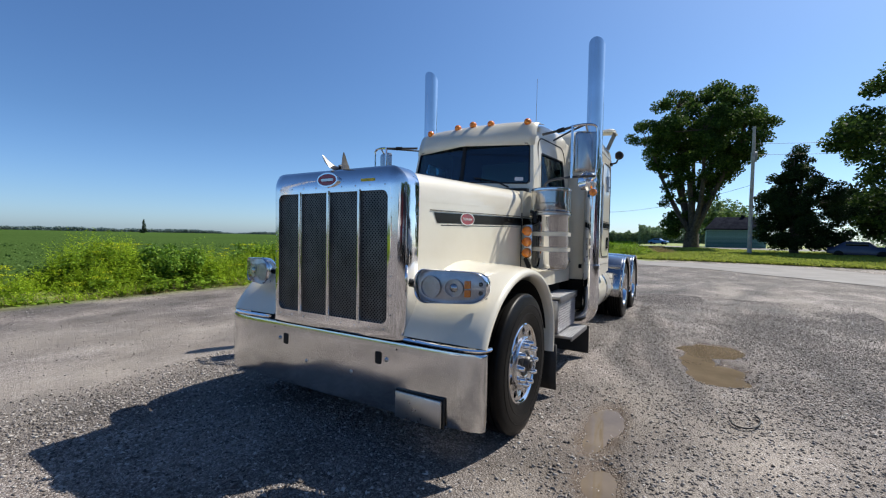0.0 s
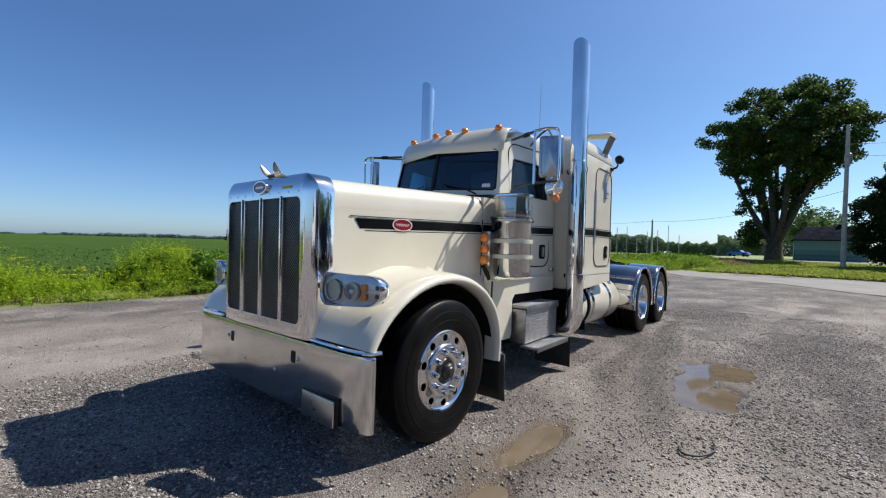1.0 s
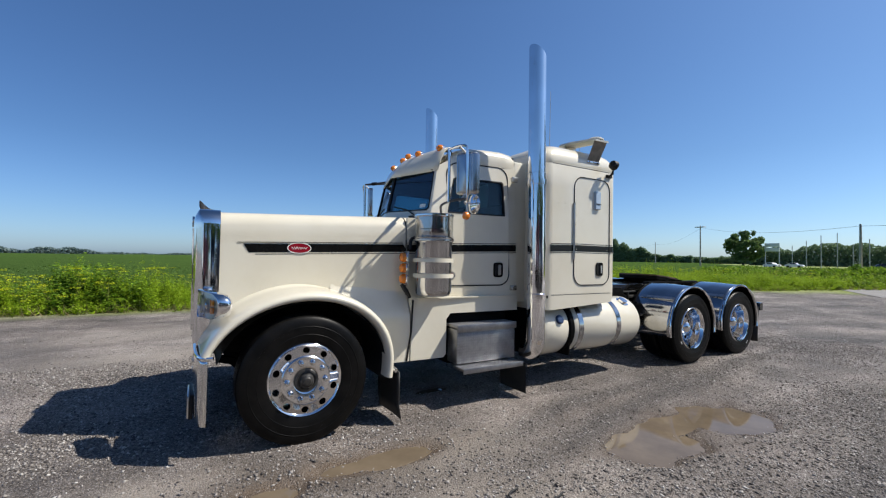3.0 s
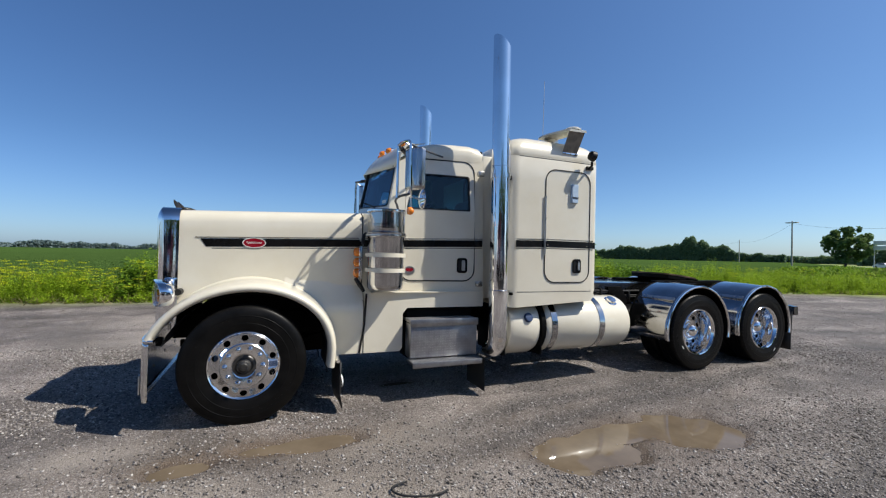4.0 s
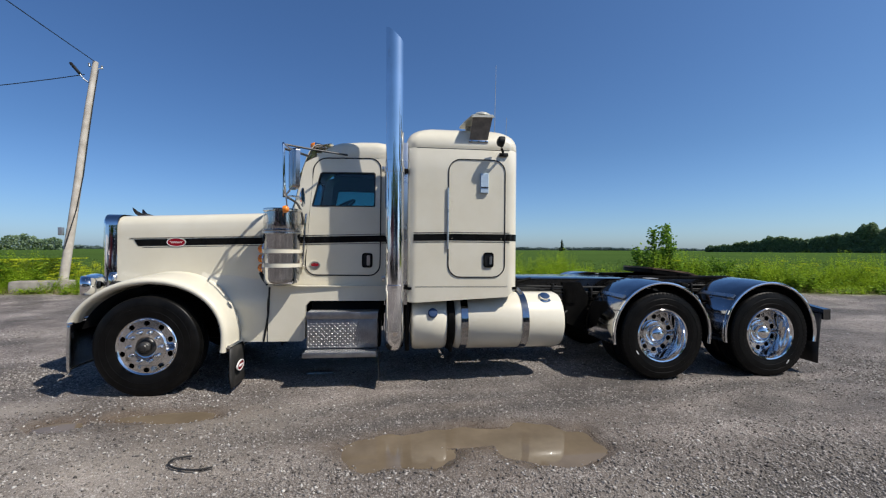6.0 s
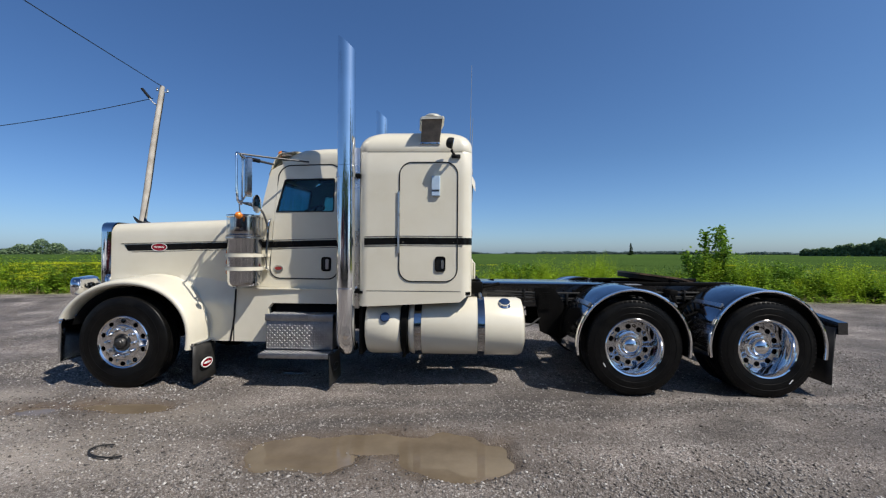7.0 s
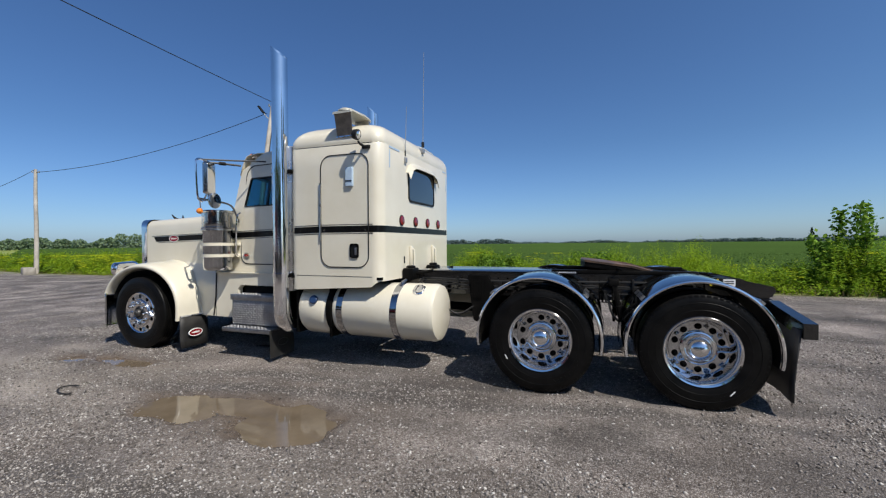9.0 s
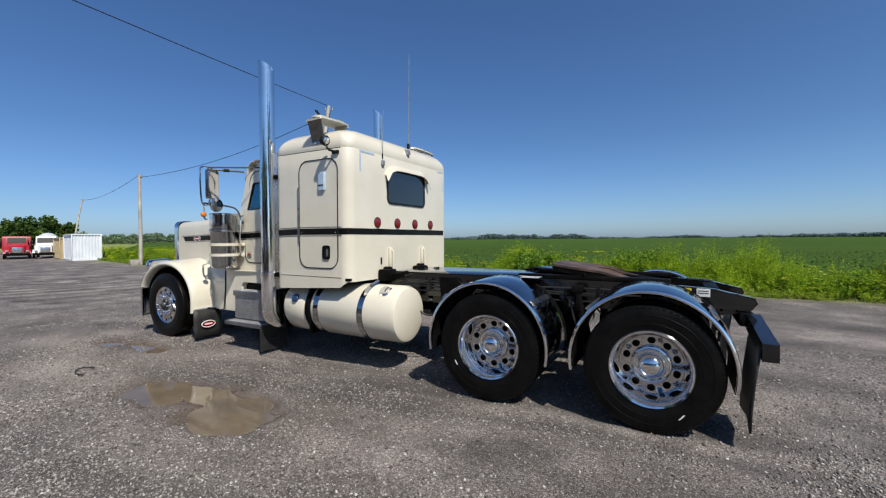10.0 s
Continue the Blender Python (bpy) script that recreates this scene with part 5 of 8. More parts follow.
for k, (x, m_, nm) in enumerate(((-17, VWHITE, "white"), (-12.5, VMAROON, "dark red"), (-8.5, VDARK, "black"), (-4.5, VMAROON, "dark red"), (0.5, VDARK, "black"), (5, VNAVY, "navy"), (9.5, VDARK, "black"), (14, VWHITE, "white"))):
    v = far_vehicle("dump_truck", (x, -19 - (k % 3), -0.1), 90, m_, nm + " truck parked in a row on the yard", "dump")
    v.scale = (1.3, 1.15, 1.35)
for k in range(7):
    tree("tree", (-24 + 9 * k, -40 - 4 * (k % 2), -0.1), 13 + (k * 5) % 4, 7.5, TREE, "leafy tree behind the row of parked trucks", 2500, 0.7, 0.35, 0.2, 0.1, 60 + k, 8, groups="trees behind the row of trucks")

# ---- the truck: x runs to its tail, y to its right-hand side, z up from the ground ----
truck = empty("semi_truck", None, (0, 0, 0), "cream long-nosed semi tractor with chrome stacks and a black side stripe", "truck")
truck.matrix_basis = pose(0, 0, -0.012, 0, 0.31, 0)
T = truck


def side_w(x):
    """Half-width of hood and cab."""
    return lerp(x, [-0.66, 0.0, 1.0, 1.6, 2.2, 2.5], [0.656, 0.695, 0.772, 0.822, 0.893, 0.925])


def side_y(x, z, s, off=0.0):
    w = side_w(x) - max(0.0, z - 2.0) * 0.11
    return s * (w + off)


def hood_top(x):
    return 1.900 + 0.034 * (x + 0.66)


def hood_row(x, drop=0.0, low=0.95):
    w, zt = side_w(x), hood_top(x) - drop
    low = max(low, 0.535 + 0.63 * math.sqrt(max(0.0, 1 - (x / 0.74) ** 2))) if x < 1.0 else low
    half = [(w, low), (w, 1.25), (w, 1.5), (w, zt - 0.22)]
    for k in range(1, 8):
        a = radians(90 * k / 7)
        half.append((w - 0.14 + 0.14 * math.cos(a), zt - 0.168 + 0.155 * math.sin(a)))
    half += [(w * 0.6, zt - 0.005), (w * 0.3, zt)]
    return [(x, -y, z) for y, z in half] + [(x, 0, zt)] + [(x, y, z) for y, z in reversed(half)]


part("hood", loft(bmesh.new(), [hood_row(x) for x in np.linspace(-0.66, 1.06, 14)]), CREAM, T)
part("cowl", loft(bmesh.new(), [hood_row(x, d, 1.0) for x, d in ((1.072, 0.0), (1.2, 0.0), (1.4, 0.004), (1.5, 0.02))]), CREAM, T)
bm = bmesh.new()
for s in (-1, 1):
    for k in range(34):
        x = -0.60 + k * 0.049
        dome(bm, (x, side_y(x, 1.6, s), hood_top(x) - 0.225), 0.0048, (0, s, 0), 0.0022, 6)
part("hood_rivets", bm, CREAM, T, kind="stuff")
# hood hinge seam, a dark rubber line down the cowl
for s in (-1, 1):
    pts = [(1.066, s * (side_w(1.066) + 0.002), z) for z in (1.0, 1.5, 1.70)]
    part("seam_seal", tube(bmesh.new(), pts, 0.006, 6), DARK, T)
    pts = [(1.10, s * 0.899, 1.08), (1.085, s * 0.899, 0.75), (1.04, s * 0.897, 0.46)]
    part("seam_seal", tube(bmesh.new(), pts, 0.011, 6), DARK, T)


def stripe_z(x):
    return 1.582 + 0.027 * min(x, 3.1)


def band(bm, xs, z0, z1, f, thick=0.0025):
    rows = []
    for dz, o in ((z0, 0.0), (z0, thick), (z1, thick), (z1, 0.0)):
        rows.append([f(x, stripe_z(x) + dz, o) for x in xs])
    return loft(bm, rows, cap=False)


for s in (-1, 1):
    for nm, lo, hi, x0 in (("stripe", -0.038, 0.038, -0.45), ("pinstripe", 0.050, 0.056, -0.49), ("pinstripe", -0.056, -0.050, -0.41)):
        bm = bmesh.new()
        xs = list(np.linspace(x0, 1.058, 12))
        band(bm, xs, lo, hi, lambda x, z, o: (x - (z - stripe_z(x)) * 0.6, side_y(x, z, s, 0.001 + o), z))
        band(bm, list(np.linspace(1.075, 2.44, 10)), lo, hi, lambda x, z, o: (x, side_y(x, z, s, 0.006 + o), z))
        band(bm, list(np.linspace(2.72, 3.82, 6)), lo, hi, lambda x, z, o: (x, s * (1.206 + o), z))
        part(nm, bm, BLACK, T)
    em = part("emblem", prism(bmesh.new(), circle(0.0, stripe_z(0.0), 0.102, 28, 0.047), lambda u, v, d: (u, side_y(u, v, s, d), v), 0.002, 0.0055), EMBLEM, T, "red oval enamel badge with a bright rim")
    part("rim", holed(bmesh.new(), circle(0, stripe_z(0), 0.108, 28, 0.052), circle(0, stripe_z(0), 0.1005, 28, 0.0455), (0, stripe_z(0)), lambda u, v, d: (u, side_y(u, v, s, d), v), 0.002, 0.008), WHITE, em)
    part("mark", tube(bmesh.new(), [(-0.07 + 0.0047 * k, side_y(-0.07 + 0.0047 * k, 1.58, s, 0.006), stripe_z(0) + 0.014 * math.sin(k * 1.35) * (1 - 0.012 * k)) for k in range(31)], 0.0022, 5), WHITE, em)

# ---- radiator shell and grille ----
XF = -0.842
bm = bmesh.new()
outer = [p for p in rrect(-0.662, 0.662, 0.735, 1.896, 0.125, 7) if p[1] > 1.2] + [(-0.662, 1.2), (-0.662, 0.95), (-0.662, 0.735), (-0.3, 0.735), (0.3, 0.735), (0.662, 0.735), (0.662, 0.95), (0.662, 1.2)]
outer = [(u + (0.0), v + 0.022 * (1 - (u / 0.66) ** 2) * (1 if v > 1.75 else 0)) for u, v in outer]
opening = rrect(-0.545, 0.545, 0.835, 1.735, 0.05, 5)


def shell_f(u, v, d):
    edge, crown = max(0.0, abs(u) - 0.555) / 0.107, max(0.0, v - 1.77) / 0.14
    return (XF - 0.012 * (v - 0.74) + 0.075 * min(edge, 1) ** 2.2 + 0.05 * min(crown, 1) ** 2.2 + d, u, v)


holed(bm, outer, opening, (0, 1.28), shell_f, 0.0, 0.05, 7)
shell = part("grille_shell", bm, CHROME, T, "polished chrome radiator surround", 65)
bm = bmesh.new()
rows = []
lip = [(u, v) for u, v in outer]
for w in (0.0, 0.35, 0.7, 1.0):
    row = []
    for u, v in lip:
        x0 = shell_f(u, v, 0)[0]
        row.append((x0 + (-0.655 - x0) * w, u * (1 + 0.008 * math.sin(w * 3.14)), v))
    rows.append(row)
loft(bm, rows, close_u=True)
part("shell_side", bm, CHROME, shell)
bm = bmesh.new()
for s in (-1, 1):
    for k in range(22):
        dome(bm, (-0.685, s * 0.662, 0.80 + k * 0.045), 0.007, (0, s, 0), 0.005, 6)
for k in range(9):
    dome(bm, (XF - 0.012, -0.52 + 0.13 * k, 1.772), 0.006, (-1, 0, 0), 0.005, 6)
    dome(bm, (XF - 0.001, -0.52 + 0.13 * k, 0.80), 0.006, (-1, 0, 0), 0.005, 6)
for k in range(7):
    for s in (-1, 1):
        dome(bm, (XF - 0.006, s * 0.575, 0.9 + 0.13 * k), 0.006, (-1, 0, 0), 0.005, 6)
part("shell_rivets", bm, STEEL, shell, kind="stuff")
BARS = (-0.297, 0.0, 0.297)
edges = (-0.55,) + BARS + (0.55,)
for a, b in zip(edges, edges[1:]):
    bm = bmesh.new()
    y0, y1, z0, z1 = a + 0.008, b - 0.008, 0.832, 1.738
    pitch = 0.0265
    for sl in (1, -1):
        c = (z0 - (y1 - y0)) if sl == 1 else z0
        c_end = z1 if sl == 1 else z1 + (y1 - y0)
        while c < c_end:
            pts = []
            for yy in (y0, y1):
                pts.append((yy, c + sl * (yy - y0) * 1.0))
            (ya, za), (yb, zb) = pts
            if za > zb:
                (ya, za), (yb, zb) = (yb, zb), (ya, za)
            if zb > z0 and za < z1:
                m = (yb - ya) / (zb - za)
                if za < z0:
                    ya, za = ya + m * (z0 - za), z0
                if zb > z1:
                    yb, zb = yb - m * (zb - z1), z1
                if zb - za > 0.004:
                    h, x = 0.0031, XF + 0.022 + 0.003 * (sl > 0) - 0.012 * (za - 0.74)
                    vs = [bm.verts.new(p) for p in ((x, ya - h, za + h * sl), (x, ya + h, za - h * sl), (x - 0.012 * (zb - za), yb + h, zb - h * sl), (x - 0.012 * (zb - za), yb - h, zb + h * sl))]
                    bm.faces.new(vs)
            c += pitch
    part("grille_mesh", bm, MESHDARK, shell, "dark grey expanded metal mesh")
for y in BARS:
    bm = bmesh.new()
    loft(bm, [[(XF - 0.012 * (z - 0.74) + dx, y + dy, z) for dx, dy in ((0.03, -0.016), (0.004, -0.016), (-0.012, -0.008), (-0.015, 0), (-0.012, 0.008), (0.004, 0.016), (0.03, 0.016))] for z in (0.815, 1.3, 1.745)], close_u=True, cap=True)
    part("grille_bar", bm, CHROME, shell)
part("radiator", box(bmesh.new(), XF + 0.05, XF + 0.12, -0.56, 0.56, 0.8, 1.76), CHASSIS, T)
em = part("nose_badge", prism(bmesh.new(), circle(0.0, 1.825, 0.092, 28, 0.043), lambda u, v, d: (XF - 0.013 - d, u, v), -0.004, 0.012), EMBLEM, shell, "dark red oval badge with a bright rim")
part("nose_badge_rim", holed(bmesh.new(), circle(0, 1.825, 0.102, 28, 0.052), circle(0, 1.825, 0.091, 28, 0.042), (0, 1.825), lambda u, v, d: (XF - 0.013 - d, u, v), -0.004, 0.016), CHROME, shell)
part("badge_mark", prism(bmesh.new(), rrect(-0.06, 0.06, 1.816, 1.834, 0.006, 2), lambda u, v, d: (XF - 0.025 - d, u, v), -0.001, 0.0035), STEEL, shell)
part("sticker", prism(bmesh.new(), rrect(-0.43, -0.31, 1.80, 1.818, 0.004, 2), lambda u, v, d: (XF - 0.0135 - d, u, v), -0.002, 0.002), YELLOW, shell, "small yellow sticker")
# winged hood ornament: two thin wings swept up and forward from a short body
bm = bmesh.new()
for s in (-1, 1):
    rows = []
    for k in range(13):
        t = k / 12
        y, z, x = s * (0.006 + 0.100 * t ** 0.75), 1.926 + 0.098 * t ** 2.3, -0.70 - 0.115 * t ** 0.9
        c, th = 0.046 * (1 - t) ** 0.6 + 0.003, 0.020 * (1 - t) ** 0.8 + 0.002
        rows.append([(x + c * math.cos(a), y + s * th * math.sin(a) * 0.8, z + c * 0.25 * math.cos(a) + th * math.sin(a)) for a in np.linspace(0, 2 * math.pi, 10, endpoint=False)])
    loft(bm, rows, close_u=True, cap=True)
tube(bm, [(-0.755, 0, 1.945), (-0.73, 0, 1.942), (-0.68, 0, 1.938), (-0.62, 0, 1.930)], [0.006, 0.018, 0.018, 0.004], 10)
tube(bm, [(-0.70, 0, 1.90), (-0.70, 0, 1.935)], 0.016, 8)
part("hood_ornament", bm, ORNAMENT, T, "chrome winged bird ornament")

# ---- bumper ----
half = [(-0.735, 1.252), (-0.748, 1.253), (-0.765, 1.245), (-0.780, 1.225), (-0.793, 1.18), (-0.803, 1.11), (-0.809, 1.02), (-0.813, 0.92)]
half = [(x, y * 0.987) for x, y in half]
plan = [(x, -y) for x, y in half] + [(-0.816, -0.7), (-0.822, 0), (-0.816, 0.7)] + [(x, y) for x, y in reversed(half)]
rows = []
for z, o in ((0.26, 0.03), (0.25, 0.0), (0.29, -0.006), (0.45, -0.01), (0.66, -0.006), (0.70, -0.0055), (0.717, -0.002), (0.722, 0.006)):
    rows.append([(x + o * min(1.0, max(0.0, (1.255 - abs(y)) / 0.12)), y * (1 - 0.5 * o * max(0.0, (abs(y) - 1.1) / 0.15)), z) for x, y in plan])
bumper = part("front_bumper", loft(bmesh.new(), rows), BUMPER, T, "wide flat polished steel bumper, lightly scratched")
sol = bumper.modifiers.new("thickness", "SOLIDIFY")
sol.thickness, sol.offset = 0.006, 0
for s in (-1, 1):
    part("tow_hole", prism(bmesh.new(), rrect(s * 0.47 - 0.028, s * 0.47 + 0.028, 0.555, 0.64, 0.012, 3), lambda u, v, d: (-0.826 - d, u, v), -0.03, 0.004), DARK, bumper)
    for dy, z in ((s * 0.07, 0.595), (-s * 0.24, 0.46)):
        bm = bmesh.new()
        dome(bm, (-0.824, s * 0.47 + dy, z), 0.018, (-1, 0, 0), 0.016, 10, 3)
        part("bumper_bolt", bm, STEEL, bumper)
for k in range(7):
    bm = bmesh.new()
    dome(bm, (-0.822, -0.62 + 0.205 * k, 0.675), 0.009, (-1, 0, 0), 0.006, 8)
    part("bumper_bolt", bm, DARK, bumper)
part("plate_holder", box(bmesh.new(), -0.862, -0.846, -0.99, -0.64, 0.245, 0.415, 0.006), STEEL, bumper, "blank grey metal plate holder")
part("holder_edge", box(bmesh.new(), -0.846, -0.822, -1.0, -0.63, 0.24, 0.425, 0.004), DARK, bumper)

# ---- front fenders, headlamps ----
def fender_point(th, rho, y):
    c, sn = math.cos(th), math.sin(th)
    a = 0.79 if c < 0 else 0.70 + 0.065 * max(0.0, sn)
    return (a * c + rho * c, y, 0.515 + 0.632 * sn + rho * sn)


for s in (-1, 1):
    rows = []
    for k in range(33):
        th = radians(159 - 167.5 * k / 32)
        fr = max(0.0, math.degrees(th) - 95) / 64
        bk = max(0.0, 55 - math.degrees(th)) / 63
        wide = 1 + 0.0 * fr
        sec = [(-0.015, 1.10), (-0.012, 1.20), (0.0, 1.232), (0.018, 1.243), (0.042, 1.236), (0.058, 1.208), (0.068, 1.15), (0.076, 1.06), (0.080, 0.97), (0.082, 0.88), (0.084, 0.80), (0.090, 0.735), (0.100, 0.69), (0.102, 0.655)]
        row = []
        for r, y in sec:
            r2 = r * (1 - 0.65 * fr * (r / 0.20))
            y2 = y + (0.14 * bk if y < 0.8 else 0.06 * bk if y < 0.9 else 0)
            row.append(Vector(fender_point(th, r2, s * y2)))
        rows.append(row)
    fender = part("front_fender", loft(bmesh.new(), rows), CREAM, T, "", 60)
    # bright strip along the fender's foot
    bm = bmesh.new()
    pts = [(-0.70, s * 1.245, 0.745), (-0.765, s * 1.225, 0.742), (-0.805, s * 1.12, 0.742), (-0.82, s * 0.9, 0.745), (-0.822, s * 0.68, 0.75)]
    tube(bm, pts, 0.014, 8, 2)
    part("foot_trim", bm, CHROME, fender)
    # black inner liner over the wheel
    rows = [[(0.70 * math.cos(radians(a)), s * y, 0.515 + 0.60 * math.sin(radians(a))) for y in (1.17, 0.9, 0.55)] for a in np.linspace(165, -12, 18)]
    part("wheel_liner", loft(bmesh.new(), rows), DARK, T)
    # headlamp pod
    def lamp_x(u, o):
        return -0.80 + o + 0.135 * max(0.0, (u - 0.78) / 0.42) ** 2.0

    def lamp_ring(shrink, back):
        ring = []
        for u, v in rrect(0.735 + shrink, 1.20 - shrink, 0.99 + shrink * 0.6, 1.215 - shrink * 0.6, 0.085, 6):
            taper = 1 - 0.16 * max(0.0, (u - 0.80) / 0.40) ** 2
            ring.append((min(-0.45, lamp_x(u, back)), s * u, 1.112 + (v - 1.1025) * taper))
        return ring

    rings = [lamp_ring(q, b) for q, b in ((0.12, 0.125), (0.07, 0.122), (0.030, 0.105), (0.010, 0.078), (0.001, 0.040), (0.0, 0.012), (0.002, -0.008), (0.007, -0.012), (0.012, -0.004), (0.015, 0.03))]
    head = part("headlamp", loft(bmesh.new(), rings, close_u=True), CHROME, T, "chrome headlamp pod with a clear wrapped lens", 60)

    def lamp_sheet(o, inset):
        us = np.linspace(0.735 + inset, 1.20 - inset, 12)
        rows = []
        for q in np.linspace(0, 1, 6):
            rows.append([(lamp_x(u, o) - 0.012 * math.sin(math.pi * q), s * u, 1.112 + (q - 0.5) * (0.225 - 1.3 * inset) * (1 - 0.16 * max(0.0, (u - 0.8) / 0.4) ** 2 - 0.25 * abs(2 * (u - 0.9675) / 0.465) ** 8)) for u in us])
        return loft(bmesh.new(), rows)

    part("reflector", lamp_sheet(0.04, 0.016), LAMPGREY, head)
    lens = part("lens", lamp_sheet(-0.002, 0.014), CLEAR, head)
    lens.visible_shadow = False
    for u, r, mm in ((0.845, 0.074, LAMPGREY), (1.0, 0.060, LAMPGREY)):
        part("lamp_ring", holed(bmesh.new(), circle(u, 1.106, r, 24), circle(u, 1.106, r * 0.86, 24), (u, 1.106), lambda a, b, d: (lamp_x(a, 0.018) - d, s * a, b), 0.0, 0.012), LAMPGREY, head)
        part("projector", spin(bmesh.new(), [(r * 0.98, 0.0), (r * 0.85, 0.014), (r * 0.62, 0.026), (r * 0.5, 0.028), (r * 0.46, 0.010), (r * 0.30, 0.002), (0.002, -0.002)], "x", (lamp_x(u, 0.016), s * u, 1.108), 24), mm, head)
    part("bulb_cap", spin(bmesh.new(), [(0.030, 0.0), (0.028, -0.010), (0.018, -0.018), (0.002, -0.021)], "x", (lamp_x(1.0, 0.020), s * 1.0, 1.108), 18), FENDER, head)
    for v0, v1 in ((1.052, 1.098), (1.106, 1.156)):
        part("turn_signal", prism(bmesh.new(), rrect(1.066, 1.098, v0, v1, 0.006, 3), lambda a, b, d: (lamp_x(a, 0.022) - d, s * a, b), 0.0, 0.014), AMBER, head, "amber turn signal")
    part("lamp_rib", prism(bmesh.new(), rrect(1.105, 1.17, 1.100, 1.112, 0.003, 2), lambda a, b, d: (lamp_x(a, 0.036) - d, s * a, b), 0.0, 0.014), STEEL, head)
    for v in (1.078, 1.134):
        part("lamp_screw", spin(bmesh.new(), [(0.014, 0.004), (0.014, -0.006), (0.007, -0.008), (0.002, -0.004)], "x", (lamp_x(1.15, 0.030), s * 1.15, v), 12), HUBGREY, head)
    part("bracket", tube(bmesh.new(), [(-0.63, s * 0.64, 1.10), (-0.63, s * 0.78, 1.10)], 0.03, 12), DARK, head)
    # mudflap behind the wheel
    flap = part("mudflap", loft(bmesh.new(), [[(0.80 + 0.012 * math.sin(7 * y) + (0.02 if z < 0.1 else 0), s * y, z) for y in np.linspace(0.79, 1.245, 7)] for z in (0.035, 0.15, 0.3, 0.46)]), FLAP, T, "black rubber mudflap with a red oval badge")
    fm = flap.modifiers.new("thickness", "SOLIDIFY")
    fm.thickness = 0.012
    for nm, a, b, m_, d0, d1 in (("badge", 0.105, 0.046, EMBLEM, 0.012, 0.022), ("badge_mark", 0.07, 0.013, WHITE, 0.02, 0.025)):
        part(nm, prism(bmesh.new(), circle(1.03, 0.235, a, 24, b), lambda u, v, d: (0.81 + d + 0.012 * math.sin(7 * u), s * u, v), d0, d1), m_, flap)
    part("badge_rim", holed(bmesh.new(), circle(1.03, 0.235, 0.115, 24, 0.056), circle(1.03, 0.235, 0.103, 24, 0.044), (1.03, 0.235), lambda u, v, d: (0.81 + d + 0.012 * math.sin(7 * u), s * u, v), 0.012, 0.025), WHITE, flap)
    part("flap_bracket", tube(bmesh.new(), [(0.78, s * 1.22, 0.47), (0.80, s * 1.0, 0.475), (0.82, s * 0.82, 0.48)], 0.018, 8), CHROME, T)

# ---- wheels ----
def tyre(bm, r=0.523, w=0.275, lugs_=64):
    h = w / 2
    prof = [(0.293, -h * 0.72), (0.305, -h * 0.86), (0.36, -h * 0.985), (0.41, -h * 1.0), (0.455, -h * 0.985), (0.485, -h * 0.93), (r - 0.012, -h * 0.86), (r - 0.002, -h * 0.78)]
    for k in range(-2, 3):
        c = k * h * 0.3
        prof += [(r, c - 0.016), (r, c + 0.016), (r - 0.014, c + 0.017), (r - 0.014, c + h * 0.3 - 0.017)] if k < 2 else [(r, c - 0.016), (r, c + 0.016)]
    prof += [(r - 0.002, h * 0.78), (r - 0.012, h * 0.86), (0.485, h * 0.93), (0.455, h * 0.985), (0.41, h), (0.36, h * 0.985), (0.305, h * 0.86), (0.293, h * 0.72)]
    spin(bm, prof, "y", (0, 0, 0), 72, False)
    for rr in (0.375, 0.44):
        for sgn in (-1, 1):
            y = sgn * h * (1.0 if rr > 0.4 else 0.99)
            spin(bm, [(rr - 0.003, y), (rr, y + sgn * 0.0018), (rr + 0.003, y)], "y", (0, 0, 0), 72, False)
    for k in range(9):
        for a0 in (20, 200):
            m = Matrix.Rotation(-radians(a0 + 5.5 * k), 4, "Y")
            for sgn in (-1, 1):
                box_ = [(dx, sgn * h * 1.004, zz) for dx, zz in ((-0.013, 0.405), (0.013, 0.405), (0.013 - 0.006 * (k % 3), 0.432), (-0.013, 0.432))]
                loft(bm, [[m @ Vector((p[0], p[1] - sgn * 0.006, p[2])) for p in box_], [m @ Vector(p) for p in box_]], close_u=True, cap=True)
    for k in range(lugs_):
        a = 2 * math.pi * k / lugs_
        for sgn in (-1, 1):
            m = Matrix.Rotation(-a, 4, "Y")
            vs = [m @ Vector(p) for p in ((-0.016, sgn * h * 0.80, r - 0.02), (0.016, sgn * h * 0.80, r - 0.02), (0.016, sgn * h * 0.93, r - 0.035), (-0.016, sgn * h * 0.93, r - 0.035))]
            top = [m @ Vector(p) for p in ((-0.015, sgn * h * 0.79, r - 0.002), (0.015, sgn * h * 0.79, r - 0.002), (0.015, sgn * h * 0.915, r - 0.017), (-0.015, sgn * h * 0.915, r - 0.017))]
            loft(bm, [vs, top], close_u=True, cap=True)
    return bm


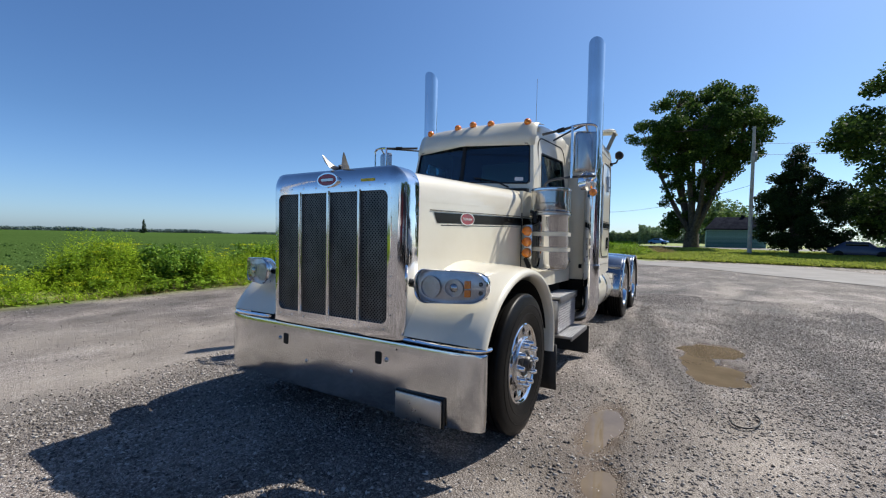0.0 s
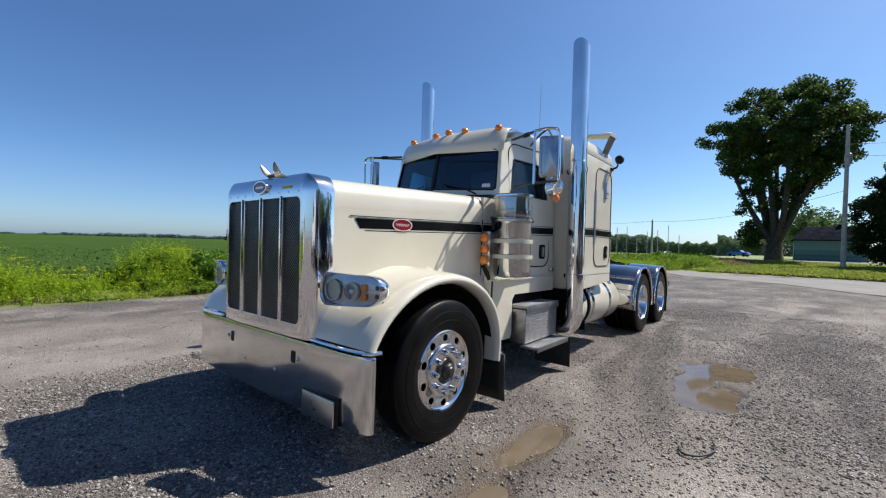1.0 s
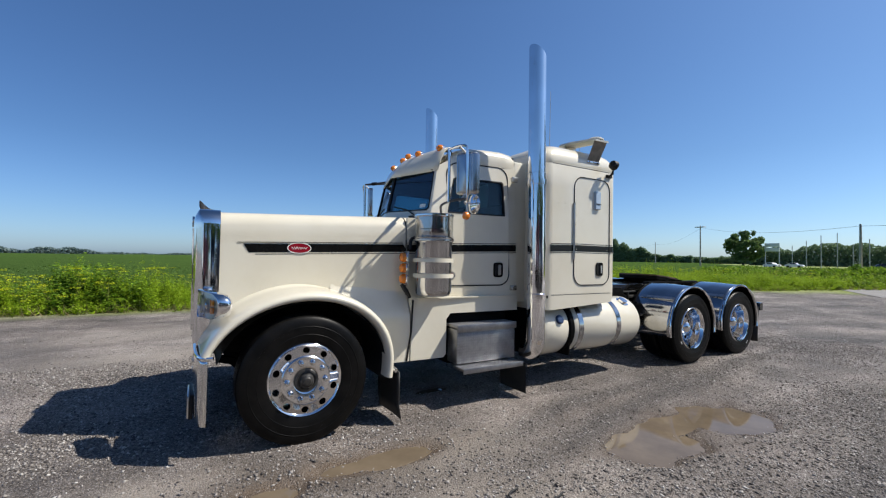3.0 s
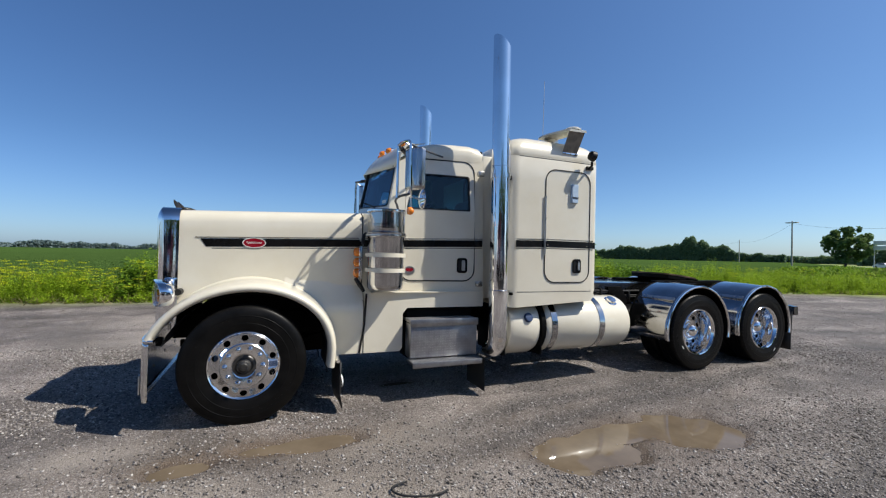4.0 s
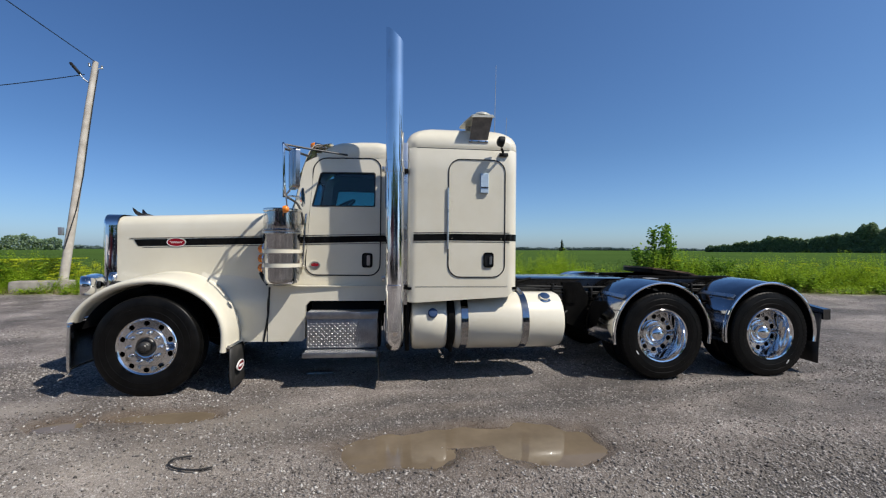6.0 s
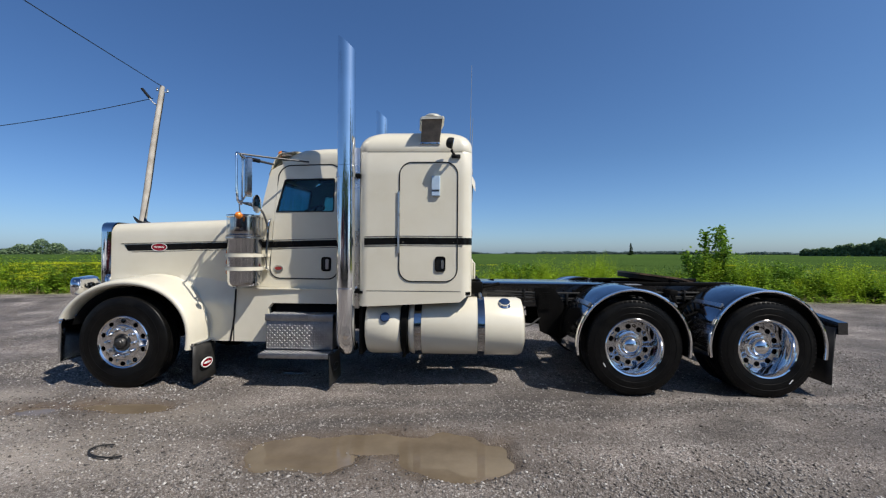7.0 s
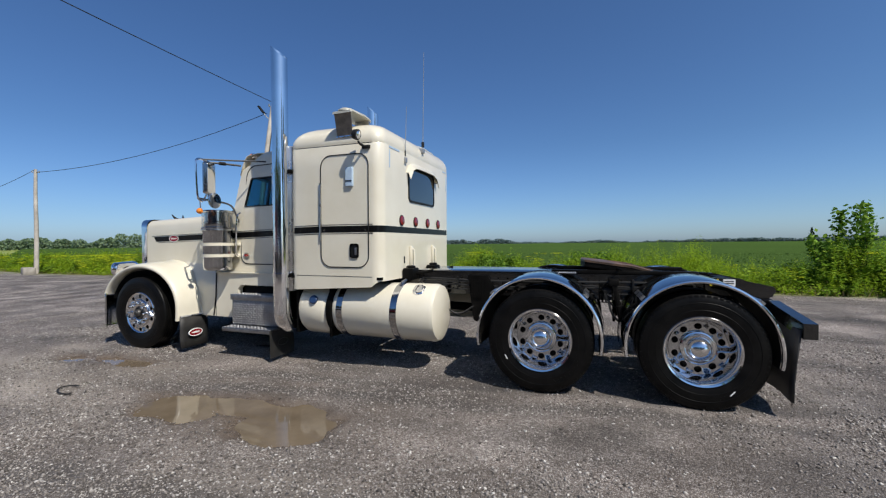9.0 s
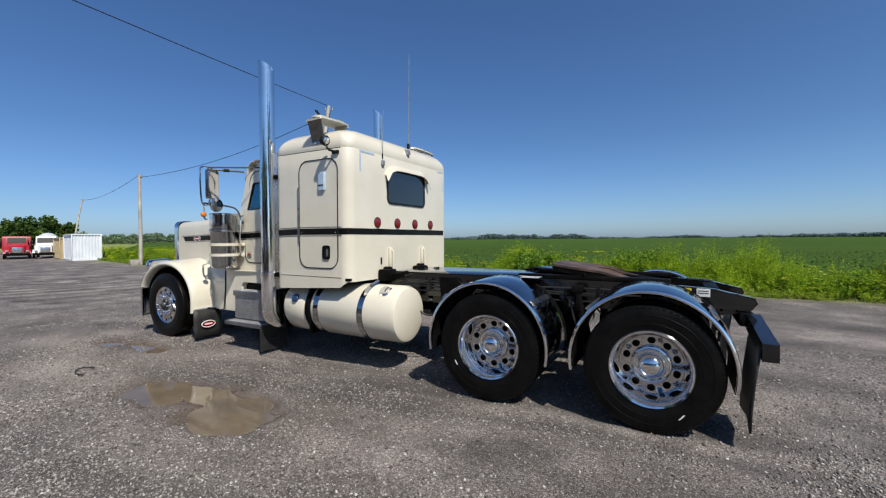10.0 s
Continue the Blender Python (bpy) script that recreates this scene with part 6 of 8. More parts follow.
def disc(bm, y, r0, r1, holes_r, hole, n=10, thick=0.014, belly=0.0):
    """The wheel's face with its round hand holes."""
    for k in range(n):
        a0, a1, am = 2 * math.pi * k / n, 2 * math.pi * (k + 1) / n, 2 * math.pi * (k + 0.5) / n
        wedge = [(r1 * math.cos(a), r1 * math.sin(a)) for a in np.linspace(a0, a1, 7)] + [(r0 * math.cos(a), r0 * math.sin(a)) for a in np.linspace(a1, a0, 5)]
        c = (holes_r * math.cos(am), holes_r * math.sin(am))
        hp = []
        for q in range(16):
            t = 2 * math.pi * q / 16
            du, dv = hole * math.cos(t), hole * 1.12 * math.sin(t)
            hp.append((c[0] + du * math.cos(am) - dv * math.sin(am), c[1] + du * math.sin(am) + dv * math.cos(am)))
        holed(bm, wedge, hp, c, lambda u, v, d: (u, y + belly * (math.hypot(u, v) - r0) / (r1 - r0) + d, v), 0.0, thick)
    bmesh.ops.remove_doubles(bm, verts=bm.verts, dist=0.0004)
    return bm


def wheel_front(at, flip):
    w = empty("wheel", T, at)
    w.matrix_basis = pose(*at, 0, 0, 180 if flip else 0)
    part("tyre", tyre(bmesh.new(), lugs_=0), RUBBER, w)
    rim = part("rim", spin(bmesh.new(), [(0.298, -0.100), (0.302, -0.112), (0.292, -0.120), (0.278, -0.112), (0.268, -0.098), (0.262, -0.02), (0.262, 0.1), (0.298, 0.11)], "y", (0, 0, 0), 48, False), CHROME, w, "polished aluminium rim")
    part("wheel_disc", disc(bmesh.new(), -0.118, 0.10, 0.282, 0.242, 0.026, belly=0.012), WHEELALU, w)
    part("hub", spin(bmesh.new(), [(0.096, -0.09), (0.096, -0.128), (0.088, -0.136), (0.074, -0.138), (0.068, -0.130), (0.060, -0.132), (0.056, -0.158), (0.048, -0.168), (0.034, -0.172), (0.028, -0.180), (0.002, -0.182)], "y", (0, 0, 0), 32), HUBGREY, w, "dark greasy oil-filled hub")
    part("hub_flange", spin(bmesh.new(), [(0.200, -0.112), (0.198, -0.124), (0.190, -0.131), (0.112, -0.133), (0.098, -0.126)], "y", (0, 0, 0), 40, False), WHEELALU, w)
    nut = None
    for k in range(10):
        a = 2 * math.pi * k / 10
        p = (0.152 * math.cos(a), -0.132, 0.152 * math.sin(a))
        if nut is None:
            nut = part("lug_nut", spin(bmesh.new(), [(0.024, 0.004), (0.024, -0.014), (0.020, -0.022), (0.020, -0.034), (0.014, -0.046), (0.002, -0.050)], "y", (0, 0, 0), 12), CHROME, w)
            nut.matrix_basis = Matrix.Translation(p)
        else:
            shared("lug_nut", nut, w, p)
    part("brake_drum", spin(bmesh.new(), [(0.2, -0.06), (0.22, 0.0), (0.22, 0.2), (0.1, 0.22)], "y", (0, 0, 0), 24), CHASSIS, w)
    return w


def wheel_rear(at, flip, mark):
    w = empty("wheel", T, at)
    w.matrix_basis = pose(*at, 0, 0, 180 if flip else 0)
    ty = part("tyre", tyre(bmesh.new()), RUBBER, w)
    o = shared("tyre", ty, w, (0, 0.31, 0))
    rim = part("rim", spin(bmesh.new(), [(0.312, -0.100), (0.320, -0.122), (0.312, -0.131), (0.298, -0.126), (0.288, -0.108), (0.280, -0.088), (0.274, -0.06), (0.256, 0.02), (0.244, 0.06), (0.244, 0.13), (0.298, 0.14)], "y", (0, 0, 0), 48, False), CHROME, w, "deep-dished polished aluminium rim")
    part("wheel_disc", disc(bmesh.new(), 0.062, 0.11, 0.246, 0.200, 0.0285, belly=-0.012), ALU, w)
    part("hub_cover", spin(bmesh.new(), [(0.156, 0.04), (0.156, 0.012), (0.150, 0.002), (0.140, -0.002), (0.134, 0.006), (0.124, 0.008), (0.118, -0.004), (0.110, -0.010), (0.102, -0.006), (0.100, -0.040), (0.094, -0.052), (0.080, -0.072), (0.055, -0.088), (0.028, -0.096), (0.002, -0.099)], "y", (0, 0.022, 0), 40), CHROME, w, "chrome domed hub cover")
    part("balance_mark", prism(bmesh.new(), rrect(-0.006, 0.006, -0.022, 0.022, 0.003, 2), lambda u, v, d: (mark[0] + u - v * mark[2], -0.1365 - d, mark[1] + v), -0.004, 0.004), WHITE, w)
    part("inner_rim", spin(bmesh.new(), [(0.298, 0.2), (0.25, 0.2), (0.25, 0.4), (0.298, 0.42)], "y", (0, 0, 0), 24, False), CHASSIS, w)
    part("brake_drum", spin(bmesh.new(), [(0.20, 0.06), (0.23, 0.1), (0.23, 0.38), (0.1, 0.4)], "y", (0, 0, 0), 24), CHASSIS, w)
    return w


AX = (5.70, 7.12)
for s in (-1, 1):
    w = wheel_front((-0.028, s * 1.105, 0.492), s > 0)
    for x in AX:
        wheel_rear((x, s * 1.10, 0.52), s > 0, (-0.33, -0.19, 0.6) if x < 6 else (0.225, -0.34, -0.8))

# ---- cab ----
def cab_f(s):
    return lambda u, v, d: (u, side_y(u, v, s, d), v)


DOOR = rrect(1.475, 2.345, 1.212, 2.60, 0.13, 6)
DOOR = [(u + (0.10 * max(0.0, (v - 2.0) / 0.6) if u < 1.8 else 0.0), v) for u, v in DOOR]
WIN = [(1.555, 2.02), (2.27, 2.02), (2.28, 2.03), (2.28, 2.405), (2.262, 2.425), (1.665, 2.425), (1.635, 2.41), (1.548, 2.035)]
for s in (-1, 1):
    outer = [(1.075, 1.09), (2.46, 1.09), (2.46, 2.64), (1.66, 2.64), (1.55, 2.60), (1.455, 2.545), (1.352, 2.03), (1.335, 1.93), (1.075, 1.93)]
    door_edge = [(u, v) for u, v in DOOR]
    side = part("cab_side", holed(bmesh.new(), outer, door_edge, (1.93, 1.9), cab_f(s), -0.03, 0.004, 1), CREAM, T)
    cx, cy = 1.91, 1.9
    inset = [(cx + (u - cx) * 0.988, cy + (v - cy) * 0.992) for u, v in DOOR]
    door = part("door", holed(bmesh.new(), inset, WIN, (1.92, 2.2), cab_f(s), -0.035, 0.006, 3), CREAM, T, "cream cab door with a dark seal line")
    part("door_seal", tube(bmesh.new(), [(u, side_y(u, v, s, 0.005), v) for u, v in DOOR + DOOR[:1]], 0.008, 6), DARK, door)
    winm = [(1.92 + (u - 1.92) * 1.01, 2.22 + (v - 2.22) * 1.02) for u, v in WIN]
    wini = [(1.92 + (u - 1.92) * 0.972, 2.22 + (v - 2.22) * 0.95) for u, v in WIN]
    part("window_seal", holed(bmesh.new(), winm, wini, (1.92, 2.22), cab_f(s), -0.02, 0.009), DARK, door)
    gl = part("window_glass", prism(bmesh.new(), WIN, cab_f(s), -0.012, -0.008), GLASS, door, "teal-tinted window glass")
    gl.visible_shadow = False
    hp = part("door_handle", holed(bmesh.new(), rrect(2.135, 2.258, 1.305, 1.475, 0.03, 4), rrect(2.150, 2.243, 1.32, 1.46, 0.022, 4), (2.1965, 1.39), cab_f(s), -0.02, 0.014), BLACK, door, "black recessed paddle handle with a bright grip")
    part("handle_cup", prism(bmesh.new(), rrect(2.145, 2.248, 1.315, 1.465, 0.02, 3), cab_f(s), 0.0065, 0.0085), DARK, door)
    part("handle_grip", prism(bmesh.new(), rrect(2.19, 2.228, 1.33, 1.45, 0.012, 3), cab_f(s), 0.012, 0.022), STEEL, door)
    part("door_badge", prism(bmesh.new(), circle(1.585, 1.326, 0.062, 24, 0.047), cab_f(s), 0.004, 0.012), STEEL, door, "small oval door badge")
    part("door_badge_mark", prism(bmesh.new(), circle(1.585, 1.334, 0.046, 24, 0.020), cab_f(s), 0.010, 0.014), EMBLEM, door)
    bm = bmesh.new()
    for k in range(20):
        x = 1.12 + 0.068 * k
        dome(bm, (x, side_y(x, 1.15, s, 0.004), 1.155), 0.006, (0, s, 0), 0.004, 6)
    for k in range(14):
        dome(bm, (2.405, side_y(2.4, 1.2 + 0.1 * k, s, 0.004), 1.2 + 0.1 * k), 0.006, (0, s, 0), 0.004, 6)
    for k in range(11):
        x = 1.55 + 0.07 * k
        dome(bm, (x, side_y(x, 1.95, s, 0.007), 1.955), 0.005, (0, s, 0), 0.003, 6)
    part("cab_rivets", bm, CREAM, side, kind="stuff")
    for z in (1.18, 2.46):
        part("door_hinge", box(bmesh.new(), 2.36, 2.44, min(s * 0.905, s * 0.955), max(s * 0.905, s * 0.955), z - 0.03, z + 0.03, 0.008), STEEL, side)
    # sill and lower skirt with the step's cut-out
    skirt = [(1.085, 0.455), (1.47, 0.455), (1.50, 0.49), (1.50, 0.86), (1.55, 0.92), (2.46, 0.92), (2.46, 1.085), (1.16, 1.085), (1.085, 1.12)]
    rows = []
    for v in np.linspace(0.455, 1.27, 18):
        u0 = 0.70 * math.sqrt(max(0.16, 1 - ((v - 0.515) / 0.632) ** 2)) + 0.012
        over = max(0.0, v - 0.86)
        rows.append([(u, s * max(side_w(u) - 0.004, 0.893 + 0.03 * (u - 1.0) - 0.42 * over * min(1.0, over / 0.2)), v) for u in np.linspace(u0, 1.072, 9)])
    part("fender_panel", loft(bmesh.new(), rows), CREAM, T, "", 60)
    part("lower_skirt", prism(bmesh.new(), skirt, lambda u, v, d: (u, s * (0.858 + 0.03 * (u - 1.0) + d), v), -0.05, 0.035), CREAM, T, "", 30)
    part("sill_ledge", prism(bmesh.new(), [(1.16, 1.085), (2.46, 1.085), (2.46, 1.096), (1.16, 1.096)], lambda u, v, d: (u, s * (0.83 + d), v), 0.0, 0.11), CREAM, T)
# windscreen
def wind_f(s):
    return lambda u, v, d: (1.175 + 0.18 * (abs(u) / 0.8) ** 1.2 + (v - 2.06) * 0.20 - d, s * u * (1 - 0.07 * (v - 2.0)), v)


for s in (-1, 1):
    outer = [(0.0, 1.93), (0.79, 1.93), (0.80, 2.0), (0.785, 2.545), (0.0, 2.555)]
    hole = [(0.010, 2.07), (0.016, 2.06), (0.73, 2.035), (0.765, 2.06), (0.752, 2.47), (0.72, 2.505), (0.016, 2.525), (0.010, 2.515)]
    fr = part("windscreen_frame", holed(bmesh.new(), outer, hole, (0.38, 2.3), wind_f(s), -0.03, 0.004, 1), CREAM, T)
    hi = [(0.38 + (u - 0.38) * 0.97, 2.3 + (v - 2.3) * 0.94) for u, v in hole]
    part("windscreen_seal", holed(bmesh.new(), hole, hi, (0.38, 2.3), wind_f(s), -0.02, 0.01), DARK, fr)
    g = part("windscreen_glass", prism(bmesh.new(), hole, wind_f(s), -0.010, -0.006), WINDSCREEN, fr, "tinted split windscreen")
    g.visible_shadow = False
    bm = tube(bmesh.new(), [(1.262, s * 0.55, 2.0), (1.242, s * 0.42, 2.06), (1.195, s * 0.15, 2.12)], 0.008, 6)
    part("wiper", bm, DARK, fr)
part("centre_divider", loft(bmesh.new(), [[wind_f(1)(u, v, d) for u, d in ((-0.014, 0.004), (-0.010, 0.009), (0.010, 0.009), (0.014, 0.004))] for v in (2.05, 2.3, 2.52)]), DARK, T)
part("windscreen_header", loft(bmesh.new(), [[wind_f(1)(u, 2.545, -0.01) for u in np.linspace(-0.775, 0.775, 15)], [(1.62, u, 2.70) for u in np.linspace(-0.74, 0.74, 15)]]), CREAM, T)
part("windscreen_sticker", prism(bmesh.new(), rrect(0.60, 0.69, 2.075, 2.115, 0.004, 2), wind_f(-1), -0.005, -0.003), WHITE, T, "small white sticker")
# roof, visor
rows = []
for x, drop, nar in ((1.58, 0.20, 0.03), (1.64, 0.12, 0.015), (1.72, 0.055, 0.004), (1.86, 0.012, 0), (2.1, 0.0, 0), (2.3, 0.0, 0), (2.42, 0.02, 0.004), (2.47, 0.06, 0.02)):
    w, zt = side_w(x) - 0.055 - nar, 2.835 - drop
    half = [(w - 0.004, 2.60), (w, 2.66)]
    for k in range(1, 7):
        a = radians(90 * k / 6)
        hgt = min(0.12, max(0.02, zt - 2.68))
        half.append((w - 0.13 + 0.13 * math.cos(a), zt - hgt - 0.02 + hgt * math.sin(a)))
    half.append((w * 0.45, zt - 0.004))
    rows.append([(x, -y, z) for y, z in half] + [(x, 0, zt)] + [(x, y, z) for y, z in reversed(half)])
part("cab_roof", loft(bmesh.new(), rows), CREAM, T)
rows = []
for q in (-0.55, -0.25, 0.0, 0.2, 0.4, 0.6, 0.8, 1.0):
    row = []
    for yy in np.linspace(-1, 1, 17):
        y = yy * 0.775
        p = max(q, 0.0)
        plan_x = 1.635 - 0.205 * q - 0.225 * p * (1 - abs(yy))
        z = 2.806 - 0.325 * p ** 2.5 + 0.02 * (-min(q, 0.0)) / 0.55 - 0.05 * abs(yy) ** 5 * (1 - p) + 0.01 * p * (1 - abs(yy))
        row.append((plan_x, y, z))
    rows.append(row)
vis = part("sun_visor", loft(bmesh.new(), rows), CREAM, T, "cream painted sun visor over the windscreen")
vm = vis.modifiers.new("thickness", "SOLIDIFY")
vm.thickness = 0.008
for y in (-0.65, -0.22, 0.0, 0.22, 0.65):
    x, z = 1.462 + 0.13 * abs(y), 2.788 - 0.03 * abs(y)
    ml = part("marker_lamp", tube(bmesh.new(), [(x + 0.13, y, z - 0.02), (x + 0.08, y, z - 0.005), (x + 0.02, y, z), (x, y, z)], [0.012, 0.03, 0.04, 0.042], 14), CHROME, T, "bullet-shaped amber marker lamp")
    part("amber_lens", spin(bmesh.new(), [(0.041, 0.0), (0.042, -0.012), (0.034, -0.04), (0.018, -0.056), (0.002, -0.06)], "x", (x, y, z), 16), AMBER, ml)
# inside of the cab
part("dashboard", loft(bmesh.new(), [[(x, -0.76, z0), (x, -0.76, z1), (x, 0, z1 + 0.03), (x, 0.76, z1), (x, 0.76, z0)] for x, z0, z1 in ((1.25, 1.5, 1.98), (1.45, 1.5, 1.99), (1.62, 1.5, 2.0), (1.72, 1.5, 1.9), (1.74, 1.5, 1.6))], cap=True), DARK, T)
part("cab_floor", box(bmesh.new(), 1.1, 2.5, -0.78, 0.78, 1.0, 1.08), DARK, T)
part("cab_back", holed(bmesh.new(), [(-0.85, 1.0), (0.85, 1.0), (0.83, 2.75), (-0.83, 2.75)], [(-0.35, 1.1), (0.35, 1.1), (0.35, 2.5), (-0.35, 2.5)], (0, 1.8), lambda u, v, d: (2.44 + d, u, v), 0, 0.02), DARK, T)
part("headliner", box(bmesh.new(), 1.62, 2.44, -0.74, 0.74, 2.64, 2.66), SEAT, T)
for s in (-1, 1):
    seat = empty("seat", T, (2.12, s * 0.42, 1.1))
    part("cushion", box(bmesh.new(), -0.25, 0.25, -0.24, 0.24, 0.3, 0.45, 0.05), SEAT, seat)
    bk = part("backrest", box(bmesh.new(), -0.07, 0.07, -0.23, 0.23, 0.0, 0.68, 0.05), SEAT, seat)
    bk.matrix_basis = pose(0.22, 0, 0.42, 0, 10, 0)
    part("pedestal", box(bmesh.new(), -0.15, 0.15, -0.15, 0.15, -0.02, 0.3, 0.02), DARK, seat)
sw = empty("steering_wheel", T)
sw.matrix_basis = pose(1.80, -0.42, 2.02, 0, -32, 0)
bm = bmesh.new()
loft(bm, [[((0.23 + 0.015 * math.cos(b)) * math.cos(a), (0.23 + 0.015 * math.cos(b)) * math.sin(a), 0.015 * math.sin(b)) for b in np.linspace(0, 2 * math.pi, 8, endpoint=False)] for a in np.linspace(0, 2 * math.pi, 32, endpoint=False)], close_u=True, close_v=True)
part("ring", bm, DARK, sw)
bm = bmesh.new()
for a in (90, 210, 330):
    tube(bm, [(0, 0, -0.03), (0.22 * math.cos(radians(a)), 0.22 * math.sin(radians(a)), 0)], 0.012, 6)
tube(bm, [(0, 0, 0), (0, 0, -0.5)], 0.03, 8)
part("spokes", bm, DARK, sw)

# ---- air cleaners, turn lamps, mirrors ----
for s in (-1, 1):
    ac = part("air_cleaner", spin(bmesh.new(), [(0.06, 1.115), (0.12, 1.122), (0.168, 1.136), (0.182, 1.155), (0.187, 1.19), (0.187, 1.66), (0.196, 1.685), (0.205, 1.705), (0.205, 1.72), (0.198, 1.725)], "z", (1.265, s * 1.02, 0), 36), FENDER, T, "chrome upright air cleaner canister with a clear band")
    part("clear_band", spin(bmesh.new(), [(0.196, 1.725), (0.196, 1.935)], "z", (1.265, s * 1.02, 0), 36, False), INTAKE, ac)
    part("pleats", spin(bmesh.new(), [(0.165, 1.725), (0.17, 1.74), (0.17, 1.80), (0.16, 1.81), (0.16, 1.93)], "z", (1.265, s * 1.02, 0), 28), ALU, ac)
    part("lid", spin(bmesh.new(), [(0.198, 1.93), (0.203, 1.934), (0.203, 1.95), (0.196, 1.958), (0.15, 1.964), (0.002, 1.967)], "z", (1.265, s * 1.02, 0), 36), BUMPER, ac)
    for z in (1.335, 1.49):
        part("strap", loft(bmesh.new(), [[(1.265 + r * math.cos(a), s * 1.02 + r * math.sin(a), z + dz) for a in np.linspace(0, 2 * math.pi, 36, endpoint=False)] for r, dz in ((0.199, -0.02), (0.208, -0.02), (0.208, 0.02), (0.199, 0.02))], close_u=True, close_v=True), CREAM, ac, "cream painted strap")
        part("strap_arm", box(bmesh.new(), 1.15, 1.47, min(s * 0.80, s * 0.86), max(s * 0.80, s * 0.86), z - 0.02, z + 0.02, 0.004), CREAM, ac)
    part("clamp", loft(bmesh.new(), [[(1.265 + r * math.cos(a), s * 1.02 + r * math.sin(a), z) for a in np.linspace(0, 2 * math.pi, 36, endpoint=False)] for r, z in ((0.199, 1.68), (0.211, 1.685), (0.211, 1.70), (0.199, 1.705))], close_u=True, close_v=True), STEEL, ac)
    part("drain_hose", tube(bmesh.new(), [(1.12, s * 0.86, 1.72), (1.05, s * 0.92, 1.70), (1.04, s * 0.93, 1.60)], 0.018, 8, 2), DARK, ac)
    tl = part("turn_lamp_bracket", box(bmesh.new(), 1.025, 1.045, min(s * 0.815, s * 0.905), max(s * 0.815, s * 0.905), 1.23, 1.58, 0.006), STEEL, T)
    for k in range(3):
        z = 1.295 + 0.11 * k
        part("bezel", spin(bmesh.new(), [(0.05, 0.0), (0.052, -0.010), (0.048, -0.014)], "x", (1.025, s * 0.862, z), 18), CHROME, tl)
        part("amber_lens", spin(bmesh.new(), [(0.049, -0.010), (0.049, -0.030), (0.042, -0.052), (0.024, -0.064), (0.002, -0.067)], "x", (1.025, s * 0.862, z), 18), AMBER, tl, "round amber lamp")
    part("grab_latch", tube(bmesh.new(), [(0.985, s * 0.855, 1.24), (1.03, s * 0.875, 1.17), (1.075, s * 0.875, 1.10)], [0.02, 0.025, 0.018], 8), DARK, T)
    # west-coast mirror: a tall head between two upright tubes, stayed to the cab by twin arms
    def mirror_f(u, v, d):
        return (1.46 + u * 0.43 + d * 0.903, s * (1.325 + u * 0.903 - d * 0.43), v)

    mr = part("mirror_head", loft(bmesh.new(), [[mirror_f(u, v, d) for u, v in rrect(-0.122 * k, 0.122 * k, 2.355 - 0.208 * k2, 2.355 + 0.208 * k2, 0.035 * k, 4)] for d, k, k2 in ((-0.045, 0.50, 0.88), (-0.036, 0.80, 0.97), (-0.012, 0.98, 1.0), (0.030, 1.0, 1.0))], close_u=True, cap=True), MIRRORBACK, T, "tall satin chrome door mirror")
    part("mirror_glass", prism(bmesh.new(), rrect(-0.110, 0.110, 2.16, 2.55, 0.028, 4), mirror_f, 0.0305, 0.0335), CHROME, mr, "mirror glass")
    for nm, pts, rad in (("mirror_tube", [(1.32, 1.205, 2.60), (1.35, 1.32, 2.618), (1.372, 1.43, 2.604), (1.378, 1.447, 2.55), (1.39, 1.443, 2.10), (1.40, 1.40, 2.055), (1.41, 1.38, 2.05)], 0.013),
                         ("mirror_tube", [(1.32, 1.207, 2.612), (1.32, 1.21, 2.07)], 0.014),
                         ("mirror_arm", [(1.32, 1.21, 2.595), (1.40, 1.08, 2.598), (1.51, 0.84, 2.60)], 0.014),
                         ("mirror_arm", [(1.35, 1.33, 2.613), (1.60, 1.10, 2.62), (1.95, 0.835, 2.63)], 0.011),
                         ("mirror_arm", [(1.39, 1.43, 2.09), (1.33, 1.21, 2.085), (1.36, 0.98, 2.07), (1.41, 0.90, 2.03), (1.45, 0.87, 1.90), (1.45, 0.83, 1.80)], 0.013)):
        part(nm, tube(bmesh.new(), [(x, s * y, z) for x, y, z in pts], rad, 8, 2 if len(pts) > 2 else 0), CHROME if nm == "mirror_tube" else ARMSTEEL, mr)
    for z in (2.15, 2.56):
        part("mirror_stud", tube(bmesh.new(), [(1.37, s * 1.33, z + (0.045 if z > 2.4 else -0.08)), (1.43, s * 1.335, z)], 0.010, 8, 0), STEEL, mr)
    part("arm_joint", tube(bmesh.new(), [(1.43, s * 1.03, 2.598), (1.39, s * 1.10, 2.598)], 0.024, 10), DARK, mr)
    part("convex_mirror", spin(bmesh.new(), [(0.002, 0.0), (0.06, 0.006), (0.096, 0.022), (0.102, 0.032), (0.094, 0.036), (0.002, 0.045)], "x", (1.52, s * 1.32, 2.06), 24), CHROME, mr, "round chrome convex mirror")
    part("convex_stalk", tube(bmesh.new(), [(1.52, s * 1.32, 2.06), (1.44, s * 1.34, 2.07), (1.40, s * 1.37, 2.06)], 0.009, 6), STEEL, mr)
    part("mirror_lamp", spin(bmesh.new(), [(0.018, 0.03), (0.036, 0.012), (0.040, 0.0), (0.034, -0.026), (0.002, -0.038)], "x", (1.40, s * 1.412, 1.925), 16), AMBER, mr, "round amber lamp under the mirror")
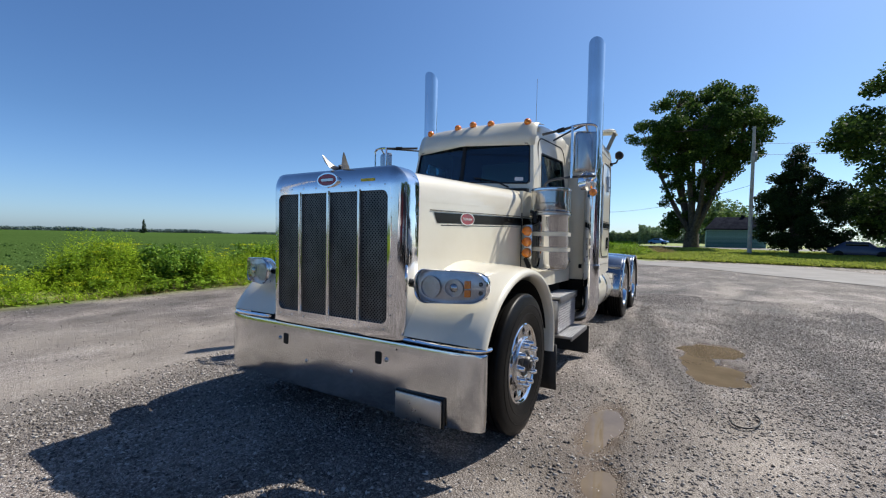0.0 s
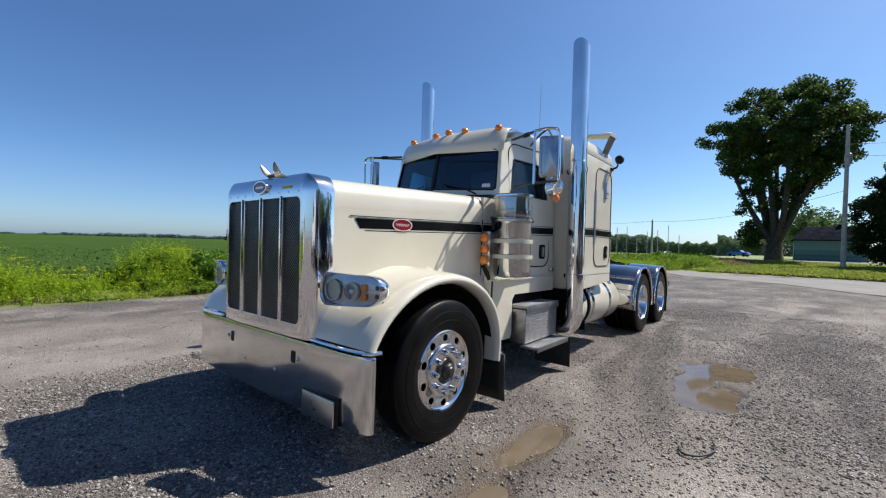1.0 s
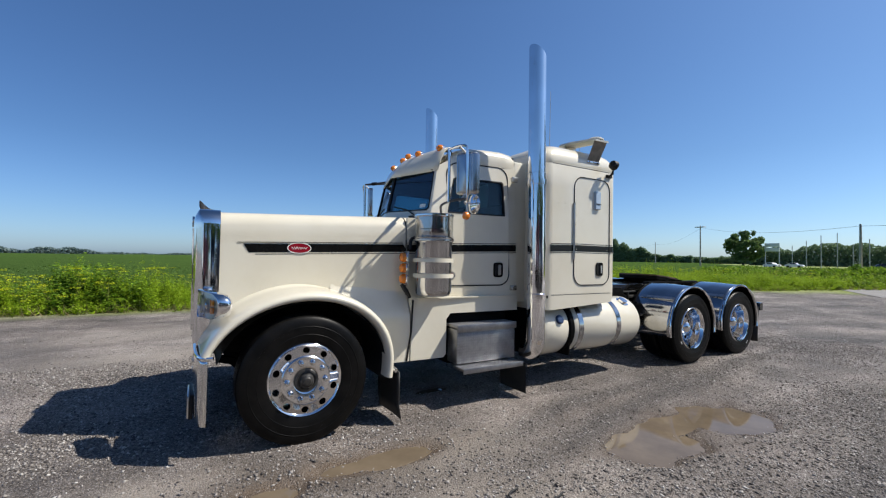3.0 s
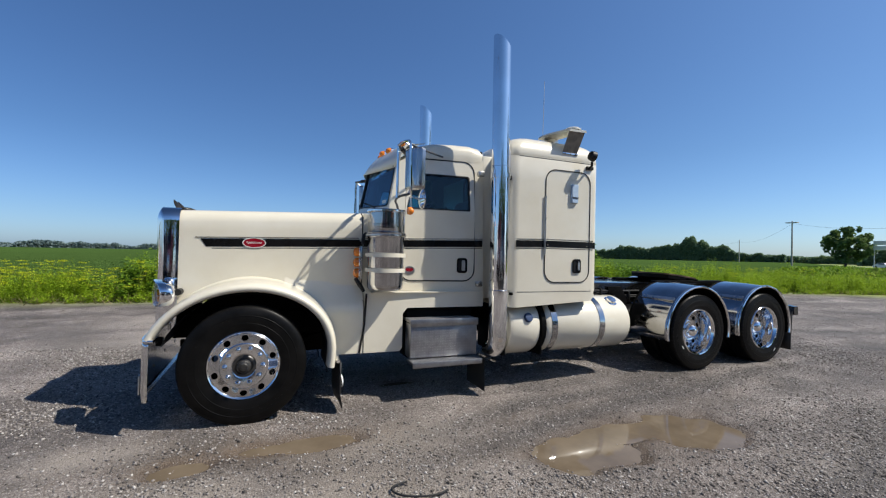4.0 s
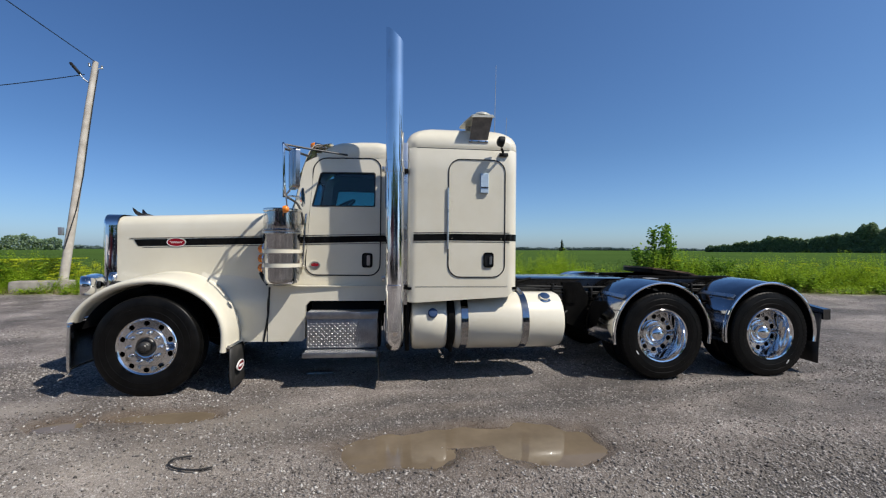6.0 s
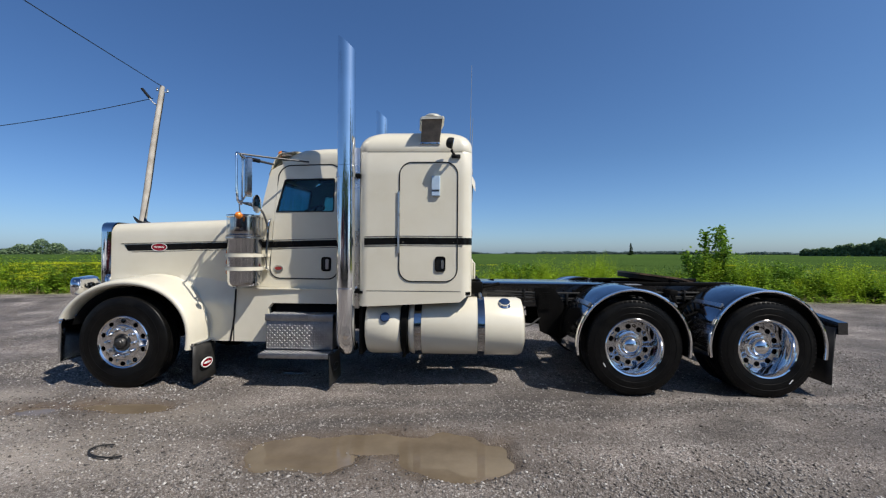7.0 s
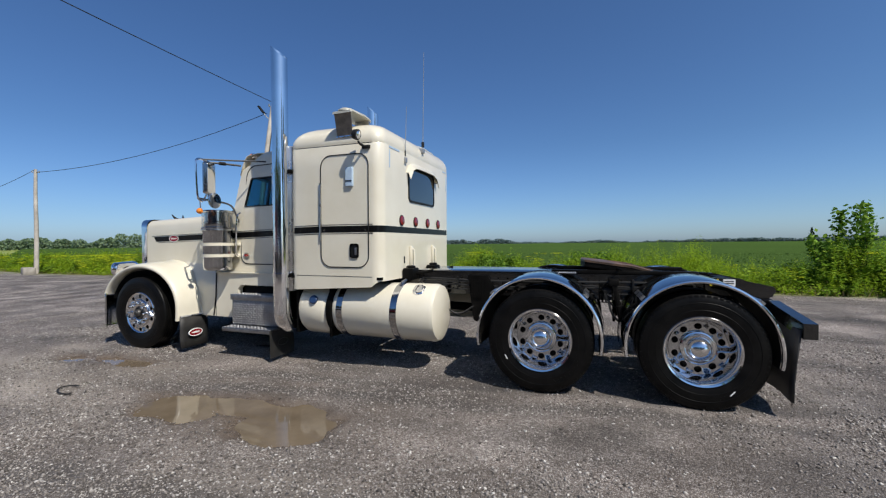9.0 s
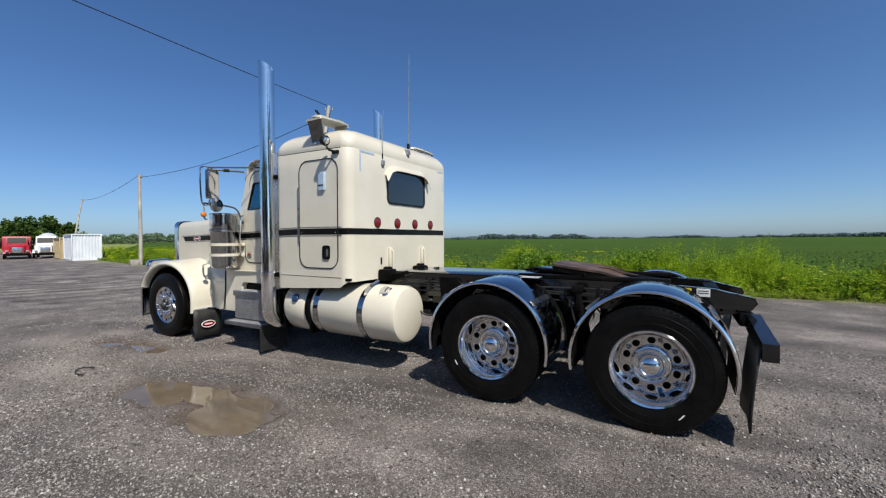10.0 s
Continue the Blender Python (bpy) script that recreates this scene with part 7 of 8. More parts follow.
    part("lamp_stalk", tube(bmesh.new(), [(1.41, s * 1.41, 1.94), (1.40, s * 1.41, 2.05)], 0.008, 6), STEEL, mr)
    part("grab_bar", tube(bmesh.new(), [(1.50, s * 0.85, 1.93), (1.49, s * 0.90, 1.90), (1.47, s * 0.905, 1.5), (1.46, s * 0.90, 1.34), (1.47, s * 0.84, 1.31)], 0.014, 8, 2), CHROME, T)

# ---- step box, tanks ----
def lugs(bm, f, us, vs):
    for i, u in enumerate(us):
        for j, v in enumerate(vs):
            a = radians(45 if (i + j) % 2 else -45)
            c, s_ = math.cos(a), math.sin(a)
            base = [(0.0135, 0), (0, 0.0048), (-0.0135, 0), (0, -0.0048)]
            vv = [bm.verts.new(f(u + p * c - q * s_, v + p * s_ + q * c, 0.0)) for p, q in base]
            tip = [bm.verts.new(f(u + p * 0.5 * c, v + p * 0.5 * s_, 0.0035)) for p in (0.0135, -0.0135)]
            bm.faces.new((vv[0], vv[1], tip[0]))
            bm.faces.new((vv[1], vv[2], tip[1], tip[0]))
            bm.faces.new((vv[2], vv[3], tip[1]))
            bm.faces.new((vv[3], vv[0], tip[0], tip[1]))


for s in (-1, 1):
    stp = empty("step_box", T)
    lo, hi = (-1.055, -0.86) if s < 0 else (0.86, 1.055)
    part("box_body", box(bmesh.new(), 1.545, 2.33, lo, hi, 0.40, 0.765, 0.012), TREADPLATE, stp, "diamond-plate step box")
    lo2, hi2 = (-1.065, -0.80) if s < 0 else (0.80, 1.065)
    part("upper_tread", box(bmesh.new(), 1.54, 2.335, lo2, hi2, 0.775, 0.805, 0.006), TREADPLATE, stp)
    part("upper_lip", box(bmesh.new(), 1.54, 2.335, min(s * 1.066, s * 1.078), max(s * 1.066, s * 1.078), 0.735, 0.812, 0.004), TREADPLATE, stp)
    lo3, hi3 = (-1.20, -1.0) if s < 0 else (1.0, 1.20)
    part("lower_tread", box(bmesh.new(), 1.535, 2.32, lo3, hi3, 0.355, 0.385, 0.006), TREADPLATE, stp)
    part("lower_lip", box(bmesh.new(), 1.53, 2.325, min(s * 1.201, s * 1.212), max(s * 1.201, s * 1.212), 0.335, 0.39, 0.004), TREADPLATE, stp)
    for z, y in ((0.77, 1.079), (0.362, 1.213)):
        bm = bmesh.new()
        for k in range(4):
            dome(bm, (1.56 + 0.245 * k, s * y, z), 0.008, (0, s, 0), 0.004, 8)
        part("tread_bolts", bm, TREADPLATE, stp, kind="stuff")
    bm = bmesh.new()
    lugs(bm, lambda u, v, d: (u, s * (1.0555 + d), v), np.arange(1.565, 2.32, 0.029), np.arange(0.42, 0.735, 0.029))
    lugs(bm, lambda u, v, d: (u, s * v, 0.8055 + d), np.arange(1.56, 2.32, 0.029), np.arange(0.82, 1.055, 0.029))
    lugs(bm, lambda u, v, d: (u, s * v, 0.3855 + d), np.arange(1.55, 2.31, 0.029), np.arange(1.015, 1.195, 0.029))
    part("diamond_tread", bm, TREADLUG, stp, "", 20, "stuff")
    part("step_flap", loft(bmesh.new(), [[(2.34 + 0.03 * (0.4 - z), s * y, z) for y in (0.78, 0.95, 1.1, 1.23)] for z in (0.03, 0.2, 0.37)]), FLAP, T, "black rubber flap behind the step")
    part("flap_badge", holed(bmesh.new(), circle(1.0, 0.21, 0.1, 20, 0.05), circle(1.0, 0.21, 0.088, 20, 0.04), (1.0, 0.21), lambda u, v, d: (2.352 + d, s * u, v), 0.0, 0.004), MESHDARK, T)
    part("battery_box", box(bmesh.new(), 1.56, 2.36, min(s * 0.5, s * 0.85), max(s * 0.5, s * 0.85), 0.36, 0.9, 0.02), CHASSIS, T)
    # tanks
    R = 0.34
    cz, cyy = 0.672, s * 0.82
    for x0, x1, nm in ((2.70, 3.14, "side_tank"), (3.19, 4.54, "fuel_tank")):
        tk = part(nm, spin(bmesh.new(), [(0.002, x0 + 0.0), (R - 0.07, x0 + 0.004), (R - 0.02, x0 + 0.022), (R, x0 + 0.06), (R, x1 - 0.07), (R - 0.02, x1 - 0.024), (R - 0.07, x1 - 0.004), (0.002, x1)], "x", (0, cyy, cz), 48, False), CREAM, T, "cream painted cylindrical tank")
        for b in ((3.32, 4.04) if nm == "fuel_tank" else ()):
            part("tank_strap", spin(bmesh.new(), [(R + 0.001, b - 0.042), (R + 0.006, b - 0.04), (R + 0.006, b + 0.04), (R + 0.001, b + 0.042)], "x", (0, cyy, cz), 48, False), FENDER, tk, "polished steel strap")
        if nm == "fuel_tank":
            part("strap_latch", tube(bmesh.new(), [(4.04, cyy - s * 0.03, cz + R + 0.03), (4.04, cyy + s * 0.12, cz + R - 0.01)], 0.02, 8), STEEL, tk)
            part("filler_neck", spin(bmesh.new(), [(0.085, 0.31), (0.085, 0.335), (0.06, 0.34), (0.06, 0.37), (0.02, 0.375)], "z", (0, 0, 0), 20), CHROME, tk).matrix_basis = Matrix.Translation((4.31, cyy, cz)) @ pose(0, 0, 0, -s * 33, 0, 0)
        else:
            part("filler_cap", spin(bmesh.new(), [(0.055, 0.33), (0.055, 0.36), (0.045, 0.37), (0.002, 0.372)], "z", (0, 0, 0), 18), surface("blue_cap", (0.01, 0.03, 0.09), (0.02, 0.05, 0.13), 9, 0.4), tk, "dark blue filler cap").matrix_basis = Matrix.Translation((2.95, cyy, cz)) @ pose(0, 0, 0, -s * 68, 0, 0)
    part("joint_band", spin(bmesh.new(), [(R - 0.03, 3.12), (R + 0.004, 3.135), (R + 0.004, 3.195), (R - 0.03, 3.21)], "x", (0, cyy, cz), 40, False), CHASSIS, T, "black band between the tanks")
    part("tank_bracket", box(bmesh.new(), 3.145, 3.18, min(s * 0.45, s * 1.10), max(s * 0.45, s * 1.10), 0.34, 0.99, 0.01), CHASSIS, T)
    part("rear_bracket", box(bmesh.new(), 2.64, 2.69, min(s * 0.45, s * 1.09), max(s * 0.45, s * 1.09), 0.36, 0.92, 0.02), CHASSIS, T)

# ---- exhaust stacks ----
for s in (-1, 1):
    X, Y, r = (2.518 if s < 0 else 2.48), (-1.195 if s < 0 else 1.25), 0.104
    bm = bmesh.new()
    n = 28

    def ring(z, rr, cut=0.0):
        return [(X - 0.0058 * (z - 0.62) + rr * math.cos(a), Y + rr * math.sin(a), z - cut * (1 + math.cos(a)) / 2) for a in np.linspace(0, 2 * math.pi, n, endpoint=False)]
    rows = []
    for k in range(9):
        a = radians(90 - 90 * k / 8)
        cyo, czo = Y - s * 0.17, 0.62
        rows.append([(X + r * math.cos(b), cyo + s * (0.17 + r * math.sin(b)) * math.cos(a), czo - (0.17 + r * math.sin(b)) * math.sin(a)) for b in np.linspace(0, 2 * math.pi, n, endpoint=False)])
    loft(bm, rows, close_u=True)
    loft(bm, [ring(0.62, r), ring(1.08, r), ring(1.085, r + 0.004), ring(1.13, r + 0.004), ring(1.135, r)], close_u=True)
    loft(bm, [ring(1.135, r), ring(2.50, r)], close_u=True)
    loft(bm, [ring(2.50, r), ring(2.505, r - 0.004), ring(3.975, r - 0.004, 0.17), ring(3.975, r - 0.010, 0.17), ring(3.4, r - 0.01)], close_u=True)
    stk = part("exhaust_pipe", bm, CHROME, T, "tall chrome exhaust stack with a slant-cut tip")
    for z in (1.10, 2.40):
        part("stack_clamp", loft(bmesh.new(), [[(X - 0.0058 * (z - 0.62) + rr * math.cos(a), Y + rr * math.sin(a), zz) for a in np.linspace(0, 2 * math.pi, n, endpoint=False)] for rr, zz in ((r + 0.002, z - 0.03), (r + 0.010, z - 0.028), (r + 0.010, z + 0.028), (r + 0.002, z + 0.03))], close_u=True, close_v=True), CHROME, stk)
        part("stack_bracket", box(bmesh.new(), 2.56, 2.66, min(s * 1.03, s * 1.19), max(s * 1.03, s * 1.19), z - 0.025, z + 0.025, 0.006), CHASSIS, stk)
    part("stack_post", box(bmesh.new(), 2.575, 2.655, min(s * 1.10, s * 1.16), max(s * 1.10, s * 1.16), 0.9, 2.72, 0.006), STEEL, T)

# ---- sleeper ----
def sleeper_ring(z, ins, rad=0.13):
    return [(u, v, z) for u, v in rrect(2.635 + ins, 3.925 - ins * 0.9, -1.205 + ins, 1.205 - ins, max(0.02, rad), 7)]


def corner_lift(x):
    w = min(1.0, max(0.0, (x - 3.70) / 0.20))
    return 0.125 * w * w * (3 - 2 * w)


rows = [[(x, y, z + corner_lift(x)) for x, y, z in sleeper_ring(0.93, 0.0)]] + [sleeper_ring(z, 0.0) for z in (1.2, 1.8, 2.4, 2.655)]
rows += [sleeper_ring(2.665, 0.004), sleeper_ring(2.675, 0.0)]
for k in range(1, 9):
    a = radians(90 * k / 8)
    rows.append(sleeper_ring(2.70 + 0.23 * math.sin(a), 0.24 * (1 - math.cos(a)), 0.13 + 0.08 * (1 - math.cos(a))))
rows.append([(3.28 + (x - 3.28) * 0.5, y * 0.5, 2.945) for x, y, z in rows[-1]])
bm = loft(bmesh.new(), rows, close_u=True)
bm.faces.new([bm.verts.new((3.28 + (x - 3.28) * 0.5, y * 0.5, 2.945)) for x, y, z in sleeper_ring(2.93, 0.24, 0.21)])
slp = part("sleeper", bm, CREAM, T, "cream high sleeper cabin with rounded corners", 50)
part("sleeper_floor", box(bmesh.new(), 2.65, 3.91, -1.19, 1.19, 1.07, 1.10), CHASSIS, T)
part("cab_joint", box(bmesh.new(), 2.45, 2.66, -0.86, 0.86, 1.0, 2.70, 0.02), CREAM, T)
part("stripe", loft(bmesh.new(), [[(x, y, stripe_z(3.1) + z) for x, y in [(3.80, -1.2075)] + [(3.795 + 0.1325 * math.sin(a), -1.075 - 0.1325 * math.cos(a)) for a in np.linspace(0.05, 1.57, 8)] + [(3.9278, 0), (3.9278, 1.07)]] for z in (-0.038, 0.038)]), BLACK, T)
for s in (-1, 1):
    sd = rrect(3.112, 3.762, 1.215, 2.545, 0.14, 7)
    d = part("sleeper_door", prism(bmesh.new(), [(3.437 + (u - 3.437) * 0.985, 1.89 + (v - 1.89) * 0.992) for u, v in sd], lambda u, v, d: (u, s * (1.205 + d), v), -0.002, 0.0012), CREAM, slp)
    part("door_seal", tube(bmesh.new(), [(u, s * 1.208, v) for u, v in sd + sd[:1]], 0.0065, 6), DARK, slp)
    part("hinge", tube(bmesh.new(), [(3.105, s * 1.216, 1.53), (3.105, s * 1.216, 2.22)], 0.012, 8), STEEL, slp)
    part("hatch_handle", holed(bmesh.new(), rrect(3.515, 3.632, 1.325, 1.495, 0.03, 4), rrect(3.53, 3.617, 1.34, 1.48, 0.022, 4), (3.5735, 1.41), lambda u, v, d: (u, s * (1.206 + d), v), 0.0, 0.014), BLACK, slp, "black recessed handle")
    part("handle_cup", prism(bmesh.new(), rrect(3.525, 3.622, 1.335, 1.485, 0.02, 3), lambda u, v, d: (u, s * (1.206 + d), v), 0.001, 0.003), DARK, slp)
    part("handle_grip", prism(bmesh.new(), rrect(3.585, 3.612, 1.36, 1.46, 0.01, 3), lambda u, v, d: (u, s * (1.206 + d), v), 0.006, 0.018), STEEL, slp)
    vent = part("vent_cover", loft(bmesh.new(), [[(u, s * (1.206 + d), v) for u, v in rrect(3.47 + q, 3.565 - q, 2.165 + q, 2.39 - q, 0.006, 2)] for d, q in ((0.0, 0.0), (0.026, 0.002), (0.030, 0.006))], close_u=True, cap=True), BLUEGREY, slp, "chrome vent cover with blue protective film", 25)
    part("vent_bar", box(bmesh.new(), 3.475, 3.56, min(s * 1.236, s * 1.242), max(s * 1.236, s * 1.242), 2.225, 2.235), DARK, slp)
    bm = bmesh.new()
    for k in range(15):
        for u in (3.155, 3.72):
            dome(bm, (u, s * 1.207, 1.32 + 0.083 * k), 0.0058, (0, s, 0), 0.0035, 6)
    for k in range(24):
        x = 2.78 + 0.044 * k
        dome(bm, (x, s * 1.206, 1.12), 0.0058, (0, s, 0), 0.0035, 6)
        dome(bm, (x, s * 1.205, 2.63), 0.0036, (0, s, 0), 0.002, 6)
    for k in range(3):
        for z in (1.55, 2.2):
            dome(bm, (2.85 + 0.11 * k, s * 1.206, z), 0.0058, (0, s, 0), 0.0035, 6)
    part("sleeper_rivets", bm, CREAM, slp, kind="stuff")
    part("seam_line", tube(bmesh.new(), [(2.75, s * 1.204, 2.662), (3.81, s * 1.204, 2.662)], 0.0035, 6), DARK, slp)
    part("skirt_line", tube(bmesh.new(), [(2.75, s * 1.2045, 1.105), (3.80, s * 1.2045, 1.105)], 0.003, 6), DARK, slp)
    # roof lamp: a leaning steel plate on the sleeper's shoulder carries a flat slab that runs inwards
    root = empty("roof_lamp", T)
    py = lambda z: s * (1.19 + 0.40 * (z - 2.76))
    part("plate", loft(bmesh.new(), [[(x0, py(z), z), (x1, py(z), z), (x1, py(z) + s * 0.006, z), (x0, py(z) + s * 0.006, z)] for z, x0, x1 in ((2.765, 3.345, 3.555), (3.01, 3.365, 3.59))], close_u=True, cap=True), WORNPLATE, root, "leaning satin steel plate")
    part("foot_strip", box(bmesh.new(), 3.34, 3.56, min(s * 1.186, s * 1.212), max(s * 1.186, s * 1.212), 2.742, 2.768, 0.004), WHEELALU, root)
    for x in (3.37, 3.45, 3.53):
        bm = bmesh.new()
        dome(bm, (x, s * 1.212, 2.755), 0.009, (0, s, 0), 0.006, 8)
        part("screw", bm, DARK, root)
    slab = part("slab", loft(bmesh.new(), [[(x0 - 0.02, s * y, z - 0.012), (x0, s * y, z + 0.014), (x1, s * y, z + 0.020), (x1 + 0.012, s * y, z - 0.006)] for y, z, x0, x1 in ((1.315, 3.005, 3.37, 3.59), (1.28, 3.02, 3.36, 3.60), (0.95, 3.045, 3.33, 3.58), (0.78, 3.045, 3.31, 3.55), (0.74, 3.035, 3.33, 3.52))], close_u=True, cap=True), SLABMETAL, root, "flat pale metal lamp housing")
    part("lens", spin(bmesh.new(), [(0.10, 0.0), (0.098, 0.016), (0.07, 0.034), (0.03, 0.042), (0.002, 0.043)], "z", (3.48, s * 1.21, 3.035), 24), SLABMETAL, root)
    part("foot", box(bmesh.new(), 3.36, 3.56, min(s * 0.80, s * 0.83), max(s * 0.80, s * 0.83), 2.90, 3.035, 0.006), STEEL, root)
# work lamp on its stalk at the sleeper's rear corner
for s in (-1,):
    wl = part("work_lamp", spin(bmesh.new(), [(0.026, -0.042), (0.052, -0.026), (0.060, 0.008), (0.062, 0.030), (0.055, 0.036)], "x", (0, 0, 0), 20), DARK, T, "round black work lamp on a stalk")
    wl.matrix_basis = pose(3.675, s * 1.33, 2.73, 0, 12, 0)
    part("lens", spin(bmesh.new(), [(0.053, 0.031), (0.042, 0.038), (0.002, 0.042)], "x", (0, 0, 0), 20), HEAD, wl)
    part("lamp_stalk", tube(bmesh.new(), [(3.69, s * 1.31, 2.66), (3.71, s * 1.29, 2.625), (3.74, s * 1.2, 2.61)], 0.014, 8), DARK, T)
    part("lamp_base", box(bmesh.new(), 3.69, 3.79, min(s * 1.198, s * 1.23), max(s * 1.198, s * 1.23), 2.59, 2.63, 0.006), DARK, T)
# back of the sleeper
bf = lambda u, v, d: (3.925 + d, u, v)
wnd = rrect(-0.43, 0.465, 2.065, 2.485, 0.06, 5)
part("rear_window", prism(bmesh.new(), wnd, bf, 0.001, 0.006), surface("dark_pane", (0.006, 0.007, 0.008), (0.010, 0.011, 0.012), 4, 0.04, 0, 50, 0, 1.0), slp, "dark tinted rear window")
part("rear_window_seal", holed(bmesh.new(), rrect(-0.455, 0.49, 2.04, 2.51, 0.075, 5), wnd, (0.03, 2.25), bf, 0.0, 0.012), DARK, slp)
bm = bmesh.new()
rows = []
for k in range(13):
    u = -0.50 + 1.07 * k / 12
    e = abs(2 * k / 12 - 1)
    z = 2.55 - 0.14 * e ** 8
    rows.append([(3.925, u, z + 0.012), (3.955, u, z + 0.01), (3.99, u, z - 0.05 - 0.03 * e ** 4), (3.985, u, z - 0.055 - 0.03 * e ** 4), (3.95, u, z - 0.0), (3.925, u, z - 0.004)])
loft(bm, rows, cap=True)
part("window_eyebrow", bm, CREAM, slp, "moulded cream rain hood over the rear window")
for y in (-0.66, -0.22, 0.22, 0.66):
    lm = part("tail_marker", spin(bmesh.new(), [(0.069, 3.925), (0.069, 3.934), (0.063, 3.938)], "x", (0, y, 1.785), 20), DARK, T, "round red marker lamp in a black ring")
    part("red_lens", spin(bmesh.new(), [(0.064, 3.936), (0.058, 3.942), (0.03, 3.946), (0.002, 3.947)], "x", (0, y, 1.785), 20), RED, lm)
for y in (-0.40, 0.40):
    part("rear_latch", box(bmesh.new(), 3.926, 3.965, y - 0.035, y + 0.035, 1.18, 1.46, 0.01), CREAM, slp)
    part("latch_bar", tube(bmesh.new(), [(3.985, y, 1.14), (3.985, y, 1.40), (3.95, y, 1.44)], 0.013, 8), CREAM, slp)
    part("mount_block", box(bmesh.new(), 3.935, 4.08, y - 0.27, y - 0.05, 1.03, 1.18, 0.02), CHASSIS, T)
    part("mount_rubber", spin(bmesh.new(), [(0.05, 1.16), (0.06, 1.17), (0.06, 1.20), (0.045, 1.21)], "z", (4.0, y - 0.14, 0), 12), RUBBER, T)
    part("mount_strut", tube(bmesh.new(), [(4.02, y - 0.14, 1.10), (4.16, y - 0.13, 1.12), (4.30, y - 0.12, 1.15)], 0.02, 8), CHASSIS, T)
part("mount_beam", box(bmesh.new(), 4.0, 4.05, -0.62, 0.45, 1.07, 1.13, 0.012), CHASSIS, T)
part("latch_mark", box(bmesh.new(), 3.926, 3.93, -0.60, -0.57, 1.24, 1.33), DARK, slp)
for y0, y1, z0, z1 in ((-1.0, -0.975, 2.40, 2.62), (-1.0, -0.72, 2.635, 2.66), (0.88, 1.05, 2.635, 2.655), (1.03, 1.05, 2.35, 2.58)):
    part("tape", box(bmesh.new(), 3.926, 3.9285, y0, y1, z0, z1), BLUEGREY, slp, "strip of faded blue tape")
for y, z0, z1, x in ((-0.55, 2.62, 3.25, 3.93), (0.05, 2.86, 4.2, 3.93)):
    an = part("antenna", tube(bmesh.new(), [(x, y, z0), (x + 0.02, y, z1)], [0.006, 0.003], 6), GREYMETAL, T, "thin whip antenna")
    part("antenna_base", tube(bmesh.new(), [(x, y, z0), (x, y, z0 + 0.07)], 0.022 if y > 0 else 0.010, 8), DARK, an)
    part("antenna_mount", box(bmesh.new(), 3.86, 3.95, y - 0.03, y + 0.03, z0 - 0.09, z0 - 0.02, 0.006), GREYMETAL, an)
part("roof_vent", box(bmesh.new(), 3.45, 3.70, 0.85, 1.1, 2.88, 2.97, 0.02), GREYMETAL, T)

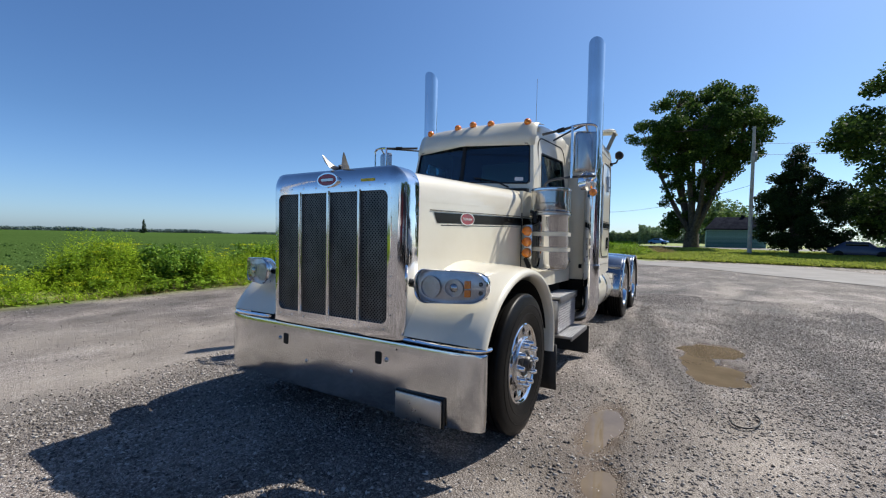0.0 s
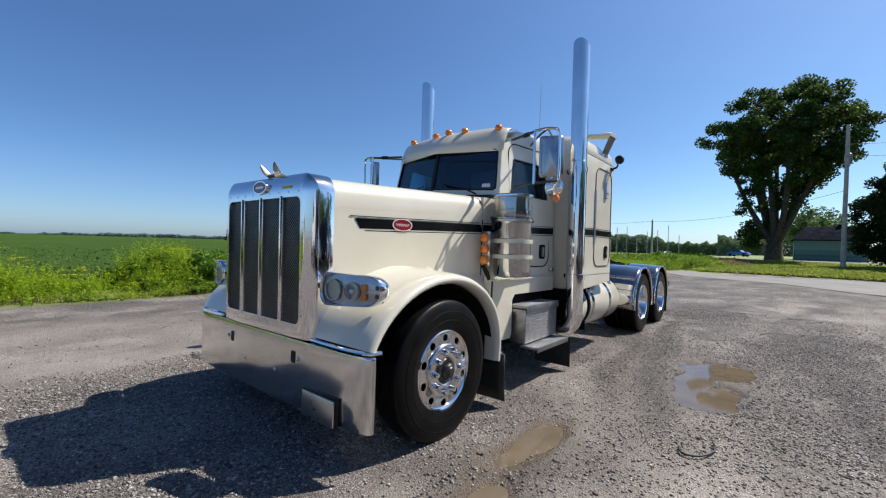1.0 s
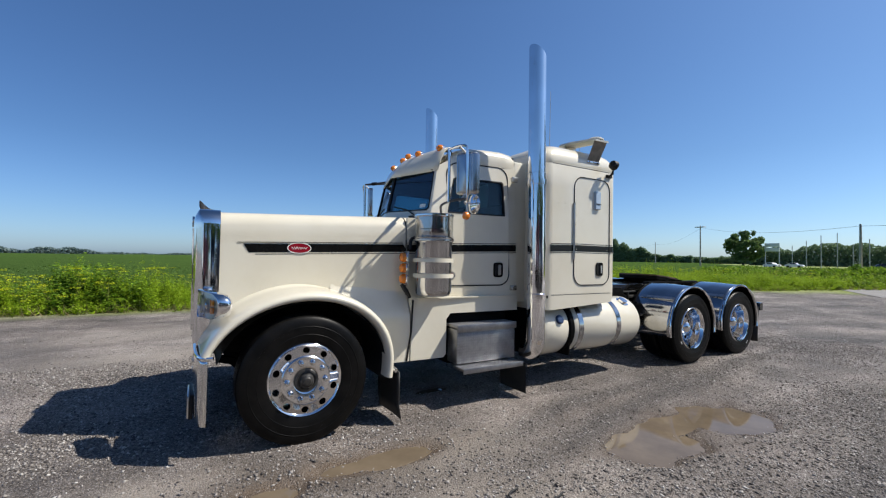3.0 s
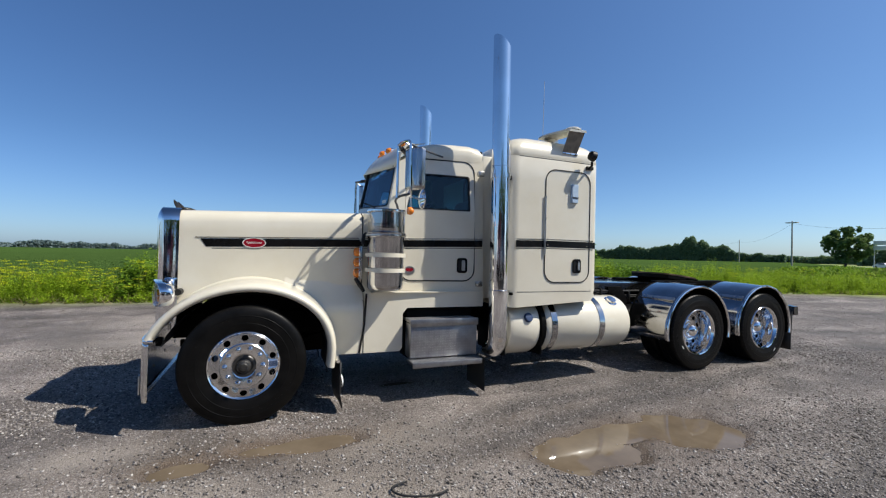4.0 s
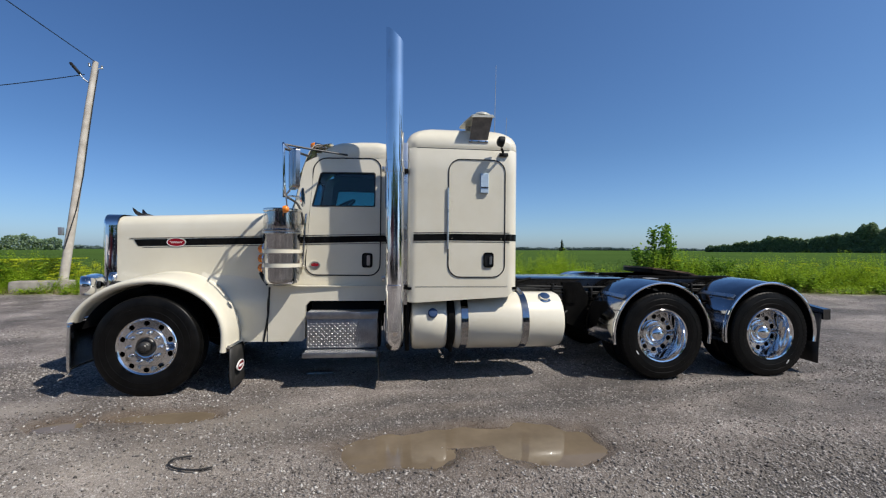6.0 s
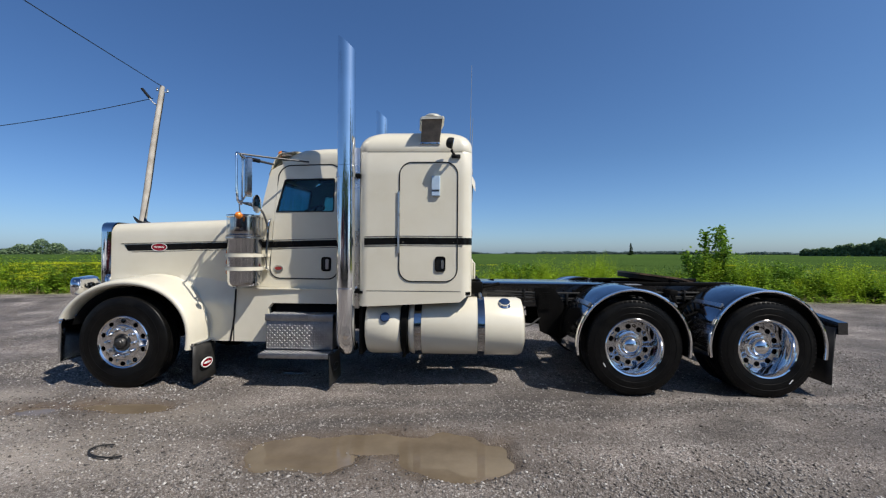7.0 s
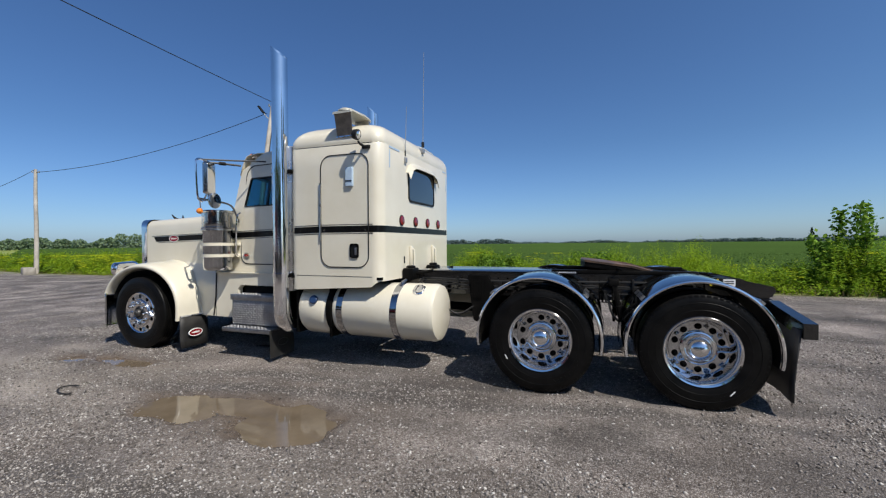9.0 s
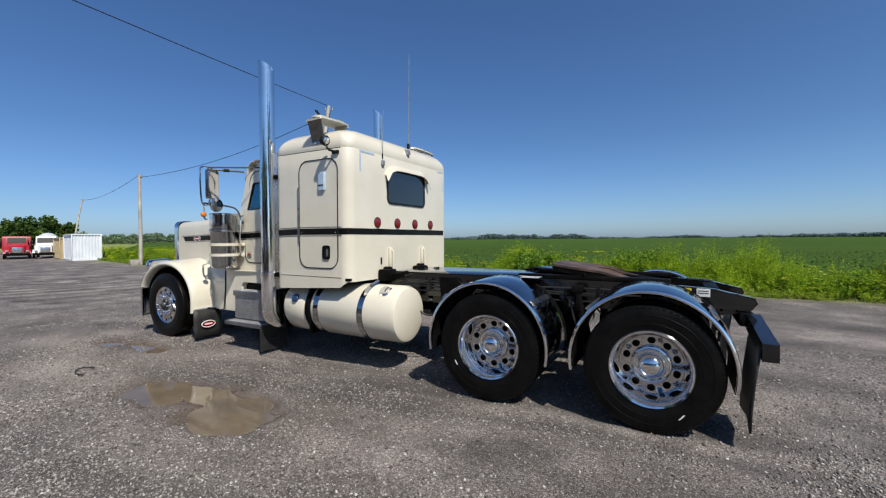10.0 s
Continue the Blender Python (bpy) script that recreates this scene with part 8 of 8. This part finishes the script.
# ---- chassis ----
frame_ = empty("frame", T)
for s in (-1, 1):
    prof = [(2.2, 0.86), (7.55, 0.86), (7.86, 0.93), (7.92, 1.0), (7.90, 1.05), (7.6, 1.115), (7.1, 1.14), (2.2, 1.14)]
    part("rail", prism(bmesh.new(), prof, lambda u, v, d: (u, s * (0.43 + d), v), -0.035, 0.035), GLOSSBLACK, frame_, "black painted frame rail")
    bm = bmesh.new()
    for x in np.arange(4.55, 7.8, 0.115):
        for z in (0.93, 1.07):
            dome(bm, (x, s * 0.466, z), 0.013, (0, s, 0), 0.012, 6)
    part("frame_bolts", bm, CHASSIS, frame_, kind="stuff")
    part("outer_plate", prism(bmesh.new(), [(7.3, 0.95), (7.88, 0.95), (7.9, 1.04), (7.6, 1.12), (7.3, 1.135)], lambda u, v, d: (u, s * (0.47 + d), v), 0.0, 0.03), GLOSSBLACK, frame_)
    for x0, x1, m_ in ((7.34, 7.42, YELLOW), (7.46, 7.565, WHITE)):
        part("warning_sticker", prism(bmesh.new(), rrect(x0, x1, 1.045, 1.118, 0.004, 2), lambda u, v, d: (u, s * (0.501 + d), v), 0, 0.002), m_, frame_, "small warning sticker with dark bars")
        for q in range(2):
            part("sticker_bar", prism(bmesh.new(), rrect(x0 + 0.008, x1 - 0.012, 1.072 + 0.02 * q, 1.080 + 0.02 * q, 0.002, 2), lambda u, v, d: (u, s * (0.503 + d), v), 0, 0.0015), DARK, frame_)
    # air lines along the rail, clipped at intervals, and valves
    for q, (z, rr) in enumerate(((1.045, 0.012), (1.015, 0.009), (0.975, 0.012), (0.93, 0.008))):
        pts = [(x, s * (0.478 + 0.006 * math.sin(x * 3 + q)), z + 0.012 * math.sin(x * (2.1 + 0.4 * q) + q)) for x in np.linspace(4.15, 7.2 - 0.2 * q, 16)]
        part("air_line", tube(bmesh.new(), pts, rr, 6), CABLE, frame_)
    for x, z in ((4.62, 1.03), (5.16, 0.98), (6.05, 1.0), (6.62, 1.04), (7.2, 1.0)):
        part("pipe_clip", box(bmesh.new(), x - 0.012, x + 0.012, min(s * 0.468, s * 0.505), max(s * 0.468, s * 0.505), z - 0.09, z + 0.05, 0.004), DARK, frame_)
    for x, z in ((4.45, 0.94), (6.36, 0.93)):
        part("air_valve", spin(bmesh.new(), [(0.03, z - 0.07), (0.045, z - 0.06), (0.045, z + 0.02), (0.06, z + 0.03), (0.06, z + 0.05), (0.02, z + 0.07)], "z", (x, s * 0.54, 0), 14), DARK, frame_)
        part("valve_fitting", tube(bmesh.new(), [(x, s * 0.58, z), (x + 0.03, s * 0.63, z - 0.01)], 0.010, 8), STEEL, frame_)
        part("air_line", tube(bmesh.new(), [(x, s * 0.57, z - 0.05), (x + 0.05, s * 0.60, z - 0.25), (x + 0.2, s * 0.55, z - 0.34), (x + 0.4, s * 0.48, z - 0.2)], 0.012, 6, 2), CABLE, frame_)
    part("shock_absorber", tube(bmesh.new(), [(6.42, s * 0.60, 1.06), (6.47, s * 0.60, 0.82), (6.475, s * 0.60, 0.81), (6.54, s * 0.60, 0.52)], [0.028, 0.028, 0.042, 0.042], 10), CHASSIS, frame_)
    part("shock_mount", box(bmesh.new(), 6.37, 6.47, min(s * 0.47, s * 0.64), max(s * 0.47, s * 0.64), 1.03, 1.10, 0.012), CHASSIS, frame_)
    # grating step over the first drive fender
    part("deck_grating", box(bmesh.new(), 5.74, 6.04, min(s * 0.48, s * 0.66), max(s * 0.48, s * 0.66), 1.150, 1.158, 0.002), CHASSIS, frame_)
    bm = bmesh.new()
    for a in range(13):
        for b in range(7):
            dome(bm, (5.76 + 0.0215 * a, s * (0.495 + 0.025 * b), 1.158), 0.008, (0, 0, 1), 0.007, 6)
    part("grating_studs", bm, GREYMETAL, frame_, kind="stuff")
    # bracket with punched holes before the first drive wheel
    part("hanger", prism(bmesh.new(), [(4.82, 0.55), (5.05, 0.45), (5.12, 0.9), (5.0, 1.10), (4.75, 1.10)], lambda u, v, d: (u, s * (0.47 + d), v), 0.0, 0.03), CHASSIS, frame_)
    for x0 in (4.80, 6.27):
        bm = bmesh.new()
        for a in range(4):
            for b in range(6):
                u0, v0 = x0 + 0.036 * a, 0.83 + 0.036 * b
                holed(bm, [(u0, v0), (u0 + 0.036, v0), (u0 + 0.036, v0 + 0.036), (u0, v0 + 0.036)], circle(u0 + 0.018, v0 + 0.018, 0.011, 8), (u0 + 0.018, v0 + 0.018), lambda u, v, d: (u, s * (0.515 + d), v), 0.0, 0.004)
        part("perforated_plate", bm, CHASSIS, frame_)
    # drive fenders
    for x in AX:
        a0, a1 = (190, -11)
        x -= 0.02
        rows = []
        for k in range(37):
            a = radians(a0 + (a1 - a0) * k / 36)
            rows.append([(x + rr * math.cos(a), s * y, 0.54 + rr * math.sin(a)) for y, rr in ((0.60, 0.628), (0.64, 0.642), (0.93, 0.634), (1.19, 0.616), (1.235, 0.606))])
        fd = part("drive_fender", loft(bmesh.new(), rows), FENDER, T, "polished stainless half-round fender")
        fm = fd.modifiers.new("thickness", "SOLIDIFY")
        fm.thickness = 0.004
        for y, m_, rb in ((0.605, CHASSIS, 0.628), (1.245, CHROME, 0.608)):
            part("fender_bead", tube(bmesh.new(), [(x + rb * math.cos(a), s * y, 0.54 + rb * math.sin(a)) for a in np.radians(np.linspace(a0, a1, 45))], 0.017, 8), m_, fd)
        part("fender_liner", loft(bmesh.new(), [[(x + 0.592 * math.cos(a), s * y, 0.54 + 0.592 * math.sin(a)) for y in (0.605, 0.9, 1.23)] for a in np.radians(np.linspace(a0, a1, 30))]), CHASSIS, fd)
        # bright trim bar laid across the fender's front slope
        bar = bmesh.new()
        loft(bar, [[(x + rr * math.cos(radians(a)), s * y, 0.54 + rr * math.sin(radians(a))) for a, rr in ((134.0, 0.630), (134.2, 0.652), (138.6, 0.652), (138.8, 0.630))] for y in (0.70, 0.72, 1.19, 1.21)], close_u=True, cap=True)
        part("trim_bar", bar, STEEL, fd, "narrow bright metal bar")
        bar = bmesh.new()
        loft(bar, [[(x + rr * math.cos(radians(a)), s * y, 0.54 + rr * math.sin(radians(a))) for a, rr in ((41.2, 0.630), (41.4, 0.652), (45.8, 0.652), (46.0, 0.630))] for y in (0.70, 0.72, 1.19, 1.21)], close_u=True, cap=True)
        part("trim_bar", bar, STEEL, fd, "narrow bright metal bar")
        for aa in (62, 118):
            a = radians(aa)
            part("fender_arm", tube(bmesh.new(), [(x + 0.59 * math.cos(a), s * 0.46, 0.54 + 0.59 * math.sin(a) - 0.02), (x + 0.60 * math.cos(a), s * 1.1, 0.54 + 0.60 * math.sin(a))], 0.022, 8), CHASSIS, fd)
        part("axle", spin(bmesh.new(), [(0.07, s * 0.35), (0.09, s * 0.6), (0.09, s * 0.95)], "y", (x, 0, 0.52), 14), CHASSIS, T)
        part("air_spring", spin(bmesh.new(), [(0.10, 0.62), (0.135, 0.66), (0.135, 0.80), (0.10, 0.86)], "z", (x + 0.32, s * 0.43, 0), 16), RUBBER, T)
        part("suspension_arm", box(bmesh.new(), x - 0.5, x + 0.45, min(s * 0.39, s * 0.47), max(s * 0.39, s * 0.47), 0.52, 0.62, 0.02), CHASSIS, T)
    # rear mudflap on its hanger
    part("flap_hanger", loft(bmesh.new(), [[(x, s * y, z), (x + 0.10, s * y, z), (x + 0.10, s * y, z + 0.13), (x, s * y, z + 0.13)] for x, y, z in ((7.83, 0.5, 0.79), (7.84, 1.235, 0.69))], close_u=True, cap=True), GLOSSBLACK, frame_, "black mudflap hanger")
    fl = part("rear_mudflap", loft(bmesh.new(), [[(7.85 - 0.05 * math.sin(2.5 * (0.75 - z)) + 0.012 * math.sin(9 * y), s * y, z) for y in np.linspace(0.62, 1.22, 7)] for z in (0.145, 0.3, 0.5, 0.76)]), FLAP, T, "black rubber rear mudflap")
    fm = fl.modifiers.new("thickness", "SOLIDIFY")
    fm.thickness = 0.014
for x in (2.6, 3.4, 4.3, 5.1, 6.35, 7.6):
    part("crossmember", box(bmesh.new(), x - 0.06, x + 0.06, -0.40, 0.40, 0.88, 1.10, 0.015), CHASSIS, frame_)
part("tail_crossmember", box(bmesh.new(), 7.78, 7.89, -0.50, 0.50, 0.80, 0.93, 0.02), BLACK, frame_)
part("deck_plate", box(bmesh.new(), 4.05, 5.75, -0.47, 0.47, 1.142, 1.150, 0.002), GLOSSBLACK, frame_, "glossy black deck plate")
for s in (-1, 1):
    part("fifth_wheel_rail", box(bmesh.new(), 5.75, 7.25, min(s * 0.36, s * 0.47), max(s * 0.36, s * 0.47), 1.142, 1.185, 0.008), CHASSIS, frame_)
fw = empty("fifth_wheel", T)
fw.matrix_basis = pose(6.46, 0, 1.235, 0, 7, 0)
outl = [(-0.46, -0.24), (-0.40, -0.40), (-0.15, -0.46), (0.18, -0.46), (0.62, -0.36), (0.66, -0.30), (0.22, -0.07), (0.10, -0.05), (0.06, 0.0), (0.10, 0.05), (0.22, 0.07), (0.66, 0.30), (0.62, 0.36), (0.18, 0.46), (-0.15, 0.46), (-0.40, 0.40), (-0.46, 0.24)]
part("plate", prism(bmesh.new(), [(u * 0.86, v * 0.95) for u, v in outl], lambda u, v, d: (u, v, d - 0.06 * max(0.0, u - 0.19) / 0.38), 0.0, 0.022), RUST, fw, "greasy rust-brown steel coupling plate")
part("plate_skirt", prism(bmesh.new(), [(u * 0.85, v * 0.94) for u, v in outl], lambda u, v, d: (u, v, d - 0.06 * max(0.0, u - 0.19) / 0.38), -0.055, 0.0), CHASSIS, fw)
for s in (-1, 1):
    part("ramp", box(bmesh.new(), 0.20, 0.68, min(s * 0.10, s * 0.34), max(s * 0.10, s * 0.34), -0.09, -0.02, 0.01), CHASSIS, fw)
    part("pivot_bracket", prism(bmesh.new(), [(-0.2, -0.12), (0.2, -0.12), (0.08, 0.0), (-0.08, 0.0)], lambda u, v, d: (u, s * (0.36 + d), v), 0.0, 0.06), CHASSIS, fw)
part("release_handle", tube(bmesh.new(), [(0.0, -0.3, -0.03), (0.02, -0.52, -0.03), (0.05, -0.60, -0.03)], 0.012, 8), CHASSIS, fw)
# running gear seen under the body
part("front_axle", box(bmesh.new(), -0.06, 0.06, -0.95, 0.95, 0.38, 0.50, 0.02), CHASSIS, T)
part("engine", box(bmesh.new(), -0.45, 0.95, -0.36, 0.36, 0.55, 1.35, 0.05), CHASSIS, T)
part("oil_pan", box(bmesh.new(), -0.25, 0.8, -0.22, 0.22, 0.36, 0.56, 0.04), CHASSIS, T)
part("gearbox", loft(bmesh.new(), [[(x, r * math.cos(a), 0.72 + r * math.sin(a)) for a in np.linspace(0, 2 * math.pi, 12, endpoint=False)] for x, r in ((0.9, 0.30), (1.2, 0.27), (1.8, 0.2), (2.0, 0.12))], close_u=True, cap=True), CHASSIS, T)
part("drive_shaft", tube(bmesh.new(), [(1.95, 0, 0.70), (3.8, 0, 0.66), (5.4, 0, 0.60)], 0.055, 12), CHASSIS, T)
for x in AX:
    part("differential", spin(bmesh.new(), [(0.05, -0.3), (0.16, -0.22), (0.21, 0.0), (0.16, 0.2), (0.06, 0.28)], "x", (x, 0, 0.56), 16), CHASSIS, T)
for s in (-1, 1):
    part("front_rail", box(bmesh.new(), -0.72, 2.25, min(s * 0.40, s * 0.47), max(s * 0.40, s * 0.47), 0.62, 0.86, 0.01), CHASSIS, T)
    part("leaf_spring", loft(bmesh.new(), [[(x, s * y, 0.44 + 0.10 * (x / 0.65) ** 2 + dz) for y, dz in ((0.39, 0), (0.48, 0), (0.48, 0.06), (0.39, 0.06))] for x in np.linspace(-0.65, 0.7, 9)], close_u=True, cap=True), CHASSIS, T)
    part("steering_link", tube(bmesh.new(), [(0.15, s * 0.88, 0.47), (0.3, s * 0.6, 0.60)], 0.025, 8), CHASSIS, T)
    part("air_tank", spin(bmesh.new(), [(0.03, 2.5), (0.11, 2.53), (0.12, 2.58), (0.12, 3.3), (0.11, 3.35), (0.03, 3.38)], "x", (0, s * 0.3, 0.7), 16), CHASSIS, T)

# black hose lying on the gravel, and bits of litter
hz = lambda x, y: float(ground_z(x, y)) + 0.012
pts = [(1.05, -2.60), (0.95, -2.62), (0.925, -2.68), (0.97, -2.75), (1.07, -2.80), (1.19, -2.82), (1.27, -2.79)]
tagged(part("rubber_hose", tube(bmesh.new(), [(x, y, hz(x, y) + 0.008) for x, y in pts], 0.007, 8, 2), CABLE), "short black rubber hose lying on the gravel", "hose")
